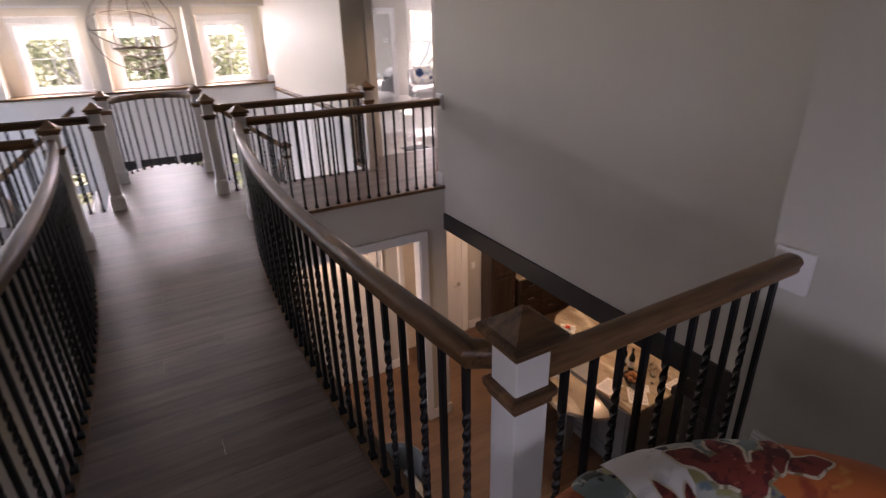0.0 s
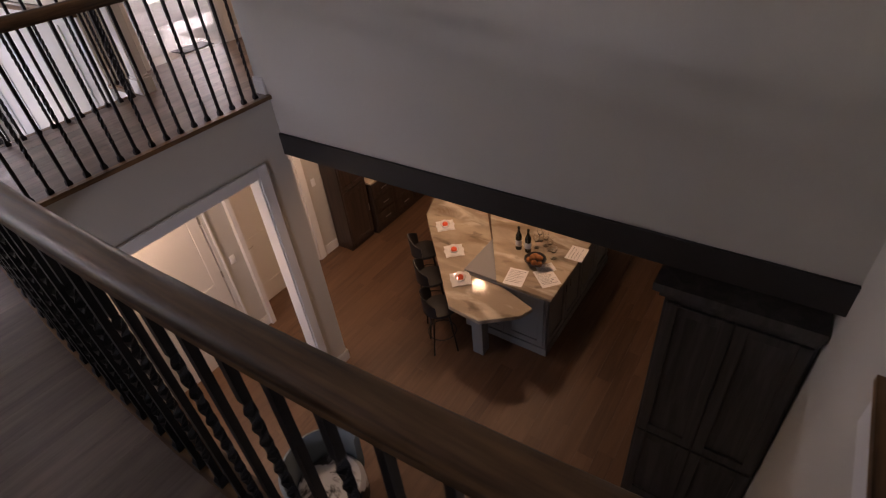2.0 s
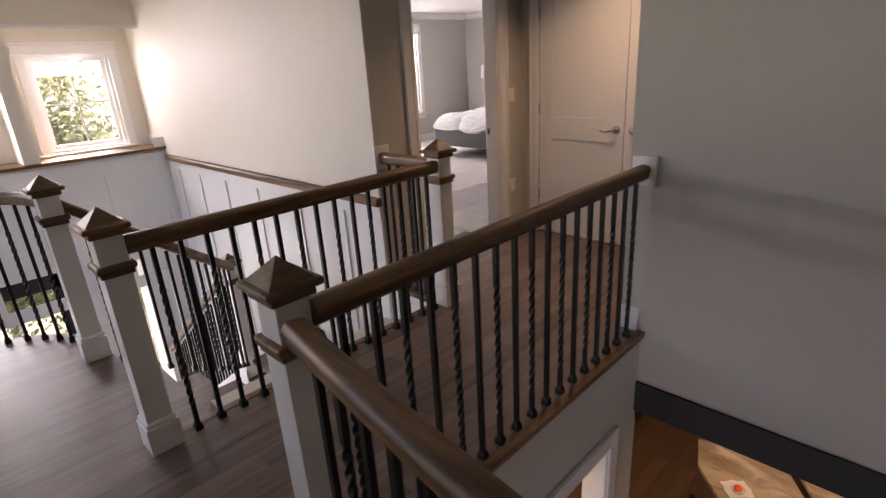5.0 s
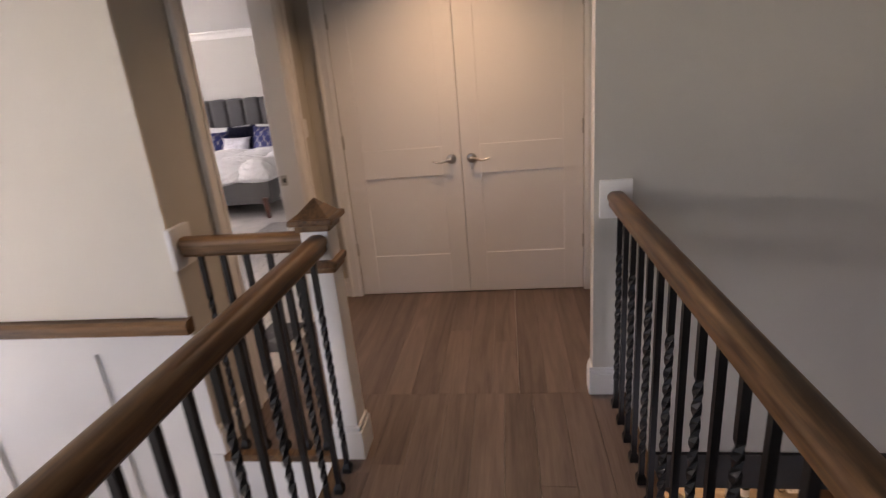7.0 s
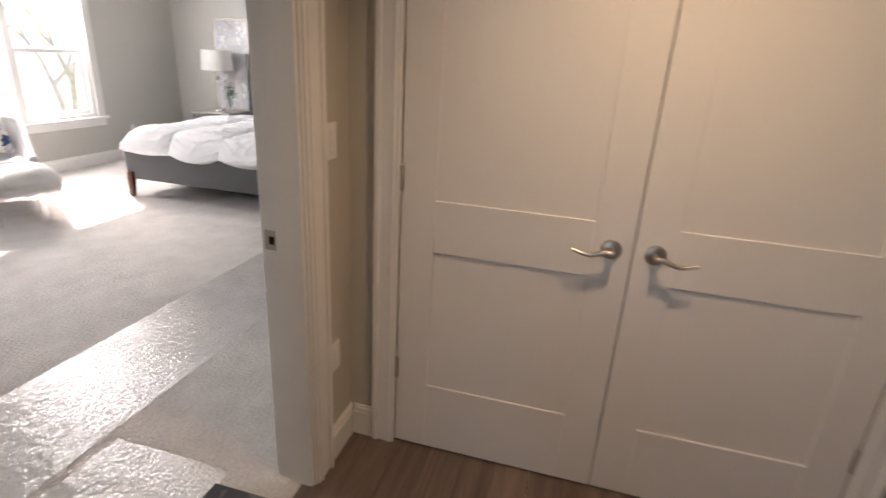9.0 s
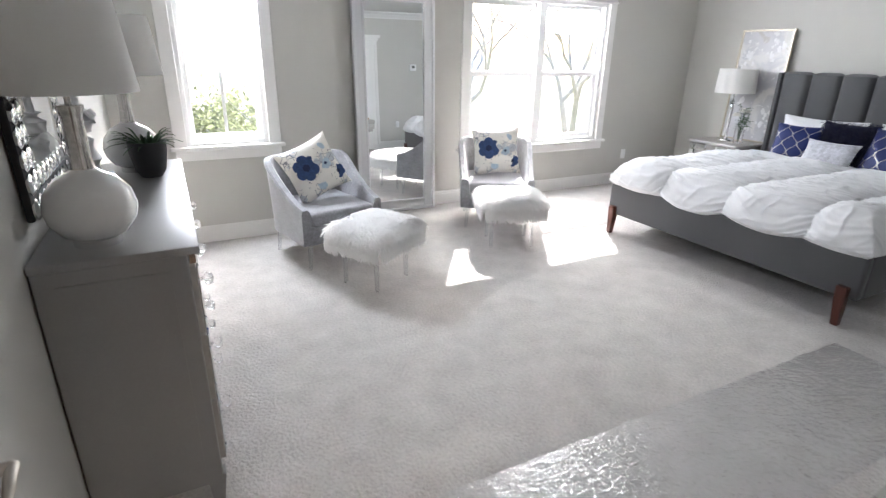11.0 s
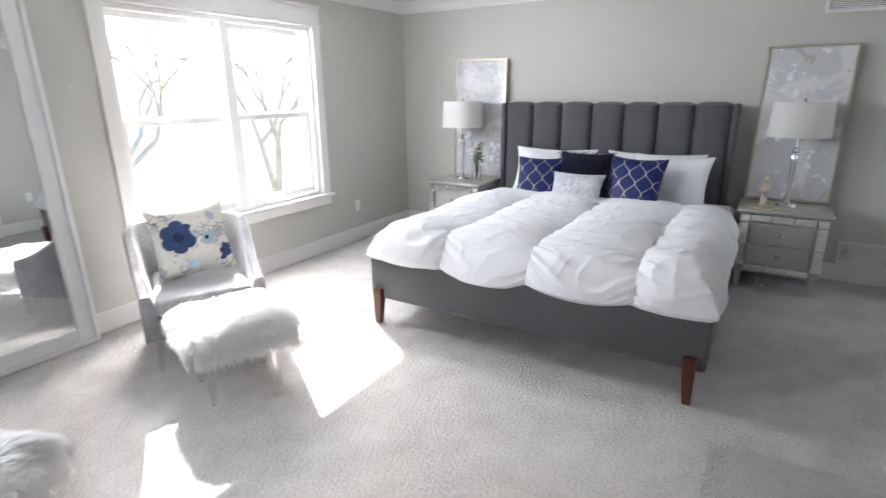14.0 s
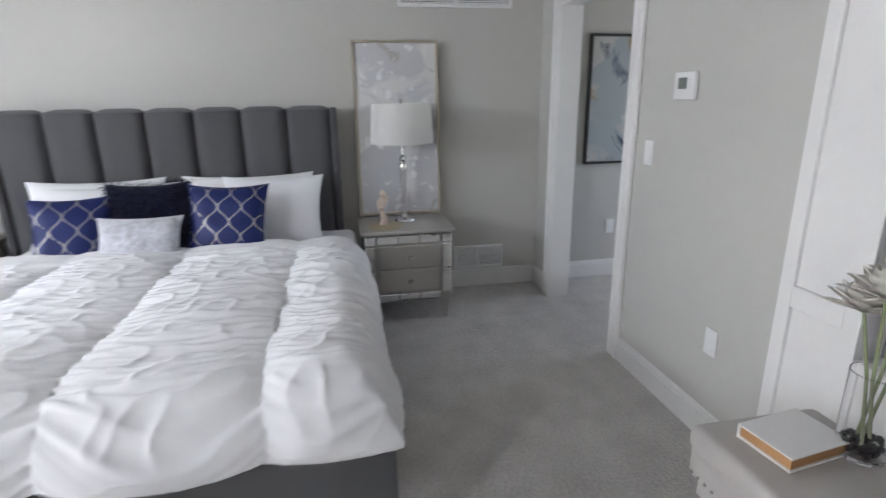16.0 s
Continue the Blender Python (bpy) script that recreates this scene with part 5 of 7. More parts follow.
copy_thing(ns, pose(9.47, 10.86, 0))


def slim_lamp(x, y, z):
    l = thing("table_lamp", "slim chrome table lamp with a white drum shade", "lamp", (x, y, z), group="bedside lamps")
    part("base", lathe(bmesh.new(), [(0.075, 0.0), (0.075, 0.012), (0.07, 0.02), (0.03, 0.03), (0.018, 0.05)], 28), CHROME, l)
    part("stem", lathe(bmesh.new(), [(0.015, 0.05), (0.013, 0.10), (0.022, 0.34), (0.026, 0.38), (0.016, 0.40), (0.010, 0.43), (0.013, 0.45), (0.008, 0.47), (0.008, 0.56)], 20), CHROME, l)
    part("crystal_collar", lathe(bmesh.new(), [(0.012, 0.40), (0.021, 0.42), (0.021, 0.435), (0.012, 0.45)], 8), CRYSTAL, l, "crystal collar", smooth=False)
    sh = bmesh.new()
    lathe(sh, [(0.205, 0.527), (0.192, 0.78), (0.188, 0.78), (0.201, 0.527), (0.205, 0.527)], 40)
    part("shade", sh, SHADE, l, "white fabric drum shade")
    part("finial", lathe(bmesh.new(), [(0.006, 0.76), (0.011, 0.80), (0.0, 0.812)], 10), CHROME, l)
    for k in range(3):
        a = k * 2 * math.pi / 3
        part("spider_arm", tube(bmesh.new(), [(0, 0, 0.765), (0.187 * math.cos(a), 0.187 * math.sin(a), 0.765)], 0.002, 6), CHROME, l)
    return l


slim_lamp(9.75, 8.335, 0.63)
slim_lamp(9.75, 11.20, 0.63)

FRAME_GOLD = surface("champagne_frame", (0.50, 0.45, 0.36), 0.35, 0.6, var=0.08, fine=90, bump=0.05)
PALE_ART = canvas("pale_art", (0.58, 0.58, 0.60), (((0.74, 0.73, 0.72), 0.50, 2.5), ((0.45, 0.43, 0.41), 0.66, 6.0), ((0.80, 0.80, 0.80), 0.60, 11.0), ((0.52, 0.50, 0.45), 0.70, 9.0)))
DARK_ART = canvas("teal_art", (0.36, 0.40, 0.42), (((0.50, 0.50, 0.48), 0.46, 1.6), ((0.012, 0.04, 0.085), 0.55, 2.2), ((0.35, 0.24, 0.10), 0.58, 3.0), ((0.60, 0.60, 0.58), 0.63, 6.0)))


def picture(name, label, w, h, art, frame_mat, m, t=0.018):
    p = new(name)
    tagged(p, label, "picture")
    fr = bmesh.new()
    for b in ((-w / 2, -w / 2 + t, 0, h), (w / 2 - t, w / 2, 0, h), (-w / 2 + t, w / 2 - t, 0, t), (-w / 2 + t, w / 2 - t, h - t, h)):
        box(fr, b[0], b[1], -0.035, 0, b[2], b[3], 0.002, 1)
    part("frame", fr, frame_mat, p, smooth=False)
    part("canvas", box(bmesh.new(), -w / 2 + t, w / 2 - t, -0.022, -0.004, t, h - t), art, p, smooth=False)
    p.matrix_basis = m
    return p


PALE_ART.node_tree.nodes["Principled BSDF"].inputs["Coat Weight"].default_value = 0.15
# reflections and sun dapple on the pictures, painted as flat white patches
DAPPLE = surface("white_dapple", (0.86, 0.86, 0.87), 0.45, var=0.05, scale=30, fine=120, bump=0.3)
for y, clusters in ((8.333, ((-0.06, 0.85, 3), (0.12, 0.42, 4), (-0.18, 0.50, 2))), (11.13, ((-0.16, 0.95, 10), (0.14, 1.0, 12), (-0.14, 0.42, 8), (0.15, 0.28, 8)))):
    pc = picture("picture", "tall pale abstract painting with painted white sun dapples in a thin gold frame", 0.585, 1.185, PALE_ART, FRAME_GOLD, pose(9.985, y, 0.631, 0, 0, -90) @ pose(0, 0, 0, -2.6, 0, 0))
    rng = random.Random(int(y * 10))
    for cx, cz, count in clusters:
        for _ in range(count):
            dapples = bmesh.new()
            px, pz = min(0.23, max(-0.23, cx + rng.gauss(0, 0.045))), cz + rng.gauss(0, 0.075)
            r = rng.uniform(0.012, 0.030)
            ring = [dapples.verts.new((px + r * math.cos(k * math.pi / 4) * rng.uniform(0.6, 1.1), -0.0235, pz + 1.5 * r * math.sin(k * math.pi / 4) * rng.uniform(0.6, 1.1))) for k in range(8)]
            top = dapples.verts.new((px, -0.027, pz))
            for k in range(8):
                dapples.faces.new((ring[k], ring[(k + 1) % 8], top))
            part("dapple_patch", dapples, DAPPLE, pc)
picture("picture", "teal and white abstract painting in a dark frame", 0.80, 0.94, DARK_ART, BEAM, pose(10.058, 6.50, 0.93, 0, 0, -90))


# ---- figurine, flowers, plant ----
fg = bmesh.new()
tube(fg, [(0, 0, 0.0), (0.005, 0.0, 0.05), (0.0, 0.012, 0.11), (0.012, -0.008, 0.16), (0.0, 0.0, 0.20), (0.004, 0.002, 0.225)], [0.034, 0.026, 0.017, 0.024, 0.020, 0.008], 14)
tube(fg, [(0.01, 0.02, 0.09), (0.0, 0.034, 0.14), (-0.008, 0.012, 0.18)], [0.010, 0.009, 0.007], 10)
tube(fg, [(0.0, -0.02, 0.12), (0.005, -0.03, 0.17), (0.0, -0.008, 0.215)], [0.008, 0.008, 0.006], 10)
fig = tagged(mesh_object("figurine", fg, CREAM_STONE), "cream carved abstract figurine on a gold plate", "figurine")
fig.matrix_basis = pose(9.60, 8.49, 0.648)
plate = tagged(mesh_object("gold_plate", lathe(bmesh.new(), [(0.10, 0.0), (0.112, 0.006), (0.108, 0.014), (0.06, 0.018), (0.0, 0.018)], 18), GOLD), "pale gold scalloped plate on the nightstand", "plate")
plate.matrix_basis = pose(9.60, 8.48, 0.631)


def leaf_blade(bm, base, way, length, width, droop=0.3, seg=4):
    """One curved pointed leaf."""
    way = Vector(way).normalized()
    side = way.cross(Vector((0, 0, 1)))
    side = side.normalized() if side.length > 1e-3 else Vector((1, 0, 0))
    last = None
    for i in range(seg + 1):
        u = i / seg
        p = Vector(base) + way * length * u + Vector((0, 0, -droop * length * u * u))
        w = width * (math.sin(math.pi * min(1, 0.12 + u * 0.88)) ** 0.8) * 0.5
        up = Vector((0, 0, width * 0.12))
        a, b = bm.verts.new(p - side * w), bm.verts.new(p + side * w)
        c = bm.verts.new(p - up)
        if last:
            bm.faces.new((last[0], last[2], c, a))
            bm.faces.new((last[2], last[1], b, c))
        last = (a, b, c)


def glass_vase(parent, r, h, water=0.0):
    v = lathe(bmesh.new(), [(r * 0.96, 0.0), (r, 0.01), (r, h), (r - 0.003, h), (r - 0.003, 0.012), (0.0, 0.012)], 28)
    part("glass", v, CRYSTAL, parent, "clear glass")


fl = thing("flower_vase", "small glass vase with a white rose and greenery", "flowers", (9.68, 11.00, 0.631))
fl.scale = (1.45, 1.45, 1.4)
glass_vase(fl, 0.032, 0.11)
rng = random.Random(5)
lv, pt, st = bmesh.new(), bmesh.new(), bmesh.new()
for k in range(9):
    a, e = rng.uniform(0, 6.28), rng.uniform(0.02, 0.08)
    top = (e * math.cos(a), e * math.sin(a), rng.uniform(0.16, 0.31))
    tube(st, [(0, 0, 0.012), (top[0] * 0.4, top[1] * 0.4, 0.11), top], 0.002, 5)
    for q in range(7):
        b = rng.uniform(0, 6.28)
        leaf_blade(lv, (top[0] * rng.uniform(0.5, 1), top[1] * rng.uniform(0.5, 1), top[2] - rng.uniform(0, 0.09)), (math.cos(b), math.sin(b), rng.uniform(-0.1, 0.8)), rng.uniform(0.03, 0.06), 0.018)
for c, r in (((-0.01, -0.02, 0.24), 0.045), ((-0.02, 0.035, 0.21), 0.035)):
    for q in range(26):
        b, u = q * 2.4, 0.35 + 0.65 * q / 26
        leaf_blade(pt, c, (math.cos(b) * u, math.sin(b) * u, 1.15 - u), r, r * 0.8, 0.1)
part("stem", st, LEAF, fl)
part("leaf", lv, LEAF, fl)
part("petal", pt, PETAL, fl, "white rose petals")


# ---- armchairs, cushions, ottomans ----
def armchair(m):
    """A low velvet tub chair: a wrap-round back that slopes down into short arms, on clear legs."""
    c = new("armchair")
    tagged(c, "silver grey velvet armchair on clear acrylic legs", "armchair", "pair of armchairs")
    c["group"] = "velvet armchairs"
    w, d = 0.33, 0.33
    bm = bmesh.new()
    path = [(-w, -d)] + [(-w + 0.0, -d + (d + 0.14) * i / 6) for i in range(1, 7)]
    path += [(-w + 0.17 * (1 - math.cos(math.pi / 2 * i / 6)), 0.14 + 0.18 * math.sin(math.pi / 2 * i / 6)) for i in range(1, 7)]
    path += [(-x, y) for x, y in path[::-1]]
    n = len(path)
    rings = []
    for i, (x, y) in enumerate(path):
        f = min(1.0, max(0.0, (y + d) / (d + 0.22)))
        top = 0.465 + 0.285 * (f ** 1.5)
        p0, p1 = Vector(path[max(i - 1, 0)]), Vector(path[min(i + 1, n - 1)])
        t = (p1 - p0).normalized()
        o = Vector((-t.y, t.x))
        flare = 0.035 * f
        pr = []
        for off, z in ((0.0, 0.20), (0.0, 0.30), (flare * 0.6, top - 0.05), (flare, top - 0.02), (flare - 0.012, top), (flare - 0.05, top), (flare - 0.065, top - 0.02), (-0.075, 0.40), (-0.075, 0.20)):
            pr.append(bm.verts.new((x + o.x * off, y + o.y * off, z)))
        rings.append(pr)
    for a, b in zip(rings, rings[1:]):
        for k in range(9):
            bm.faces.new((a[k], a[(k + 1) % 9], b[(k + 1) % 9], b[k]))
    bm.faces.new(rings[0])
    bm.faces.new(rings[-1][::-1])
    part("shell", bm, VELVET, c)
    part("seat_base", box(bmesh.new(), -w + 0.06, w - 0.06, -d + 0.005, 0.25, 0.19, 0.335, 0.012, 2), VELVET, c)
    seat = bmesh.new()
    box(seat, -w + 0.075, w - 0.075, -d - 0.02, 0.24, 0.335, 0.435, 0.03, 4)
    part("seat_cushion", seat, VELVET, c)
    for sx in (-1, 1):
        for sy, yy in ((-1, -d + 0.045), (1, 0.24)):
            lg = bmesh.new()
            tube(lg, [(sx * (w - 0.07), yy, 0.19), (sx * (w - 0.055), yy + 0.015 * sy, 0.0)], [0.019, 0.013], 10)
            part("leg", lg, ACRYLIC, c, "clear acrylic leg")
    c.matrix_basis = m
    return c


CH1, CH2 = pose(5.066, 11.215, 0, 0, 0, 13), pose(6.79, 11.42, 0, 0, 0, -28)
a1 = armchair(CH1)
copy_thing(a1, CH2)


def flower_cutout(bm, at, r, petals=6):
    """A flat lobed flower lying just proud of the cushion's face."""
    n = petals * 8
    c = bm.verts.new((at[0], at[1] - 0.004, at[2]))
    ring = []
    for i in range(n):
        a = 2 * math.pi * i / n
        rr = r * (0.80 + 0.20 * abs(math.sin(a * petals / 2)) ** 0.6)
        ring.append(bm.verts.new((at[0] + rr * math.cos(a), at[1], at[2] + rr * math.sin(a))))
    for i in range(n):
        bm.faces.new((c, ring[i], ring[(i + 1) % n]))


for ch, turn, lean, x, y, z in ((CH1, -20, -24, -0.03, 0.05, 0.665), (CH2, -4, -20, 0.0, 0.07, 0.645)):
    cu = thing("throw_cushion", "cream floral cushion with large blue flowers on the armchair", "cushion", group="floral cushions")
    soft_cushion("cover", cu, 0.45, 0.44, 0.13, FLORAL, Matrix.Identity(4), 40)
    for at, r, mt in (((-0.07, -0.066, 0.025), 0.102, BLUE_FLOWER), ((-0.07, -0.0715, 0.025), 0.030, HEART), ((0.150, -0.043, -0.10), 0.058, BLUE_FLOWER), ((0.150, -0.0485, -0.10), 0.016, HEART), ((0.085, -0.06, -0.005), 0.046, PALE_FLOWER), ((0.085, -0.0655, -0.005), 0.013, HEART), ((-0.02, -0.055, -0.14), 0.038, PALE_FLOWER), ((0.12, -0.05, 0.12), 0.034, PALE_FLOWER)):
        fb = bmesh.new()
        flower_cutout(fb, at, r)
        part("printed_flower", fb, mt, cu, smooth=False)
    cu.matrix_basis = ch @ pose(x, y, z) @ pose(0, 0, 0, lean, turn, 0)


def fur_mesh(w, d, z0, z1):
    """Long locks that lie over a soft seat and hang past its edge."""
    rng = random.Random(11)
    verts, faces = [], []
    for k in range(15000):
        u, v = rng.uniform(-1, 1), rng.uniform(-1, 1)
        edge = max(abs(u), abs(v))
        x, y = u * w / 2, v * d / 2
        z = z1 - 0.03 * edge ** 5 + 0.012 * noise.noise((x * 9, y * 9, 1.7))
        normal = Vector((u * abs(u) ** 5, v * abs(v) ** 5, 1.1))
        if k % 5 < 2:
            q = rng.uniform(-1, 1)
            x, y, normal = ((-w / 2, q * d / 2, Vector((-1, 0, 0.25))), (w / 2, q * d / 2, Vector((1, 0, 0.25))), (q * w / 2, -d / 2, Vector((0, -1, 0.25))), (q * w / 2, d / 2, Vector((0, 1, 0.25))))[rng.choice((0, 1, 2, 3))]
            z = rng.uniform(z0 + 0.015, z1 - 0.02)
            edge = 1.0
        swirl = 5.0 * noise.noise((x * 5, y * 5, 3.3))
        way = Vector((math.cos(swirl), math.sin(swirl), 0)) * 0.8 + Vector((x / w, y / d, 0)) * 1.6 + Vector((rng.uniform(-1, 1), rng.uniform(-1, 1), 0)) * 0.45
        if edge > 0.93:
            way = way * 0.25 + Vector((0, 0, -1))
        normal.normalize()
        way = (way - normal * way.dot(normal)).normalized()
        length = rng.uniform(0.06, 0.125) * (0.85 if edge > 0.93 else 1.0)
        side = way.cross(normal).normalized() * rng.uniform(0.0026, 0.0060)
        p = Vector((x, y, z)) + normal * rng.uniform(-0.006, 0.006)
        i0 = len(verts)
        for t, wd, g in ((0, 0.8, 0.0), (0.45, 1.0, 0.20), (0.8, 0.6, 0.16), (1.0, 0.08, rng.uniform(-0.05, 0.10))):
            c = p + way * length * t + normal * length * g
            verts += [tuple(c - side * wd), tuple(c + side * wd)]
        faces += [(i0 + 2 * r, i0 + 2 * r + 1, i0 + 2 * r + 3, i0 + 2 * r + 2) for r in range(3)]
    me = bpy.data.meshes.new("mesh")
    me.from_pydata(verts, [], faces)
    me.materials.append(FUR)
    return me


def ottoman(m):
    o = new("ottoman")
    tagged(o, "white faux-fur stool on clear acrylic legs", "stool", "furry stools")
    part("seat", box(bmesh.new(), -0.205, 0.205, -0.175, 0.175, 0.31, 0.405, 0.035, 3), FUR, o)
    f = shared("fur", fur_mesh(0.48, 0.42, 0.30, 0.425), o)
    tagged(f, "long white faux fur", kind="stuff")
    for sx in (-1, 1):
        for sy in (-1, 1):
            part("leg", tube(bmesh.new(), [(sx * 0.165, sy * 0.135, 0.31), (sx * 0.168, sy * 0.138, 0.0)], [0.019, 0.015], 10), ACRYLIC, o, "clear acrylic leg")
    o.matrix_basis = m
    return o


o1 = ottoman(pose(5.25, 10.52, 0, 0, 0, 32))
copy_thing(o1, pose(6.555, 10.805, 0, 0, 0, -23))

# ---- leaning mirror ----
mr = thing("floor_mirror", "tall white framed mirror leaning on the wall", "mirror", (6.04, 12.03, 0))
mf = bmesh.new()
MW, MH, T = 0.405, 2.06, 0.115
for b in ((-MW, -MW + T, 0, MH), (MW - T, MW, 0, MH), (-MW + T, MW - T, 0, T), (-MW + T, MW - T, MH - T, MH)):
    box(mf, b[0], b[1], 0.0, 0.030, b[2], b[3], 0.006, 2)
for b in ((-MW, -MW + 0.03, 0, MH), (MW - 0.03, MW, 0, MH), (-MW + 0.03, MW - 0.03, 0, 0.03), (-MW + 0.03, MW - 0.03, MH - 0.03, MH)):
    box(mf, b[0], b[1], -0.018, 0.0005, b[2], b[3], 0.006, 2)
for b in ((-MW + T - 0.022, -MW + T, T - 0.022, MH - T + 0.022), (MW - T, MW - T + 0.022, T - 0.022, MH - T + 0.022), (-MW + T, MW - T, T - 0.022, T), (-MW + T, MW - T, MH - T, MH - T + 0.022)):
    box(mf, b[0], b[1], -0.010, 0.0005, b[2], b[3], 0.004, 2)
part("frame", mf, surface("mirror_frame_white", (0.80, 0.81, 0.82), 0.35, 0.15, var=0.05, fine=90, bump=0.05), mr, smooth=False)
part("mirror_pane", box(bmesh.new(), -MW + T - 0.003, MW - T + 0.003, 0.008, 0.014, T - 0.003, MH - T + 0.003), MIRROR, mr, "mirror glass", smooth=False)
mr.matrix_basis = pose(6.04, 12.03, 0, -1.4, 0, 0)

# ---- dresser and the things on it ----
dr = thing("dresser", "silver grey dresser with mirrored drawers and crystal knobs", "dresser", (3.705, 8.86, 0))
DW, DD, DH = 1.42, 0.40, 0.98
part("body", box(bmesh.new(), 0.0, DD - 0.02, 0.0, DW, 0.11, DH - 0.025, 0.004, 1), SILVER_DEEP, dr)
part("top", box(bmesh.new(), 0.0, DD + 0.015, -0.01, DW + 0.01, DH - 0.025, DH, 0.005, 2), SILVER_DEEP, dr)
part("side_panel", box(bmesh.new(), 0.05, DD - 0.07, -0.004, 0.001, 0.18, DH - 0.07), SILVER_DEEP, dr)
rows_ = ((0.16, 0.40), (0.41, 0.655), (0.665, 0.90))
for z0, z1 in rows_:
    for k in range(2):
        y0, y1 = 0.05 + (DW - 0.10) * k / 2 + 0.006, 0.05 + (DW - 0.10) * (k + 1) / 2 - 0.006
        dw = part("drawer", box(bmesh.new(), DD - 0.025, DD - 0.002, y0, y1, z0, z1, 0.003, 1), SILVER_PAINT, dr, smooth=False)
        mb = bmesh.new()
        for q in ((y0 + 0.008, y1 - 0.008, z0 + 0.008, z0 + 0.05), (y0 + 0.008, y1 - 0.008, z1 - 0.05, z1 - 0.008), (y0 + 0.008, y0 + 0.05, z0 + 0.054, z1 - 0.054), (y1 - 0.05, y1 - 0.008, z0 + 0.054, z1 - 0.054)):
            box(mb, DD - 0.004, DD + 0.006, q[0], q[1], q[2], q[3], 0.004, 1)
        part("mirror_border", mb, MIRROR, dw, "bevelled mirror strip", smooth=False)
        for ky in (0.25, 0.75):
            kb = bmesh.new()
            lathe(kb, [(0.007, 0.0), (0.006, 0.014), (0.019, 0.022), (0.022, 0.032), (0.017, 0.044), (0.0, 0.048)], 10)
            bmesh.ops.rotate(kb, verts=kb.verts, cent=(0, 0, 0), matrix=Matrix.Rotation(radians(90), 3, 'Y'))
            bmesh.ops.translate(kb, verts=kb.verts, vec=(DD, y0 + (y1 - y0) * ky, (z0 + z1) / 2))
            part("knob", kb, CRYSTAL, dw, "round crystal knob")
tr_ = bmesh.new()
for i in range(9):
    box(tr_, DD - 0.02, DD + 0.004, 0.03 + (DW - 0.06) * i / 9 + 0.002, 0.03 + (DW - 0.06) * (i + 1) / 9 - 0.002, 0.91, DH - 0.03, 0.004, 1)
part("mirror_border", tr_, MIRROR, dr, "bevelled mirror strip", smooth=False)
for y in (0.0, DW - 0.05):
    for x in (0.0, DD - 0.07):
        lg = bmesh.new()
        lo = [lg.verts.new((x + 0.01 + a * 0.032, y + 0.009 + b * 0.032, 0)) for a, b in ((0, 0), (1, 0), (1, 1), (0, 1))]
        hi = [lg.verts.new((x + a * 0.06, y + b * 0.05, 0.14)) for a, b in ((0, 0), (1, 0), (1, 1), (0, 1))]
        for k in range(4):
            lg.faces.new((lo[k], lo[(k + 1) % 4], hi[(k + 1) % 4], hi[k]))
        lg.faces.new(lo[::-1])
        lg.faces.new(hi)
        part("leg", lg, SILVER_DEEP, dr, smooth=False)


def gourd_lamp(x, y):
    l = thing("table_lamp", "round white ceramic lamp with a mercury glass neck and white shade", "lamp", (x, y, 0.98), group="dresser lamps")
    part("base", lathe(bmesh.new(), [(0.062, 0.0), (0.062, 0.022), (0.055, 0.024)], 28), CHROME, l)
    part("body", lathe(bmesh.new(), [(0.055, 0.022), (0.085, 0.035), (0.112, 0.075), (0.118, 0.11), (0.108, 0.155), (0.075, 0.195), (0.04, 0.212), (0.033, 0.22)], 32), CERAMIC, l)
    part("neck", lathe(bmesh.new(), [(0.031, 0.218), (0.027, 0.26), (0.026, 0.36), (0.034, 0.385), (0.034, 0.392), (0.008, 0.394), (0.008, 0.46)], 24), surface("mercury_glass", (0.62, 0.60, 0.57), 0.2, 0.8, var=0.3, scale=20, fine=80, bump=0.05), l)
    part("shade", lathe(bmesh.new(), [(0.175, 0.425), (0.145, 0.665), (0.141, 0.665), (0.171, 0.425), (0.175, 0.425)], 40), SHADE, l, "white tapered shade")
    return l


gourd_lamp(3.86, 9.00)
gourd_lamp(3.925, 10.06)
pp = thing("potted_plant", "spiky green succulent in a black pot on the dresser", "plant", (3.99, 9.90, 0.98))
pp.scale = (1.05, 1.05, 1.4)
part("pot", lathe(bmesh.new(), [(0.04, 0.0), (0.058, 0.02), (0.072, 0.075), (0.074, 0.11), (0.068, 0.11), (0.064, 0.09), (0.0, 0.088)], 26), POT, pp)
bl = bmesh.new()
rng = random.Random(8)
for k in range(70):
    a = rng.uniform(0, 6.28)
    e = rng.uniform(0.4, 1.7)
    leaf_blade(bl, (0.03 * math.cos(a), 0.03 * math.sin(a), 0.092), (math.cos(a), math.sin(a), e), rng.uniform(0.07, 0.15), 0.011, 0.45, 5)
part("leaf", bl, LEAF, pp)

hd = bmesh.new()
tube(hd, [(0, 0, 0), (0.004, 0, 0.06), (0.0, 0, 0.13), (0.002, 0, 0.165)], [0.052, 0.046, 0.036, 0.033], 18)
tube(hd, [(0.0, 0, 0.16), (0.004, 0.002, 0.20), (0.0, 0.0, 0.235)], [0.034, 0.043, 0.03], 16)
tube(hd, [(0.0, -0.01, 0.22), (0.0, -0.012, 0.28), (0.002, -0.012, 0.335)], [0.014, 0.0125, 0.008], 10)
tube(hd, [(0.0, 0.03, 0.19), (0.01, 0.05, 0.215), (0.01, 0.07, 0.235)], [0.013, 0.012, 0.009], 10)
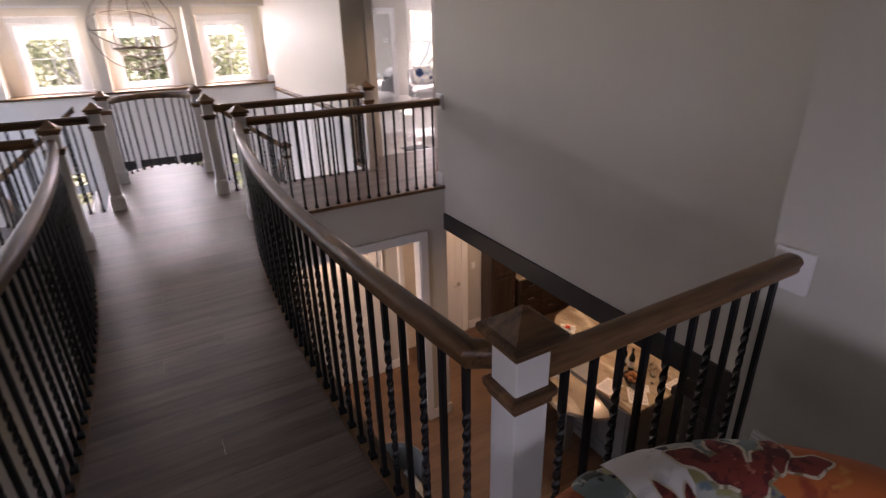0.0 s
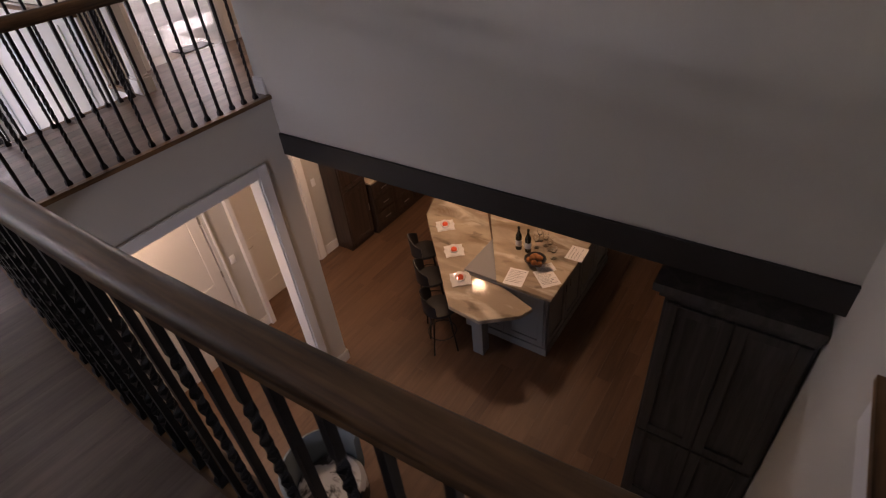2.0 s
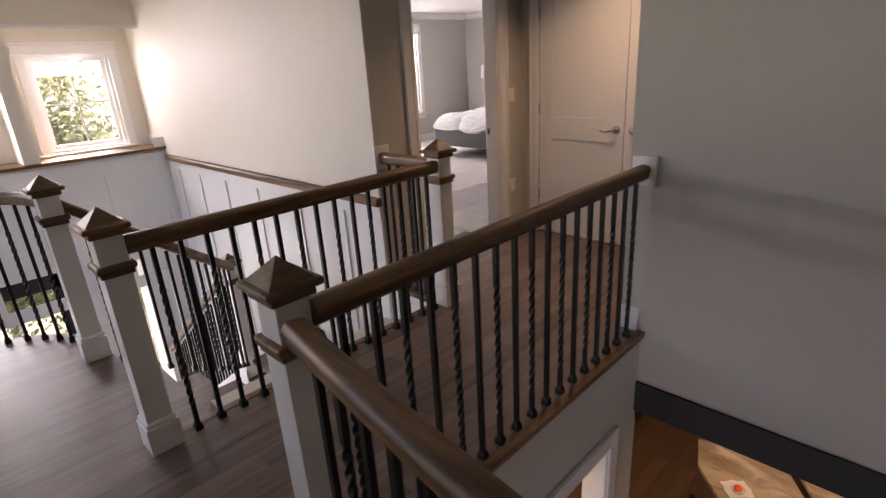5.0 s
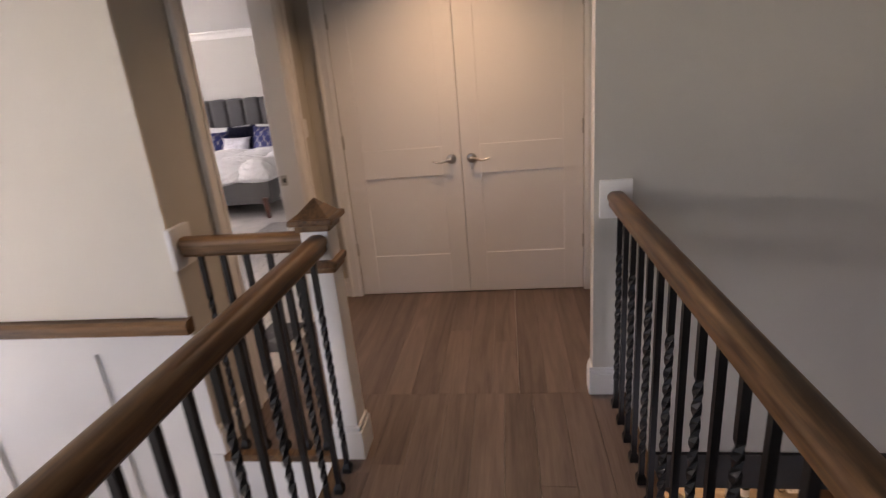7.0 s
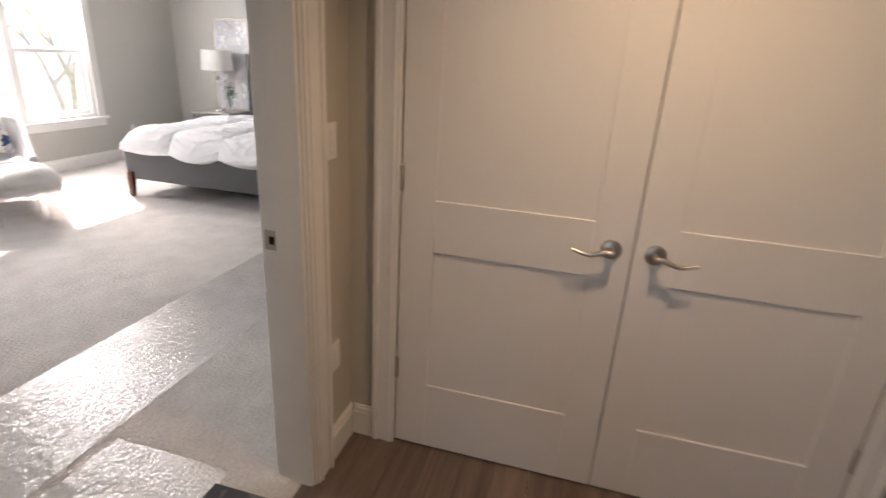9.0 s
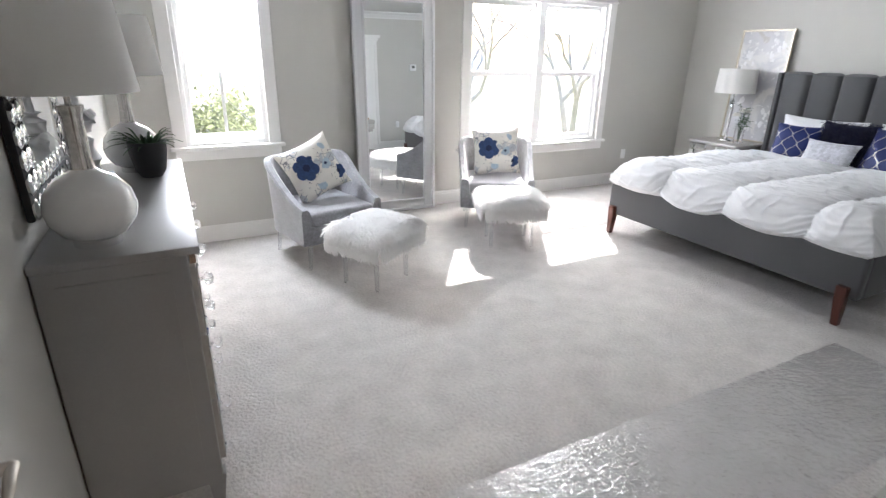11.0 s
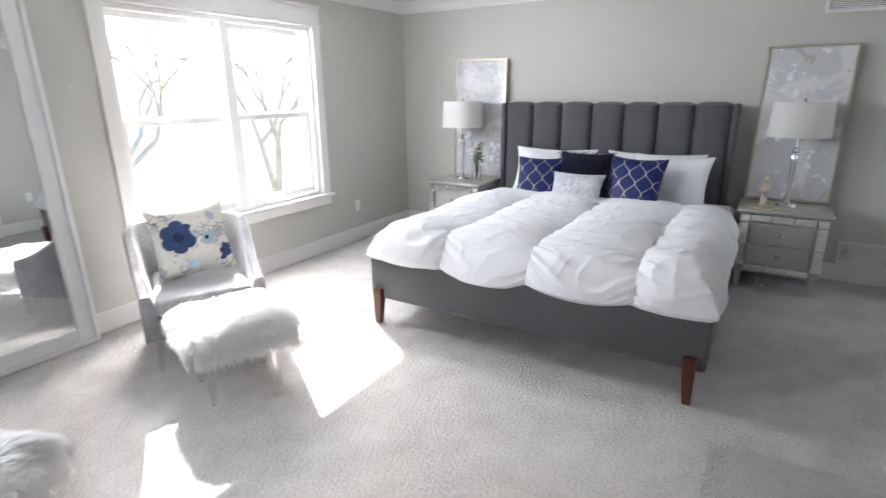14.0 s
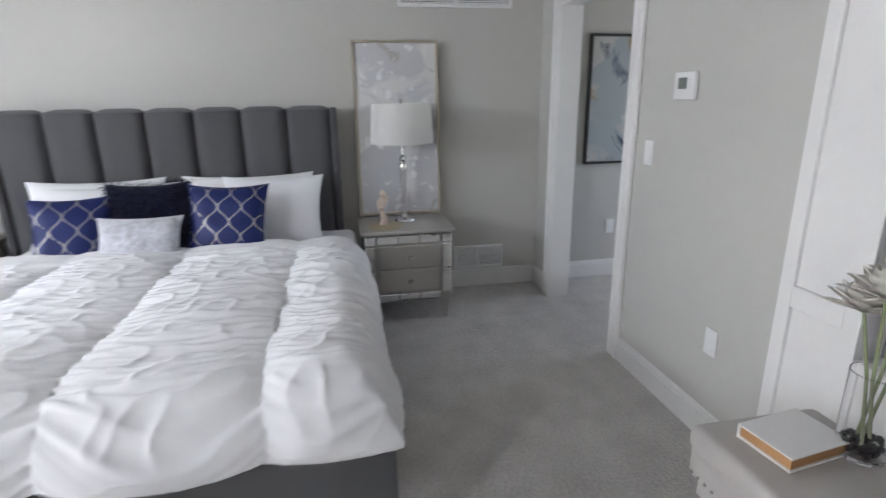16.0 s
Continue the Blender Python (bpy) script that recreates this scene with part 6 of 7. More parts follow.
for k in range(3):
    tube(hd, [(0.03, -0.02 + 0.018 * k, 0.235), (0.047, -0.02 + 0.018 * k, 0.215), (0.04, -0.02 + 0.018 * k, 0.19)], [0.011, 0.012, 0.010], 9)
scu = tagged(mesh_object("sculpture", hd, PLASTER), "white plaster sculpture on the dresser", "sculpture")
scu.matrix_basis = pose(3.80, 9.60, 1.065)
bx = thing("decor_box", "champagne mirrored box with a blue and white top", "box", (3.83, 9.32, 0.98), 12)
part("body", box(bmesh.new(), -0.06, 0.06, -0.075, 0.075, 0.0, 0.085, 0.003, 1), SILVER_PAINT, bx)
bk = thing("stack_block", "blue and white painted block under the sculpture", "block", (3.80, 9.58, 0.98), -4)
part("body", box(bmesh.new(), -0.07, 0.07, -0.07, 0.07, 0.0, 0.085, 0.003, 1), canvas("blue_block", (0.62, 0.70, 0.76), (((0.02, 0.04, 0.16), 0.52, 5.0), ((0.25, 0.42, 0.55), 0.58, 9.0))), bk)
wm = thing("bubble_mirror", "wall mirror framed with rows of round mirrored discs", "mirror", (3.706, 9.35, 1.06))
part("backing", box(bmesh.new(), 0.0, 0.02, -0.36, 0.36, 0.0, 0.58, 0.004, 1), POT, wm)
part("mirror_pane", box(bmesh.new(), 0.02, 0.026, -0.24, 0.24, 0.12, 0.46, 0.002, 1), MIRROR, wm, smooth=False)
disc = lathe(bmesh.new(), [(0.030, 0.0), (0.030, 0.006), (0.022, 0.012), (0.0, 0.013)], 16)
bmesh.ops.rotate(disc, verts=disc.verts, cent=(0, 0, 0), matrix=Matrix.Rotation(radians(90), 3, 'Y'))
disc_me = finish(disc, True)
disc_me.materials.append(MIRROR)
for i in range(11):
    for z in (0.03, 0.10, 0.48, 0.55):
        shared("mirror_disc", disc_me, wm, Matrix.Translation((0.02, -0.33 + 0.066 * i, z)))
for z in (0.165, 0.228, 0.29, 0.352, 0.415):
    for y in (-0.33, -0.27, 0.27, 0.33):
        shared("mirror_disc", disc_me, wm, Matrix.Translation((0.02, y, z)))

# ---- media wall and bench ----
mc = thing("media_cabinet", "tall white panelled media cabinet with a recessed screen", "cabinet", (5.45, 7.27, 0))
CW, CD, CH = 2.14, 0.115, 2.02
for x0, x1 in ((0.0, 0.28), (CW - 0.28, CW)):
    part("side_column", box(bmesh.new(), x0, x1, 0.002, CD - 0.015, 0.0, CH - 0.09, 0.003, 1), TRIM, mc, smooth=False)
    f = bmesh.new()
    for q in ((x0, x0 + 0.05, 0.0, CH - 0.09), (x1 - 0.05, x1, 0.0, CH - 0.09), (x0 + 0.05, x1 - 0.05, 0.0, 0.10), (x0 + 0.05, x1 - 0.05, 0.80, 0.87), (x0 + 0.05, x1 - 0.05, CH - 0.17, CH - 0.09)):
        box(f, q[0], q[1], CD - 0.016, CD, q[2], q[3], 0.002, 1)
    part("panel_frame", f, TRIM, mc, smooth=False)
part("back_panel", box(bmesh.new(), 0.28, CW - 0.28, 0.002, 0.02, 0.0, CH - 0.09), surface("grey_recess", (0.30, 0.30, 0.31), 0.6, var=0.03, bump=0.02), mc, smooth=False)
part("lower_front", box(bmesh.new(), 0.281, CW - 0.281, 0.021, CD - 0.012, 0.0, 0.70, 0.003, 1), TRIM, mc, smooth=False)
part("shelf", box(bmesh.new(), 0.281, CW - 0.281, 0.021, CD, 0.70, 0.735, 0.003, 1), TRIM, mc, smooth=False)
part("top_front", box(bmesh.new(), 0.281, CW - 0.281, 0.021, CD - 0.004, 1.75, CH - 0.09, 0.003, 1), TRIM, mc, smooth=False)
part("crown", boxes((-0.02, CW + 0.02, 0.002, CD + 0.02, CH - 0.09, CH - 0.05), (-0.05, CW + 0.05, 0.002, CD + 0.05, CH - 0.05, CH)), TRIM, mc, smooth=False)
tv = thing("television", "black flat television in the media cabinet", "television", (6.52, 7.33, 0.80))
part("screen", box(bmesh.new(), -0.74, 0.74, -0.01, 0.03, 0.0, 0.90, 0.006, 2), surface("tv_black", (0.006, 0.006, 0.007), 0.12, var=0.05, bump=0), tv)

bn = thing("upholstered_bench", "taupe upholstered console bench with nailhead trim and curved legs", "bench", (6.715, 7.655, 0))
BL, BD = 0.62, 0.20
part("cushion", box(bmesh.new(), -BL, BL, -BD, BD, 0.515, 0.59, 0.028, 4), TUFT, bn)
part("apron", box(bmesh.new(), -BL + 0.01, BL - 0.01, -BD + 0.01, BD - 0.01, 0.435, 0.54, 0.012, 2), TUFT, bn)
for sx in (-1, 1):
    for s2 in (-1, 1):
        lg = bmesh.new()
        sweep(lg, [(sx * (BL - 0.045 - 0.30 * math.sin(math.pi / 2 * k / 10)), s2 * (BD - 0.045), 0.43 - 0.21 * (1 - math.cos(math.pi / 2 * k / 10))) for k in range(11)], [(-0.025, -0.04), (0.025, -0.04), (0.025, 0.04), (-0.025, 0.04)])
        sweep(lg, [(sx * (BL - 0.045 - 0.30 * math.sin(math.pi / 2 * k / 10)), s2 * (BD - 0.045), 0.0 + 0.21 * (1 - math.cos(math.pi / 2 * k / 10))) for k in range(11)], [(-0.025, 0.0), (0.025, 0.0), (0.025, 0.07), (-0.025, 0.07)])
        part("leg", lg, TUFT, bn, "curved upholstered leg")
nail = lathe(bmesh.new(), [(0.006, 0.0), (0.0045, 0.003), (0.0, 0.004)], 8)
nail_me = finish(nail, True)
nail_me.materials.append(CHROME)
for i in range(44):
    x = -BL + 0.03 + (2 * BL - 0.06) * i / 43
    shared("nailhead", nail_me, bn, Matrix.Translation((x, BD - 0.009, 0.452)) @ Matrix.Rotation(radians(-90), 4, 'X'))
for i in range(14):
    y = -BD + 0.02 + (2 * BD - 0.04) * i / 13
    shared("nailhead", nail_me, bn, Matrix.Translation((BL - 0.009, y, 0.452)) @ Matrix.Rotation(radians(90), 4, 'Y'))

bo = thing("book", "white book with tan page edges lying on the bench", "book", (7.19, 7.665, 0.591), 188)
part("cover", boxes((-0.075, 0.075, -0.10, 0.10, 0.0, 0.004), (-0.075, 0.075, -0.10, 0.10, 0.034, 0.038), (-0.075, -0.071, -0.10, 0.10, 0.004, 0.034)), PLASTER, bo, smooth=False)
part("pages", box(bmesh.new(), -0.070, 0.070, -0.094, 0.094, 0.004, 0.034), surface("page_edge", (0.42, 0.23, 0.10), 0.8, var=0.15, scale=8, fine=300, bump=0.3), bo, "tan page edges", smooth=False)

fv = thing("flower_vase", "glass vase of large white artificial dahlias with dark pebbles", "flowers", (7.13, 7.53, 0.591))
glass_vase(fv, 0.055, 0.22)
rng = random.Random(21)
pb, st2, pt2 = bmesh.new(), bmesh.new(), bmesh.new()
for k in range(46):
    a, r = rng.uniform(0, 6.28), 0.042 * math.sqrt(rng.random())
    bmesh.ops.create_icosphere(pb, subdivisions=1, radius=rng.uniform(0.007, 0.012), matrix=Matrix.Translation((r * math.cos(a), r * math.sin(a), rng.uniform(0.02, 0.05))))
for k in range(4):
    a = k * 1.6 + 0.3
    c = Vector((0.055 * math.cos(a), 0.055 * math.sin(a), 0.36 + 0.06 * (k % 2)))
    tube(st2, [(0.015 * math.cos(a + 2), 0.015 * math.sin(a + 2), 0.03), (0.02 * math.cos(a), 0.02 * math.sin(a), 0.2), tuple(c)], 0.0042, 8)
    for q in range(40):
        b, u = q * 2.39996, 0.25 + 0.95 * q / 40
        leaf_blade(pt2, c + Vector((0, 0, 0.02 * (1 - u))), (math.cos(b) * u, math.sin(b) * u, 1.5 - u), 0.060 + 0.035 * u, 0.046, 0.10, 4)
part("pebbles", pb, POT, fv, "dark pebbles")
part("stem", st2, surface("stem_green", (0.27, 0.31, 0.17), 0.5, var=0.1, fine=60, bump=0.1), fv)
part("petal", pt2, PETAL, fv, "creamy white pointed petals")

# ---- protective film on the carpet ----
for x0, x1, y0, y1 in ((4.05, 7.3, 7.95, 8.565), (3.98, 4.70, 7.37, 7.90)):
    bm = bmesh.new()
    nx, ny = round((x1 - x0) / 0.011), 56
    g = [[bm.verts.new((x0 + (x1 - x0) * i / nx, y0 + (y1 - y0) * j / ny + 0.01 * noise.noise((i * 0.09, j * 0.03, 1)), 0.007 + 0.0020 * noise.noise((i * 0.36, j * 0.50, 4.0)) + 0.0018 * noise.noise((i * 0.13, j * 0.19, 7.0)))) for j in range(ny + 1)] for i in range(nx + 1)]
    for i in range(nx):
        for j in range(ny):
            bm.faces.new((g[i][j], g[i + 1][j], g[i + 1][j + 1], g[i][j + 1]))
    film_ob = mesh_object("protective_film", bm, FILM_MAT)
    film_ob.visible_shadow = False
    tagged(film_ob, "clear wrinkled protective film laid over the carpet", "film")
mt = thing("door_mat", "small dark patterned mat at the bedroom doorway", "mat", (4.47, 7.25, 0.0))
part("mat", box(bmesh.new(), -0.22, 0.16, -0.10, 0.14, 0.001, 0.010, 0.003, 1), canvas("mat_pattern", (0.03, 0.03, 0.035), (((0.09, 0.09, 0.10), 0.55, 9.0),)), mt)


# ---- kitchen and lower hall ----
GREY_CAB = surface("grey_cabinet", (0.20, 0.205, 0.215), 0.45, var=0.05, fine=120, bump=0.03)
DARK_CAB = wood("dark_cabinet", (0.022, 0.014, 0.010), (0.070, 0.044, 0.030), 2, 0.4, 0.15)
HUTCH_WOOD = wood("charcoal_cabinet", (0.028, 0.027, 0.027), (0.075, 0.070, 0.066), 2, 0.5, 0.1)
STONE = canvas("marbled_stone", (0.36, 0.30, 0.23), (((0.50, 0.42, 0.31), 0.44, 2.2), ((0.26, 0.20, 0.14), 0.50, 3.5), ((0.66, 0.60, 0.50), 0.56, 5.0), ((0.16, 0.13, 0.10), 0.60, 7.0)), soft=0.16, stretch=(1.0, 0.35, 1.0), turn=40)
STONE.node_tree.nodes["Principled BSDF"].inputs["Roughness"].default_value = 0.12
PAPER = surface("paper", (0.78, 0.78, 0.78), 0.8, var=0.02, bump=0)
INK = surface("ink", (0.12, 0.13, 0.16), 0.8, var=0.1, bump=0)
BOTTLE = surface("dark_bottle", (0.006, 0.010, 0.006), 0.08, var=0.05, bump=0)
ORANGE = surface("orange_candle", (0.75, 0.10, 0.03), 0.5, var=0.1, bump=0.05)
BREAD = surface("crusty_rolls", (0.42, 0.17, 0.06), 0.7, var=0.3, scale=30, fine=90, bump=0.3)
STOOL_BLACK = surface("black_leatherette", (0.012, 0.012, 0.013), 0.5, var=0.1, bump=0.1)


def slab(bm, outline, z0, z1):
    lo = [bm.verts.new((x, y, z0)) for x, y in outline]
    hi = [bm.verts.new((x, y, z1)) for x, y in outline]
    bm.faces.new(lo[::-1])
    bm.faces.new(hi)
    for i in range(len(outline)):
        j = (i + 1) % len(outline)
        bm.faces.new((lo[i], lo[j], hi[j], hi[i]))
    bmesh.ops.bevel(bm, geom=list(bm.edges), offset=0.005, segments=2, affect='EDGES')
    return bm


BAR_Z, ISL_Z = -2.42, -2.335
isl = thing("kitchen_island", "grey painted kitchen island with a marbled stone top", "island", (0, 0, LOW + 0.012))
H0 = ISL_Z - LOW - 0.012
part("body", box(bmesh.new(), 5.02, 6.95, 3.31, 4.35, 0.0, H0 - 0.04, 0.004, 1), GREY_CAB, isl, smooth=False)
part("plinth", box(bmesh.new(), 5.0, 6.97, 3.29, 4.37, 0.0, 0.11, 0.004, 1), GREY_CAB, isl, smooth=False)
for k in range(4):
    x0 = 5.04 + 0.475 * k
    f = bmesh.new()
    for q in ((x0 + 0.01, x0 + 0.075, 0.14, 0.86), (x0 + 0.40, x0 + 0.465, 0.14, 0.86), (x0 + 0.075, x0 + 0.40, 0.14, 0.21), (x0 + 0.075, x0 + 0.40, 0.79, 0.86)):
        box(f, q[0], q[1], 3.292, 3.312, q[2], q[3], 0.003, 1)
    dd_ = part("door", f, GREY_CAB, isl, smooth=False)
    part("handle", tube(bmesh.new(), [(x0 + (0.42 if k % 2 == 0 else 0.055), 3.275, 0.66), (x0 + (0.42 if k % 2 == 0 else 0.055), 3.275, 0.76)], 0.006, 8), DARK, dd_)
for k in range(2):
    y0 = 3.33 + 0.50 * k
    f = bmesh.new()
    for q in ((y0 + 0.01, y0 + 0.075, 0.14, 0.86), (y0 + 0.41, y0 + 0.475, 0.14, 0.86), (y0 + 0.075, y0 + 0.41, 0.14, 0.21), (y0 + 0.075, y0 + 0.41, 0.79, 0.86)):
        box(f, 5.005, 5.022, q[0], q[1], q[2], q[3], 0.003, 1)
    part("end_panel", f, GREY_CAB, isl, smooth=False)
part("stone_top", slab(bmesh.new(), ((4.98, 3.25), (7.0, 3.25), (7.0, 4.9), (6.25, 4.72), (4.98, 3.90)), H0 - 0.04, H0), STONE, isl, "polished brown and cream stone")

bar = thing("breakfast_bar", "lower marbled stone breakfast bar with clipped corners", "bar counter", (0, 0, LOW + 0.012))
HB = BAR_Z - LOW - 0.012
part("stone_top", slab(bmesh.new(), ((4.42, 3.80), (4.70, 3.46), (4.86, 3.40), (5.02, 3.90), (6.25, 4.76), (6.30, 5.30), (6.18, 5.58), (5.80, 5.45), (4.46, 4.20)), HB - 0.05, HB), STONE, bar, "polished brown and cream stone")
part("column", box(bmesh.new(), 4.66, 4.80, 3.92, 4.06, 0.0, HB - 0.05, 0.006, 1), GREY_CAB, bar, smooth=False)
part("support", slab(bmesh.new(), ((5.02, 4.0), (5.04, 3.92), (6.2, 4.74), (6.15, 4.9)), 0.0, HB - 0.05), GREY_CAB, bar, smooth=False)

for k, (x, y) in enumerate(((4.88, 4.31), (5.28, 4.66), (5.67, 5.05))):
    pl = thing("dinner_plate", "white wavy square plate with a bowl on the bar", "plate", (x, y, BAR_Z + 0.001), 42, group="place settings")
    pb_ = bmesh.new()
    n = 32
    rings = []
    for r, z in ((0.0, 0.006), (0.6, 0.006), (0.8, 0.014), (1.0, 0.022), (1.0, 0.017), (0.75, 0.006), (0.6, 0.0), (0.0, 0.0)):
        ring = []
        for i in range(n):
            a = 2 * math.pi * i / n
            sq = 0.118 / max(abs(math.cos(a)), abs(math.sin(a))) ** 0.75 * (1 + 0.05 * math.cos(8 * a))
            ring.append(pb_.verts.new((max(r, 0.01) * sq * math.cos(a), max(r, 0.01) * sq * math.sin(a), z + 0.005 * r * math.cos(4 * a))))
        rings.append(ring)
    for a, b in zip(rings, rings[1:]):
        for i in range(n):
            pb_.faces.new((a[i], a[(i + 1) % n], b[(i + 1) % n], b[i]))
    part("plate", pb_, CERAMIC, pl)
    bw = thing("bowl", "small white bowl with an orange candle inside", "bowl", (x, y, BAR_Z + 0.008), 0, group="place settings")
    part("bowl", lathe(bmesh.new(), [(0.03, 0.0), (0.05, 0.012), (0.066, 0.045), (0.062, 0.045), (0.045, 0.016), (0.0, 0.012)], 24), CERAMIC, bw)
    part("candle", lathe(bmesh.new(), [(0.034, 0.013), (0.036, 0.045), (0.022, 0.06), (0.0, 0.064)], 18), ORANGE, bw, "round orange candle")


def wine_bottle(x, y):
    b = thing("wine_bottle", "dark wine bottle with a cream label", "bottle", (x, y, ISL_Z + 0.001), group="wine bottles")
    part("glass", lathe(bmesh.new(), [(0.030, 0.0), (0.037, 0.006), (0.037, 0.19), (0.030, 0.215), (0.015, 0.24), (0.0135, 0.30), (0.016, 0.302), (0.016, 0.312), (0.0, 0.312)], 20), BOTTLE, b)
    part("label", lathe(bmesh.new(), [(0.0375, 0.06), (0.0378, 0.06), (0.0378, 0.14), (0.0375, 0.14)], 20), PAPER, b, "cream paper label")


wine_bottle(5.60, 3.95)
wine_bottle(5.60, 3.83)
fb = thing("bread_bowl", "dark bowl heaped with round crusty rolls", "bowl", (5.44, 3.66, ISL_Z + 0.001))
part("bowl", lathe(bmesh.new(), [(0.05, 0.0), (0.09, 0.02), (0.125, 0.075), (0.12, 0.075), (0.085, 0.026), (0.0, 0.02)], 26), POT, fb)
rng = random.Random(3)
for k in range(9):
    a, r = k * 2.4, 0.028 * math.sqrt(k)
    rb = bmesh.new()
    bmesh.ops.create_uvsphere(rb, u_segments=12, v_segments=8, radius=0.036, matrix=Matrix.Translation((r * math.cos(a), r * math.sin(a), 0.085 - 0.006 * k + 0.03 * (k < 3))) @ Matrix.Diagonal((1, 1, 0.8, 1)))
    part("roll", rb, BREAD, fb)
for k, (x, y) in enumerate(((5.72, 3.78), (5.80, 3.70), (5.74, 3.62), (5.86, 3.80), (5.62, 3.52))):
    g = thing("wine_glass", "clear stemmed wine glass", "glass", (x, y, ISL_Z + 0.001), group="wine glasses")
    part("glass", lathe(bmesh.new(), [(0.032, 0.0), (0.030, 0.003), (0.004, 0.008), (0.0035, 0.075), (0.022, 0.09), (0.036, 0.125), (0.032, 0.18), (0.031, 0.18), (0.034, 0.125), (0.02, 0.094), (0.0, 0.082)], 20), CRYSTAL, g)


def sheet(x, y, w, h, turn, lines, label):
    s = thing("paper_sheet", label, "paper", (x, y, ISL_Z + 0.002), turn, group="papers on the island")
    part("sheet", box(bmesh.new(), -w / 2, w / 2, -h / 2, h / 2, 0.0, 0.0015), PAPER, s, smooth=False)
    for i in range(lines):
        yy = h / 2 - 0.035 - i * (h - 0.06) / lines
        part("text_line", box(bmesh.new(), -w / 2 + 0.02, w / 2 - 0.02 - 0.03 * (i % 3), yy - 0.002, yy + 0.002, 0.0015, 0.0025), INK, s, smooth=False)


sheet(5.13, 3.74, 0.216, 0.28, -80, 8, "white printed page lying on the island")
sheet(5.28, 3.44, 0.216, 0.29, -42, 10, "white printed flyer lying on the island")
sheet(5.42, 3.52, 0.20, 0.14, -42, 3, "small white card lying on the island")
sheet(5.82, 3.32, 0.26, 0.20, 2, 4, "white page with a small picture lying on the island")


def bar_stool(x, y, turn):
    s = thing("bar_stool", "black curved-back bar stool on thin metal legs", "stool", (x, y, LOW + 0.012), turn, group="bar stools")
    seat = lathe(bmesh.new(), [(0.0, 0.60), (0.17, 0.605), (0.19, 0.62), (0.185, 0.65), (0.0, 0.66)], 24)
    part("seat", seat, STOOL_BLACK, s)
    bk_ = bmesh.new()
    rows = []
    for i in range(15):
        a = math.radians(200 + 140 * i / 14)
        rows.append([bk_.verts.new((r * math.cos(a), r * math.sin(a), z)) for r, z in ((0.185, 0.62), (0.205, 0.93 - 0.02 * abs(i - 7)), (0.190, 0.93 - 0.02 * abs(i - 7)), (0.172, 0.62))])
    for a, b in zip(rows, rows[1:]):
        for k in range(4):
            bk_.faces.new((a[k], a[(k + 1) % 4], b[(k + 1) % 4], b[k]))
    bk_.faces.new(rows[0])
    bk_.faces.new(rows[-1][::-1])
    part("backrest", bk_, STOOL_BLACK, s)
    for k in range(4):
        a = math.pi / 4 + k * math.pi / 2
        part("leg", tube(bmesh.new(), [(0.12 * math.cos(a), 0.12 * math.sin(a), 0.605), (0.20 * math.cos(a), 0.20 * math.sin(a), 0.0)], 0.010, 8), IRON, s)
    part("foot_ring", tube(bmesh.new(), [(0.165 * math.cos(2 * math.pi * i / 20), 0.165 * math.sin(2 * math.pi * i / 20), 0.25) for i in range(21)], 0.007, 6), IRON, s)


for x, y in ((4.58, 4.42), (4.97, 4.80), (5.36, 5.18)):
    bar_stool(x, y, 225)


def cabinet_unit(name, label, x0, x1, y0, y1, z1, fronts, material, hw=None, plinth=0.09):
    """A cabinet that faces -y with framed doors or drawers."""
    c = thing(name, label, "cabinet", (0, 0, LOW + 0.012), group="dark kitchen cabinets")
    part("body", box(bmesh.new(), x0, x1, y0, y1, plinth, z1, 0.003, 1), material, c, smooth=False)
    part("plinth", box(bmesh.new(), x0, x1, y0 + 0.03, y1, 0, plinth), material, c, smooth=False)
    for a, b, p, q in fronts:
        f = bmesh.new()
        t = 0.055
        for r in ((a, a + t, p, q), (b - t, b, p, q), (a + t, b - t, p, p + t), (a + t, b - t, q - t, q)):
            box(f, r[0], r[1], y0 - 0.02, y0, r[2], r[3], 0.003, 1)
        box(f, a + t - 0.002, b - t + 0.002, y0 - 0.008, y0, p + t - 0.002, q - t + 0.002)
        d = part("door", f, material, c, smooth=False)
        wide = b - a
        hb_ = tube(bmesh.new(), [((a + b) / 2 - min(0.06, wide / 4), y0 - 0.04, (p + q) / 2), ((a + b) / 2 + min(0.06, wide / 4), y0 - 0.04, (p + q) / 2)], 0.006, 8) if q - p < 0.4 else tube(bmesh.new(), [(b - 0.03, y0 - 0.04, (p + q) / 2 - 0.06), (b - 0.03, y0 - 0.04, (p + q) / 2 + 0.06)], 0.006, 8)
        part("handle", hb_, NICKEL, d)
    return c


cabinet_unit("tall_cabinet", "dark stained tall pantry cabinet with panelled doors", 5.45, 5.95, 6.66, 6.98, 2.45, ((5.47, 5.93, 0.12, 1.0), (5.47, 5.93, 1.04, 2.40)), DARK_CAB)
for i in range(3):
    x0 = 5.99 + 0.47 * i
    cabinet_unit("base_cabinet", "dark stained drawer cabinet", x0, x0 + 0.465, 6.60, 6.98, 0.90, ((x0 + 0.02, x0 + 0.445, 0.12, 0.36), (x0 + 0.02, x0 + 0.445, 0.38, 0.62), (x0 + 0.02, x0 + 0.445, 0.64, 0.87)), DARK_CAB)
wt = thing("worktop", "stone worktop over the dark drawers", "worktop", (0, 0, LOW + 0.012))
part("slab", box(bmesh.new(), 5.96, 7.42, 6.57, 6.985, 0.902, 0.94, 0.005, 2), STONE, wt)

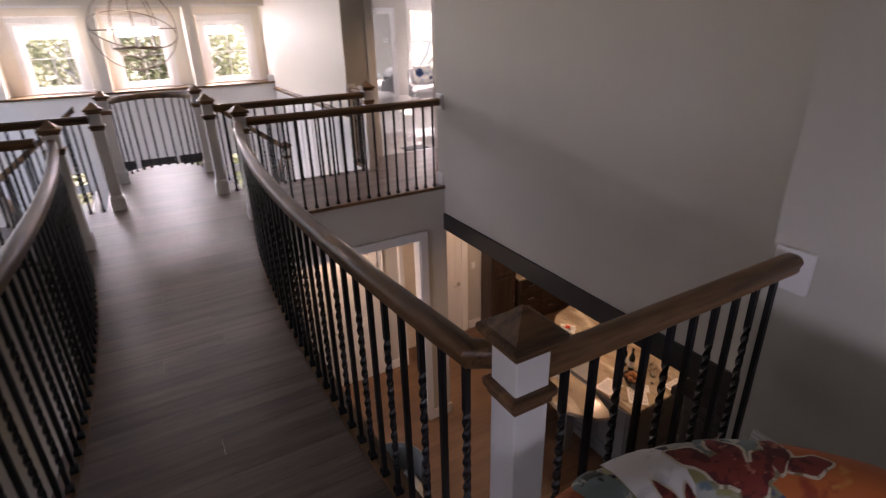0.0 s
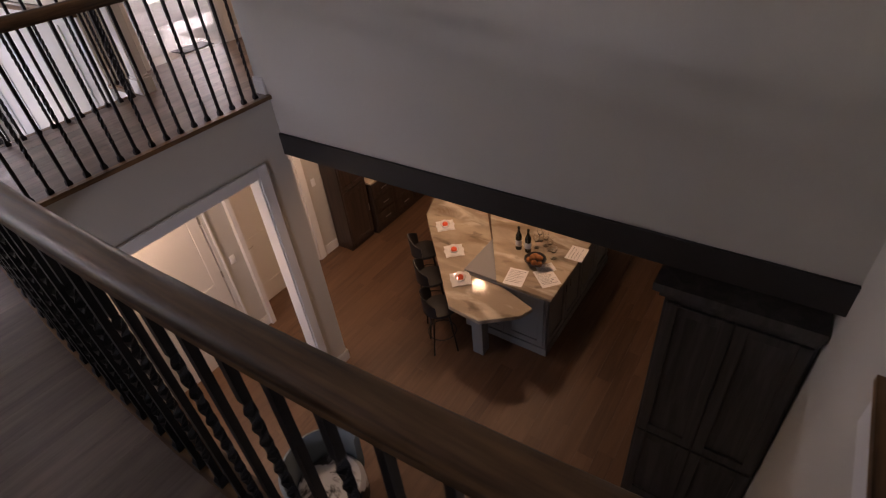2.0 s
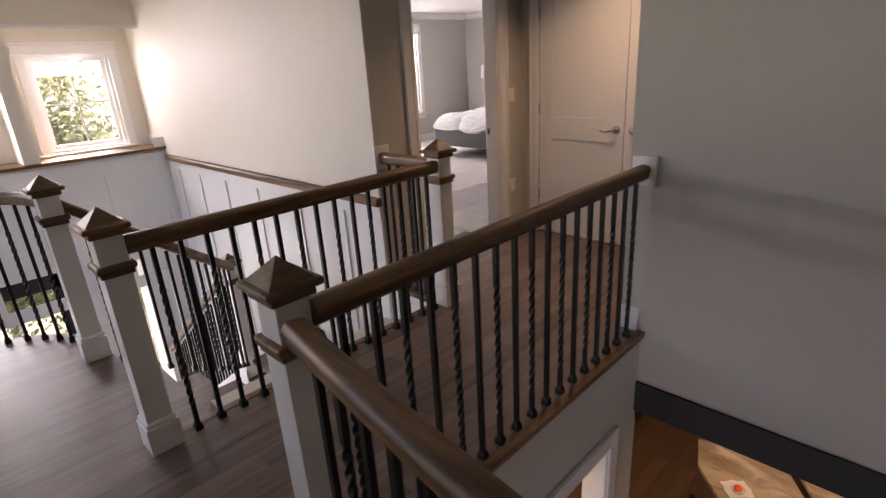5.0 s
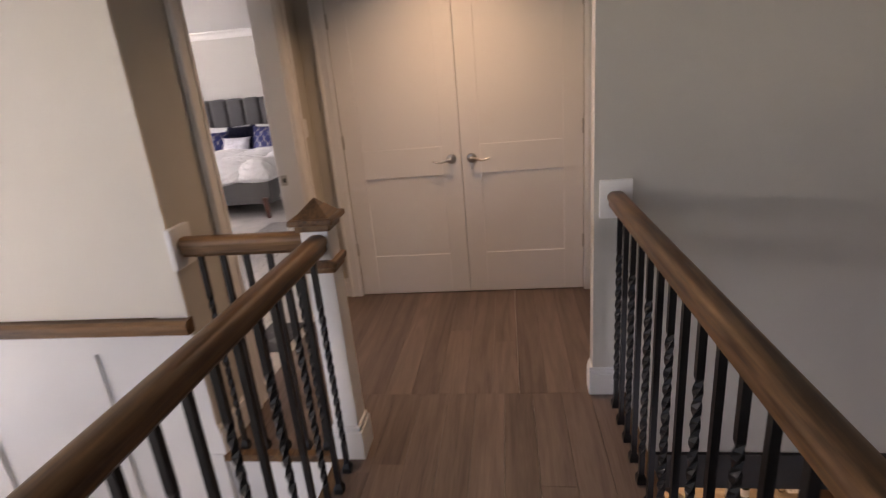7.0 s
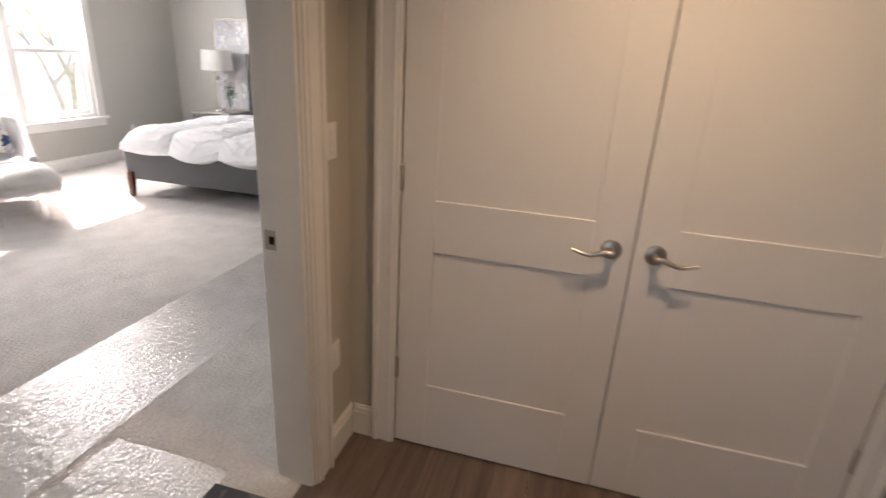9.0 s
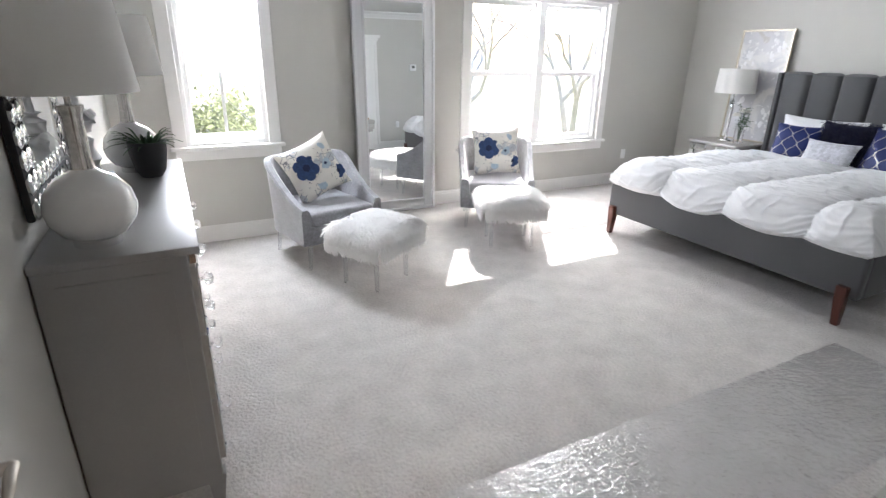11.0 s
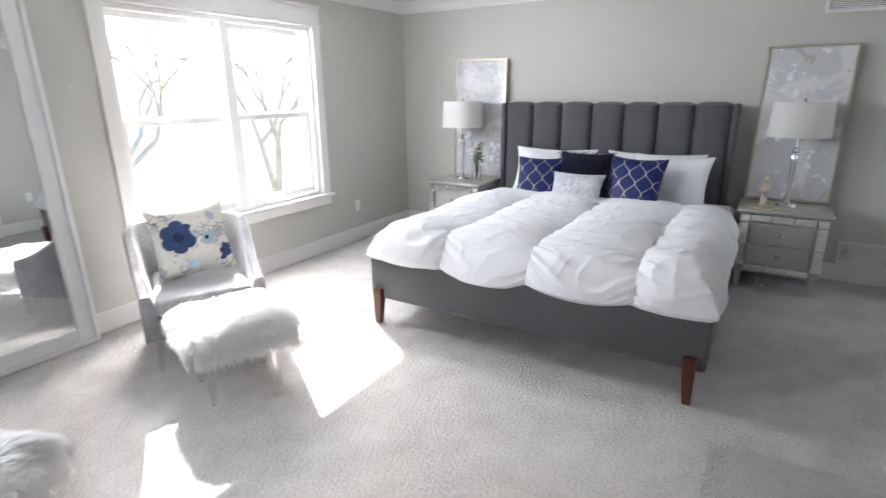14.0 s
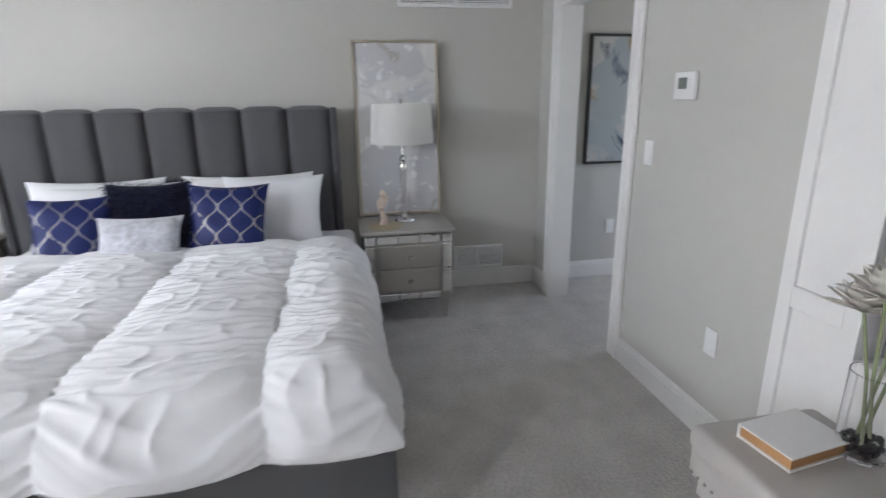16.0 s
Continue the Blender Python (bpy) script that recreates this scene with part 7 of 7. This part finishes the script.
hu = thing("pantry_hutch", "tall charcoal wood hutch with panelled doors and a crown", "cabinet", (3.90, 1.21, LOW + 0.012))
part("body", box(bmesh.new(), 0.03, 0.75, 0.0, 0.84, 0.0, 2.42, 0.004, 1), HUTCH_WOOD, hu, smooth=False)
part("crown", boxes((-0.01, 0.78, 0.0, 0.87, 2.42, 2.48), (-0.05, 0.80, 0.0, 0.91, 2.48, 2.54)), HUTCH_WOOD, hu, smooth=False)
for y0, y1 in ((0.02, 0.415), (0.425, 0.82)):
    for z0, z1 in ((0.12, 1.0), (1.04, 2.36)):
        f = bmesh.new()
        t = 0.07
        for r in ((y0, y0 + t, z0, z1), (y1 - t, y1, z0, z1), (y0 + t, y1 - t, z0, z0 + t), (y0 + t, y1 - t, z1 - t, z1)):
            box(f, 0.008, 0.03, r[0], r[1], r[2], r[3], 0.003, 1)
        part("door", f, HUTCH_WOOD, hu, smooth=False)

# cased opening under the hall, doors beyond it
bm = bmesh.new()
for b in ((3.47, 3.565, 5.285, 5.31, LOW, -0.505), (0.80, 3.47, 5.285, 5.31, -0.60, -0.505), (3.455, 3.47, 5.30, 5.45, LOW, -0.60), (0.9, 3.47, 5.30, 5.45, -0.615, -0.60)):
    box(bm, *b, 0.003, 1)
setting("casing_lower_opening", bm, TRIM, "white casing of the opening under the hall", "door casing")
setting("baseboard_lower", boxes((3.565, 3.846, 5.29, 5.31, LOW, LOW + 0.16), (3.83, 3.846, 5.29, 5.456, LOW, LOW + 0.16), (3.47, 3.80, 6.62, 6.64, LOW, LOW + 0.16), (5.2, 5.44, 6.98, 7.0, LOW, LOW + 0.16)), TRIM, "white baseboard downstairs", "baseboard")
setting("wall_lower_back", boxes((1.9, 3.80, 6.64, 6.99, LOW, -0.3)), WALL, "greige wall of the lower hall", "wall")
flat_door("door_4", "closed white door in the lower hall", 0.80, Matrix.Translation((2.62, 6.612, LOW + 0.015)), hinge_left=False, height=2.20)
c = casing("casing_lower_door", 2.61, 3.43, 0, 2.22, 0.08)
c.matrix_basis = Matrix.Translation((0, 6.64, LOW))
setting("casing_lower_pillar", boxes((3.76, 3.82, 6.58, 6.645, LOW, -0.62), (3.80, 3.83, 6.60, 6.99, LOW, -0.62)), TRIM, "white casing of an inner opening", "door casing")
flat_door("door_5", "white door in the lower passage", 0.62, Matrix.Translation((3.90, 6.985, LOW + 0.015)), hinge_left=False, height=2.20)
flat_door("door_6", "white kitchen door with a lever handle", 0.46, Matrix.Translation((4.60, 6.985, LOW + 0.015)), height=2.20)
setting("casing_kitchen_door", boxes((5.06, 5.17, 6.965, 7.0, LOW, -0.95), (4.53, 4.60, 6.965, 7.0, LOW, -0.95), (4.53, 5.17, 6.963, 7.0, -1.06, -0.95)), TRIM, "white casing of the kitchen door", "door casing")
wall_plate("light_switch", "white light switch in the lower hall", (3.62, 6.639, -2.10), 0)
wall_plate("light_switch", "white light switch beside the kitchen door", (5.30, 6.999, -2.06), 0)

# low chair in the great room
lc = thing("accent_chair", "low round accent chair with a black and white patterned seat", "chair", (2.45, 4.15, LOW + 0.012))
part("seat", lathe(bmesh.new(), [(0.0, 0.14), (0.28, 0.14), (0.31, 0.18), (0.31, 0.38), (0.27, 0.43), (0.0, 0.44)], 28), canvas("black_white", (0.60, 0.62, 0.64), (((0.03, 0.03, 0.035), 0.50, 4.0), ((0.15, 0.2, 0.28), 0.62, 6.0))), lc)
bk2 = bmesh.new()
rows = []
for i in range(21):
    a = math.radians(-10 + 200 * i / 20)
    rows.append([bk2.verts.new((r * math.cos(a), r * math.sin(a), z)) for r, z in ((0.31, 0.14), (0.36, 0.30), (0.38, 0.70), (0.35, 0.72), (0.32, 0.68), (0.30, 0.40))])
for a, b in zip(rows, rows[1:]):
    for k in range(6):
        bk2.faces.new((a[k], a[(k + 1) % 6], b[(k + 1) % 6], b[k]))
bk2.faces.new(rows[0])
bk2.faces.new(rows[-1][::-1])
part("backrest", bk2, surface("slate_cloth", (0.16, 0.20, 0.22), 0.85, var=0.1, fine=200, bump=0.2), lc)
for k in range(4):
    a = math.pi / 4 + k * math.pi / 2
    part("leg", tube(bmesh.new(), [(0.2 * math.cos(a), 0.2 * math.sin(a), 0.15), (0.23 * math.cos(a), 0.23 * math.sin(a), 0)], [0.02, 0.012], 8), DARK_CAB, lc)

# ---- loft armchair in bold floral cloth ----
BOLD = canvas("bold_floral", (0.40, 0.42, 0.40), (((0.13, 0.20, 0.24), 0.47, 5.0), ((0.30, 0.28, 0.12), 0.53, 4.2), ((0.62, 0.60, 0.56), 0.56, 6.0), ((0.035, 0.06, 0.15), 0.60, 5.0), ((0.36, 0.36, 0.22), 0.57, 11.0), ((0.016, 0.016, 0.022), 0.60, 8.0)), 0.03, (1, 1, 1.6))
PRINT_WHITE = canvas("print_white", (0.74, 0.73, 0.73), (((0.60, 0.60, 0.62), 0.58, 9.0),))
PRINT_ORANGE = canvas("print_orange", (0.50, 0.13, 0.030), (((0.30, 0.05, 0.02), 0.52, 9.0), ((0.58, 0.24, 0.06), 0.58, 14.0)), 0.08)
PRINT_RED = canvas("print_red", (0.20, 0.030, 0.022), (((0.09, 0.012, 0.012), 0.50, 22.0), ((0.42, 0.16, 0.10), 0.62, 26.0)), 0.04)
PRINT_LINE = canvas("print_line", (0.62, 0.58, 0.46), (((0.22, 0.20, 0.12), 0.52, 30.0),))
PRINT_DARK = canvas("print_dark", (0.020, 0.018, 0.025), (((0.06, 0.06, 0.07), 0.6, 9.0),))
PRINT_TEAL = canvas("print_teal", (0.16, 0.22, 0.22), (((0.50, 0.50, 0.44), 0.55, 18.0), ((0.03, 0.035, 0.03), 0.58, 16.0)), 0.04)
fc = thing("floral_armchair", "round-backed armchair in bold red, orange and teal floral cloth", "armchair", (1.739, 0.205, 0.0))
ROLL_R, ROLL_T, ROLL_Z, ROLL_E = 0.577, 0.106, 0.632, 1.069
arcp = [math.radians(-8 + 196 * i / 48) for i in range(49)]


def on_roll(a, q, off=0.0):
    r = ROLL_R + (ROLL_T + off) * math.cos(q)
    return Vector((r * math.cos(a), r * ROLL_E * math.sin(a), ROLL_Z + (ROLL_T + off) * math.sin(q)))


def printed(name, a0, q0, shape, material, off):
    """A motif of the cloth's print, laid on the rolled back; shape gives (along, across) metres for an angle."""
    bm = bmesh.new()
    rings = [[bm.verts.new(on_roll(math.radians(a0), math.radians(q0), off))]]
    for ring in range(1, 6):
        row = []
        for i in range(28):
            du, dv = shape(2 * math.pi * i / 28)
            row.append(bm.verts.new(on_roll(math.radians(a0) + du * ring / 5 / ROLL_R, math.radians(q0) + dv * ring / 5 / ROLL_T, off)))
        rings.append(row)
    for i in range(28):
        bm.faces.new((rings[0][0], rings[1][i], rings[1][(i + 1) % 28]))
    for r0, r1 in zip(rings[1:], rings[2:]):
        for i in range(28):
            bm.faces.new((r0[i], r1[i], r1[(i + 1) % 28], r0[(i + 1) % 28]))
    part(name, bm, material, fc)


def blob(w, h, seed, rough=0.2):
    return lambda t: ((w * math.cos(t)) * (1 + rough * noise.noise((math.cos(t) * 1.6, math.sin(t) * 1.6, seed))), h * math.sin(t) * (1 + rough * noise.noise((math.cos(t) * 1.6, math.sin(t) * 1.6, seed + 5))))


def leaf_shape(length, width, turn):
    c, s = math.cos(radians(turn)), math.sin(radians(turn))

    def f(t):
        u = length * math.cos(t)
        v = width * math.sin(t) * (0.35 + 0.65 * abs(math.sin(t))) * (1 + 0.18 * math.sin(5 * t))
        return (u * c - v * s, u * s + v * c)
    return f


bm = bmesh.new()
rows = [[bm.verts.new(on_roll(a, 2 * math.pi * k / 20, 0.004 * math.sin(a * 9) * math.sin(a * 4))) for k in range(20)] for a in arcp]
for a, b in zip(rows, rows[1:]):
    for k in range(20):
        bm.faces.new((a[k], a[(k + 1) % 20], b[(k + 1) % 20], b[k]))
bm.faces.new(rows[0])
bm.faces.new(rows[-1][::-1])
part("back_roll", bm, BOLD, fc)
printed("printed_patch", 84, 100, blob(0.085, 0.150, 1.0, 0.25), PRINT_WHITE, 0.006)
printed("printed_patch", 108, 120, blob(0.060, 0.105, 9.0, 0.4), PRINT_DARK, 0.0055)
printed("printed_patch", 106, 60, blob(0.080, 0.050, 13.0, 0.3), PRINT_ORANGE, 0.0065)
printed("printed_patch", 98, 92, leaf_shape(0.125, 0.05, 70), PRINT_TEAL, 0.0075)
printed("printed_blossom", 42, 95, blob(0.135, 0.125, 2.0, 0.25), PRINT_ORANGE, 0.0065)
printed("printed_patch", 20, 85, leaf_shape(0.14, 0.085, 62), PRINT_TEAL, 0.0075)
printed("printed_patch", 60, 62, leaf_shape(0.10, 0.05, 20), PRINT_TEAL, 0.0070)
for a0, q0, ln, wd, tn in ((72, 92, 0.058, 0.028, 150), (63, 88, 0.055, 0.032, 110), (66, 112, 0.062, 0.034, 165), (57, 108, 0.050, 0.024, 60), (52, 84, 0.058, 0.026, 78), (46, 98, 0.056, 0.022, 20), (60, 124, 0.060, 0.028, 40), (84, 128, 0.050, 0.016, 110), (79, 140, 0.045, 0.016, 75)):
    printed("printed_leaf", a0, q0, leaf_shape(ln * 1.13, wd * 1.30, tn), PRINT_LINE, 0.0085)
    printed("printed_leaf", a0, q0, leaf_shape(ln, wd, tn), PRINT_RED, 0.0100)
bm = bmesh.new()
rows = []
for a in arcp:
    rows.append([bm.verts.new((r * math.cos(a), r * ROLL_E * math.sin(a), z)) for r, z in ((0.64, 0.10), (0.66, 0.58), (0.53, 0.58), (0.52, 0.10))])
for a, b in zip(rows, rows[1:]):
    for k in range(4):
        bm.faces.new((a[k], a[(k + 1) % 4], b[(k + 1) % 4], b[k]))
bm.faces.new(rows[0])
bm.faces.new(rows[-1][::-1])
part("back", bm, BOLD, fc)
part("seat", box(bmesh.new(), -0.47, 0.47, -0.40, 0.43, 0.12, 0.42, 0.05, 4), BOLD, fc)
for sx in (-0.38, 0.38):
    for sy in (-0.30, 0.32):
        part("leg", tube(bmesh.new(), [(sx, sy, 0.13), (sx * 1.05, sy * 1.05, 0.0)], [0.025, 0.016], 10), WALNUT, fc)

# ---- stairs ----
def flight(name, sign):
    """Upper flight, landing and lower flight of one of the two mirrored stairs."""
    st = thing("staircase", "oak tread staircase with white risers turning at a landing", "stairs", group="entry stairs")

    def mx(x):
        return CX + sign * (x - CX)
    for i in range(5):
        x0, z = 1.66 + 0.235 * i, -0.18 * (i + 1)
        a, b = sorted((mx(x0 - 0.02), mx(x0 + 0.235)))
        part("tread", box(bmesh.new(), a, b, 6.68, 7.62, z - 0.035, z, 0.006, 2), FLOOR, st, smooth=False)
        a, b = sorted((mx(x0), mx(x0 + 0.012)))
        part("riser", box(bmesh.new(), a, b, 6.68, 7.62, z, z + 0.145), TRIM, st, smooth=False)
    a, b = sorted((mx(2.80), mx(3.385)))
    part("landing", box(bmesh.new(), a, b, 6.64, 8.42, -0.94, -0.90, 0.006, 2), FLOOR, st, smooth=False)
    a, b = sorted((mx(2.74), mx(3.385)))
    for i in range(10):
        y0, z = 8.42 + 0.255 * i, -0.90 - 0.18 * (i + 1)
        part("tread", box(bmesh.new(), a, b, y0 - 0.02, y0 + 0.255, z - 0.035, z, 0.006, 2), FLOOR, st, smooth=False)
        part("riser", box(bmesh.new(), a, b, y0, y0 + 0.012, z, z + 0.145), TRIM, st, smooth=False)
    w0, w1 = sorted((mx(3.37), mx(3.385)))
    i0, i1 = sorted((mx(2.735), mx(2.755)))
    for a0, a1, up, down_, nm in ((w0, w1, 0.25, -0.05, "skirt_board"), (i0, i1, -0.02, -0.34, "stringer")):
        bd_ = bmesh.new()
        sl = [(8.42, -0.90), (8.42 + 2.55, -0.90 - 1.80)]
        vs = [[bd_.verts.new((xx, yy, zz + dz)) for yy, zz, dz in ((*sl[0], up), (*sl[1], up), (*sl[1], down_), (*sl[0], down_))] for xx in (a0, a1)]
        for k in range(4):
            bd_.faces.new((vs[0][k], vs[0][(k + 1) % 4], vs[1][(k + 1) % 4], vs[1][k]))
        bd_.faces.new(vs[0])
        bd_.faces.new(vs[1][::-1])
        part(nm, bd_, TRIM, st, smooth=False)
    part("skirt_board", box(bmesh.new(), w0, w1, 6.66, 8.42, -0.90, -0.74), TRIM, st, smooth=False)
    newel(mx(2.80), 8.46, -0.98)
    up = [(mx(1.66 + 1.12 * i / 8), 7.66 + 0.74 * (i / 8) ** 2, -0.02 - 0.90 * i / 8) for i in range(9)]
    down = [(mx(2.80), 8.52 + 2.3 * i / 10, -0.98 - 1.63 * i / 10) for i in range(11)]
    railing(up, RAIL_X, "sloping oak stair rail on black iron balusters", drop=-0.02)
    railing(down, RAIL_Y, "sloping oak stair rail on black iron balusters", drop=-0.06)


flight("stairs", 1)
flight("stairs", -1)

# ---- chandelier ----
BRONZE = surface("pale_bronze", (0.30, 0.24, 0.18), 0.4, 0.7, var=0.1, bump=0.05)
CANDLE_GLOW, n_, l_, b_ = node_mat("bulb_glow")
b_.inputs["Base Color"].default_value = (1, 0.85, 0.6, 1)
b_.inputs["Emission Color"].default_value = (1.0, 0.78, 0.48, 1)
b_.inputs["Emission Strength"].default_value = 6.0
chd = thing("chandelier", "open ring orb chandelier with lit candle bulbs", "chandelier", (1.14, 9.3, 1.74))
for turn, tilt in ((0, 90), (60, 90), (120, 90), (0, 0), (20, 28)):
    m3 = Euler((radians(tilt), 0, radians(turn))).to_matrix()
    part("ring", tube(bmesh.new(), [m3 @ Vector((0.54 * math.cos(2 * math.pi * i / 48), 0.54 * math.sin(2 * math.pi * i / 48), 0)) for i in range(49)], 0.008, 6), BRONZE, chd)
part("chain", tube(bmesh.new(), [(0, 0, -0.5), (0, 0, 1.5)], 0.010, 8), BRONZE, chd)
part("finial", lathe(bmesh.new(), [(0.0, -0.60), (0.03, -0.56), (0.02, -0.52), (0.01, -0.5)], 12), BRONZE, chd)
part("candle_ring", tube(bmesh.new(), [(0.30 * math.cos(2 * math.pi * i / 40), 0.30 * math.sin(2 * math.pi * i / 40), -0.24) for i in range(41)], 0.012, 8), BRONZE, chd)
for k in range(8):
    a = 2 * math.pi * k / 8
    x, y = 0.30 * math.cos(a), 0.30 * math.sin(a)
    part("arm", tube(bmesh.new(), [(0, 0, -0.40), (x * 0.5, y * 0.5, -0.34), (x, y, -0.24)], 0.007, 6), BRONZE, chd)
    part("candle", lathe(bmesh.new(), [(0.016, -0.23), (0.014, -0.06), (0.0, -0.06)], 10, (x, y, 0)), PLASTER, chd)
    part("bulb", lathe(bmesh.new(), [(0.006, -0.06), (0.016, -0.03), (0.010, 0.01), (0.0, 0.03)], 10, (x, y, 0)), CANDLE_GLOW, chd)

# ---- front door and lower windows ----
setting("front_door_frame", boxes((0.2, 0.34, 11.2, 11.4, LOW, -0.45), (1.90, 2.04, 11.2, 11.4, LOW, -0.45), (0.2, 2.04, 11.2, 11.4, -0.62, -0.45), (1.06, 1.18, 11.22, 11.38, LOW, -0.62)), BEAM, "dark front door frame with glass", "door frame")

# ---- outdoors ----
BARK = surface("bark", (0.46, 0.45, 0.43), 0.9, var=0.3, scale=6, fine=30, bump=0.6, depth=0.02)
FOLIAGE = through_lit(surface("foliage", (0.12, 0.14, 0.08), 0.6, var=0.35, scale=2, fine=10, bump=0), (0.22, 0.25, 0.14), 0.55)


def leafy_tree(x, y, z, high, spread, seed, leaves=3800):
    rng = random.Random(seed)
    t = thing("tree", "leafy garden tree in front of the house", "tree", (x, y, z), group="garden trees")
    tr = bmesh.new()
    tube(tr, [(0, 0, 0), (0.05, 0.02, high * 0.4), (0.0, 0.06, high * 0.95)], [0.14, 0.09, 0.02], 10)
    hubs = []
    for k in range(26):
        a, h = k * 2.4, high * (0.18 + 0.78 * k / 26)
        r = spread * (1 - 0.55 * abs(h / high - 0.45)) * rng.uniform(0.55, 1.0)
        e = Vector((r * math.cos(a), r * math.sin(a), h + rng.uniform(0.0, 0.3)))
        tube(tr, [(0, 0, h * 0.85), (e.x * 0.5, e.y * 0.5, h * 0.95), tuple(e)], [0.035, 0.02, 0.006], 6)
        hubs += [e, e * 0.65 + Vector((0, 0, h * 0.3))]
    part("trunk", tr, BARK, t)
    verts, faces = [], []
    for k in range(leaves):
        c = rng.choice(hubs) + Vector((rng.gauss(0, 1), rng.gauss(0, 1), rng.gauss(0, 0.8))) * spread * 0.17
        s = rng.uniform(0.04, 0.09)
        u = Vector((rng.uniform(-1, 1), rng.uniform(-1, 1), rng.uniform(-1, 1))).normalized()
        v = u.cross(Vector((rng.uniform(-1, 1), rng.uniform(-1, 1), rng.uniform(-1, 1)))).normalized()
        i0 = len(verts)
        verts += [tuple(c - u * s), tuple(c + v * s * 0.5), tuple(c + u * s), tuple(c - v * s * 0.5)]
        faces.append((i0, i0 + 1, i0 + 2, i0 + 3))
    me = bpy.data.meshes.new("mesh")
    me.from_pydata(verts, [], faces)
    me.materials.append(FOLIAGE)
    shared("crown", me, t)
    return t


def bare_tree(x, y, z, seed):
    rng = random.Random(seed)
    t = thing("tree", "bare spreading tree outside the bedroom window", "tree", (x, y, z), group="garden trees")
    bm = bmesh.new()

    def grow(p, d, length, r, depth):
        q = p + d * length
        mid = p + d * length * 0.5 + Vector((rng.uniform(-1, 1), rng.uniform(-1, 1), rng.uniform(-1, 1))) * length * 0.08
        tube(bm, [tuple(p), tuple(mid), tuple(q)], [r, r * 0.85, r * 0.7], 7)
        if depth:
            for _ in range(2 if depth > 3 else 3):
                nd = (d + Vector((rng.uniform(-1, 1), rng.uniform(-1, 1), rng.uniform(-0.35, 0.7))) * 0.75).normalized()
                grow(q, nd, length * rng.uniform(0.62, 0.85), r * 0.62, depth - 1)
    grow(Vector((0, 0, 0)), Vector((0.05, 0, 1)), 2.4, 0.17, 6)
    part("trunk", bm, BARK, t)
    return t


bare_tree(14.4, 19.5, -3.6, 4)
bare_tree(12.6, 24.0, -3.6, 9)
leafy_tree(5.3, 17.5, -3.6, 3.9, 1.0, 1, 1500)
leafy_tree(6.2, 20.5, -3.6, 4.0, 1.6, 2)
for k, (x, y, high) in enumerate(((2.7, 15.5, 6.1), (1.7, 16.5, 6.1), (-0.2, 15.8, 6.1), (5.2, 24.0, 3.8), (-2.2, 17.0, 6.1))):
    leafy_tree(x, y, -3.6, high, 1.6, 10 + k, 7500)


# ---- floor boards ----
lay(0, 0, 1.20, 5.31, curved=True)
lay(-1.2, 2.88, -1.2, 1.20)
lay(-0.6, EAST, 5.31, 6.52)
lay(EAST, 5.10, 4.98, 7.10)
# wide, near-black floor pieces past the doorway
lay(3.9, 5.66, 3.3, 4.95, width=0.33, material=surface("dark_floor", (0.05, 0.048, 0.046), 0.4, var=0.2, per_piece=0.2))
lay(3.41, EAST, 6.52, 7.10)
lay(1.9, 8.2, 1.2, 7.0, width=0.165, parent=LOW_PARENT, material=LOW_FLOOR, z=LOW + 0.012)
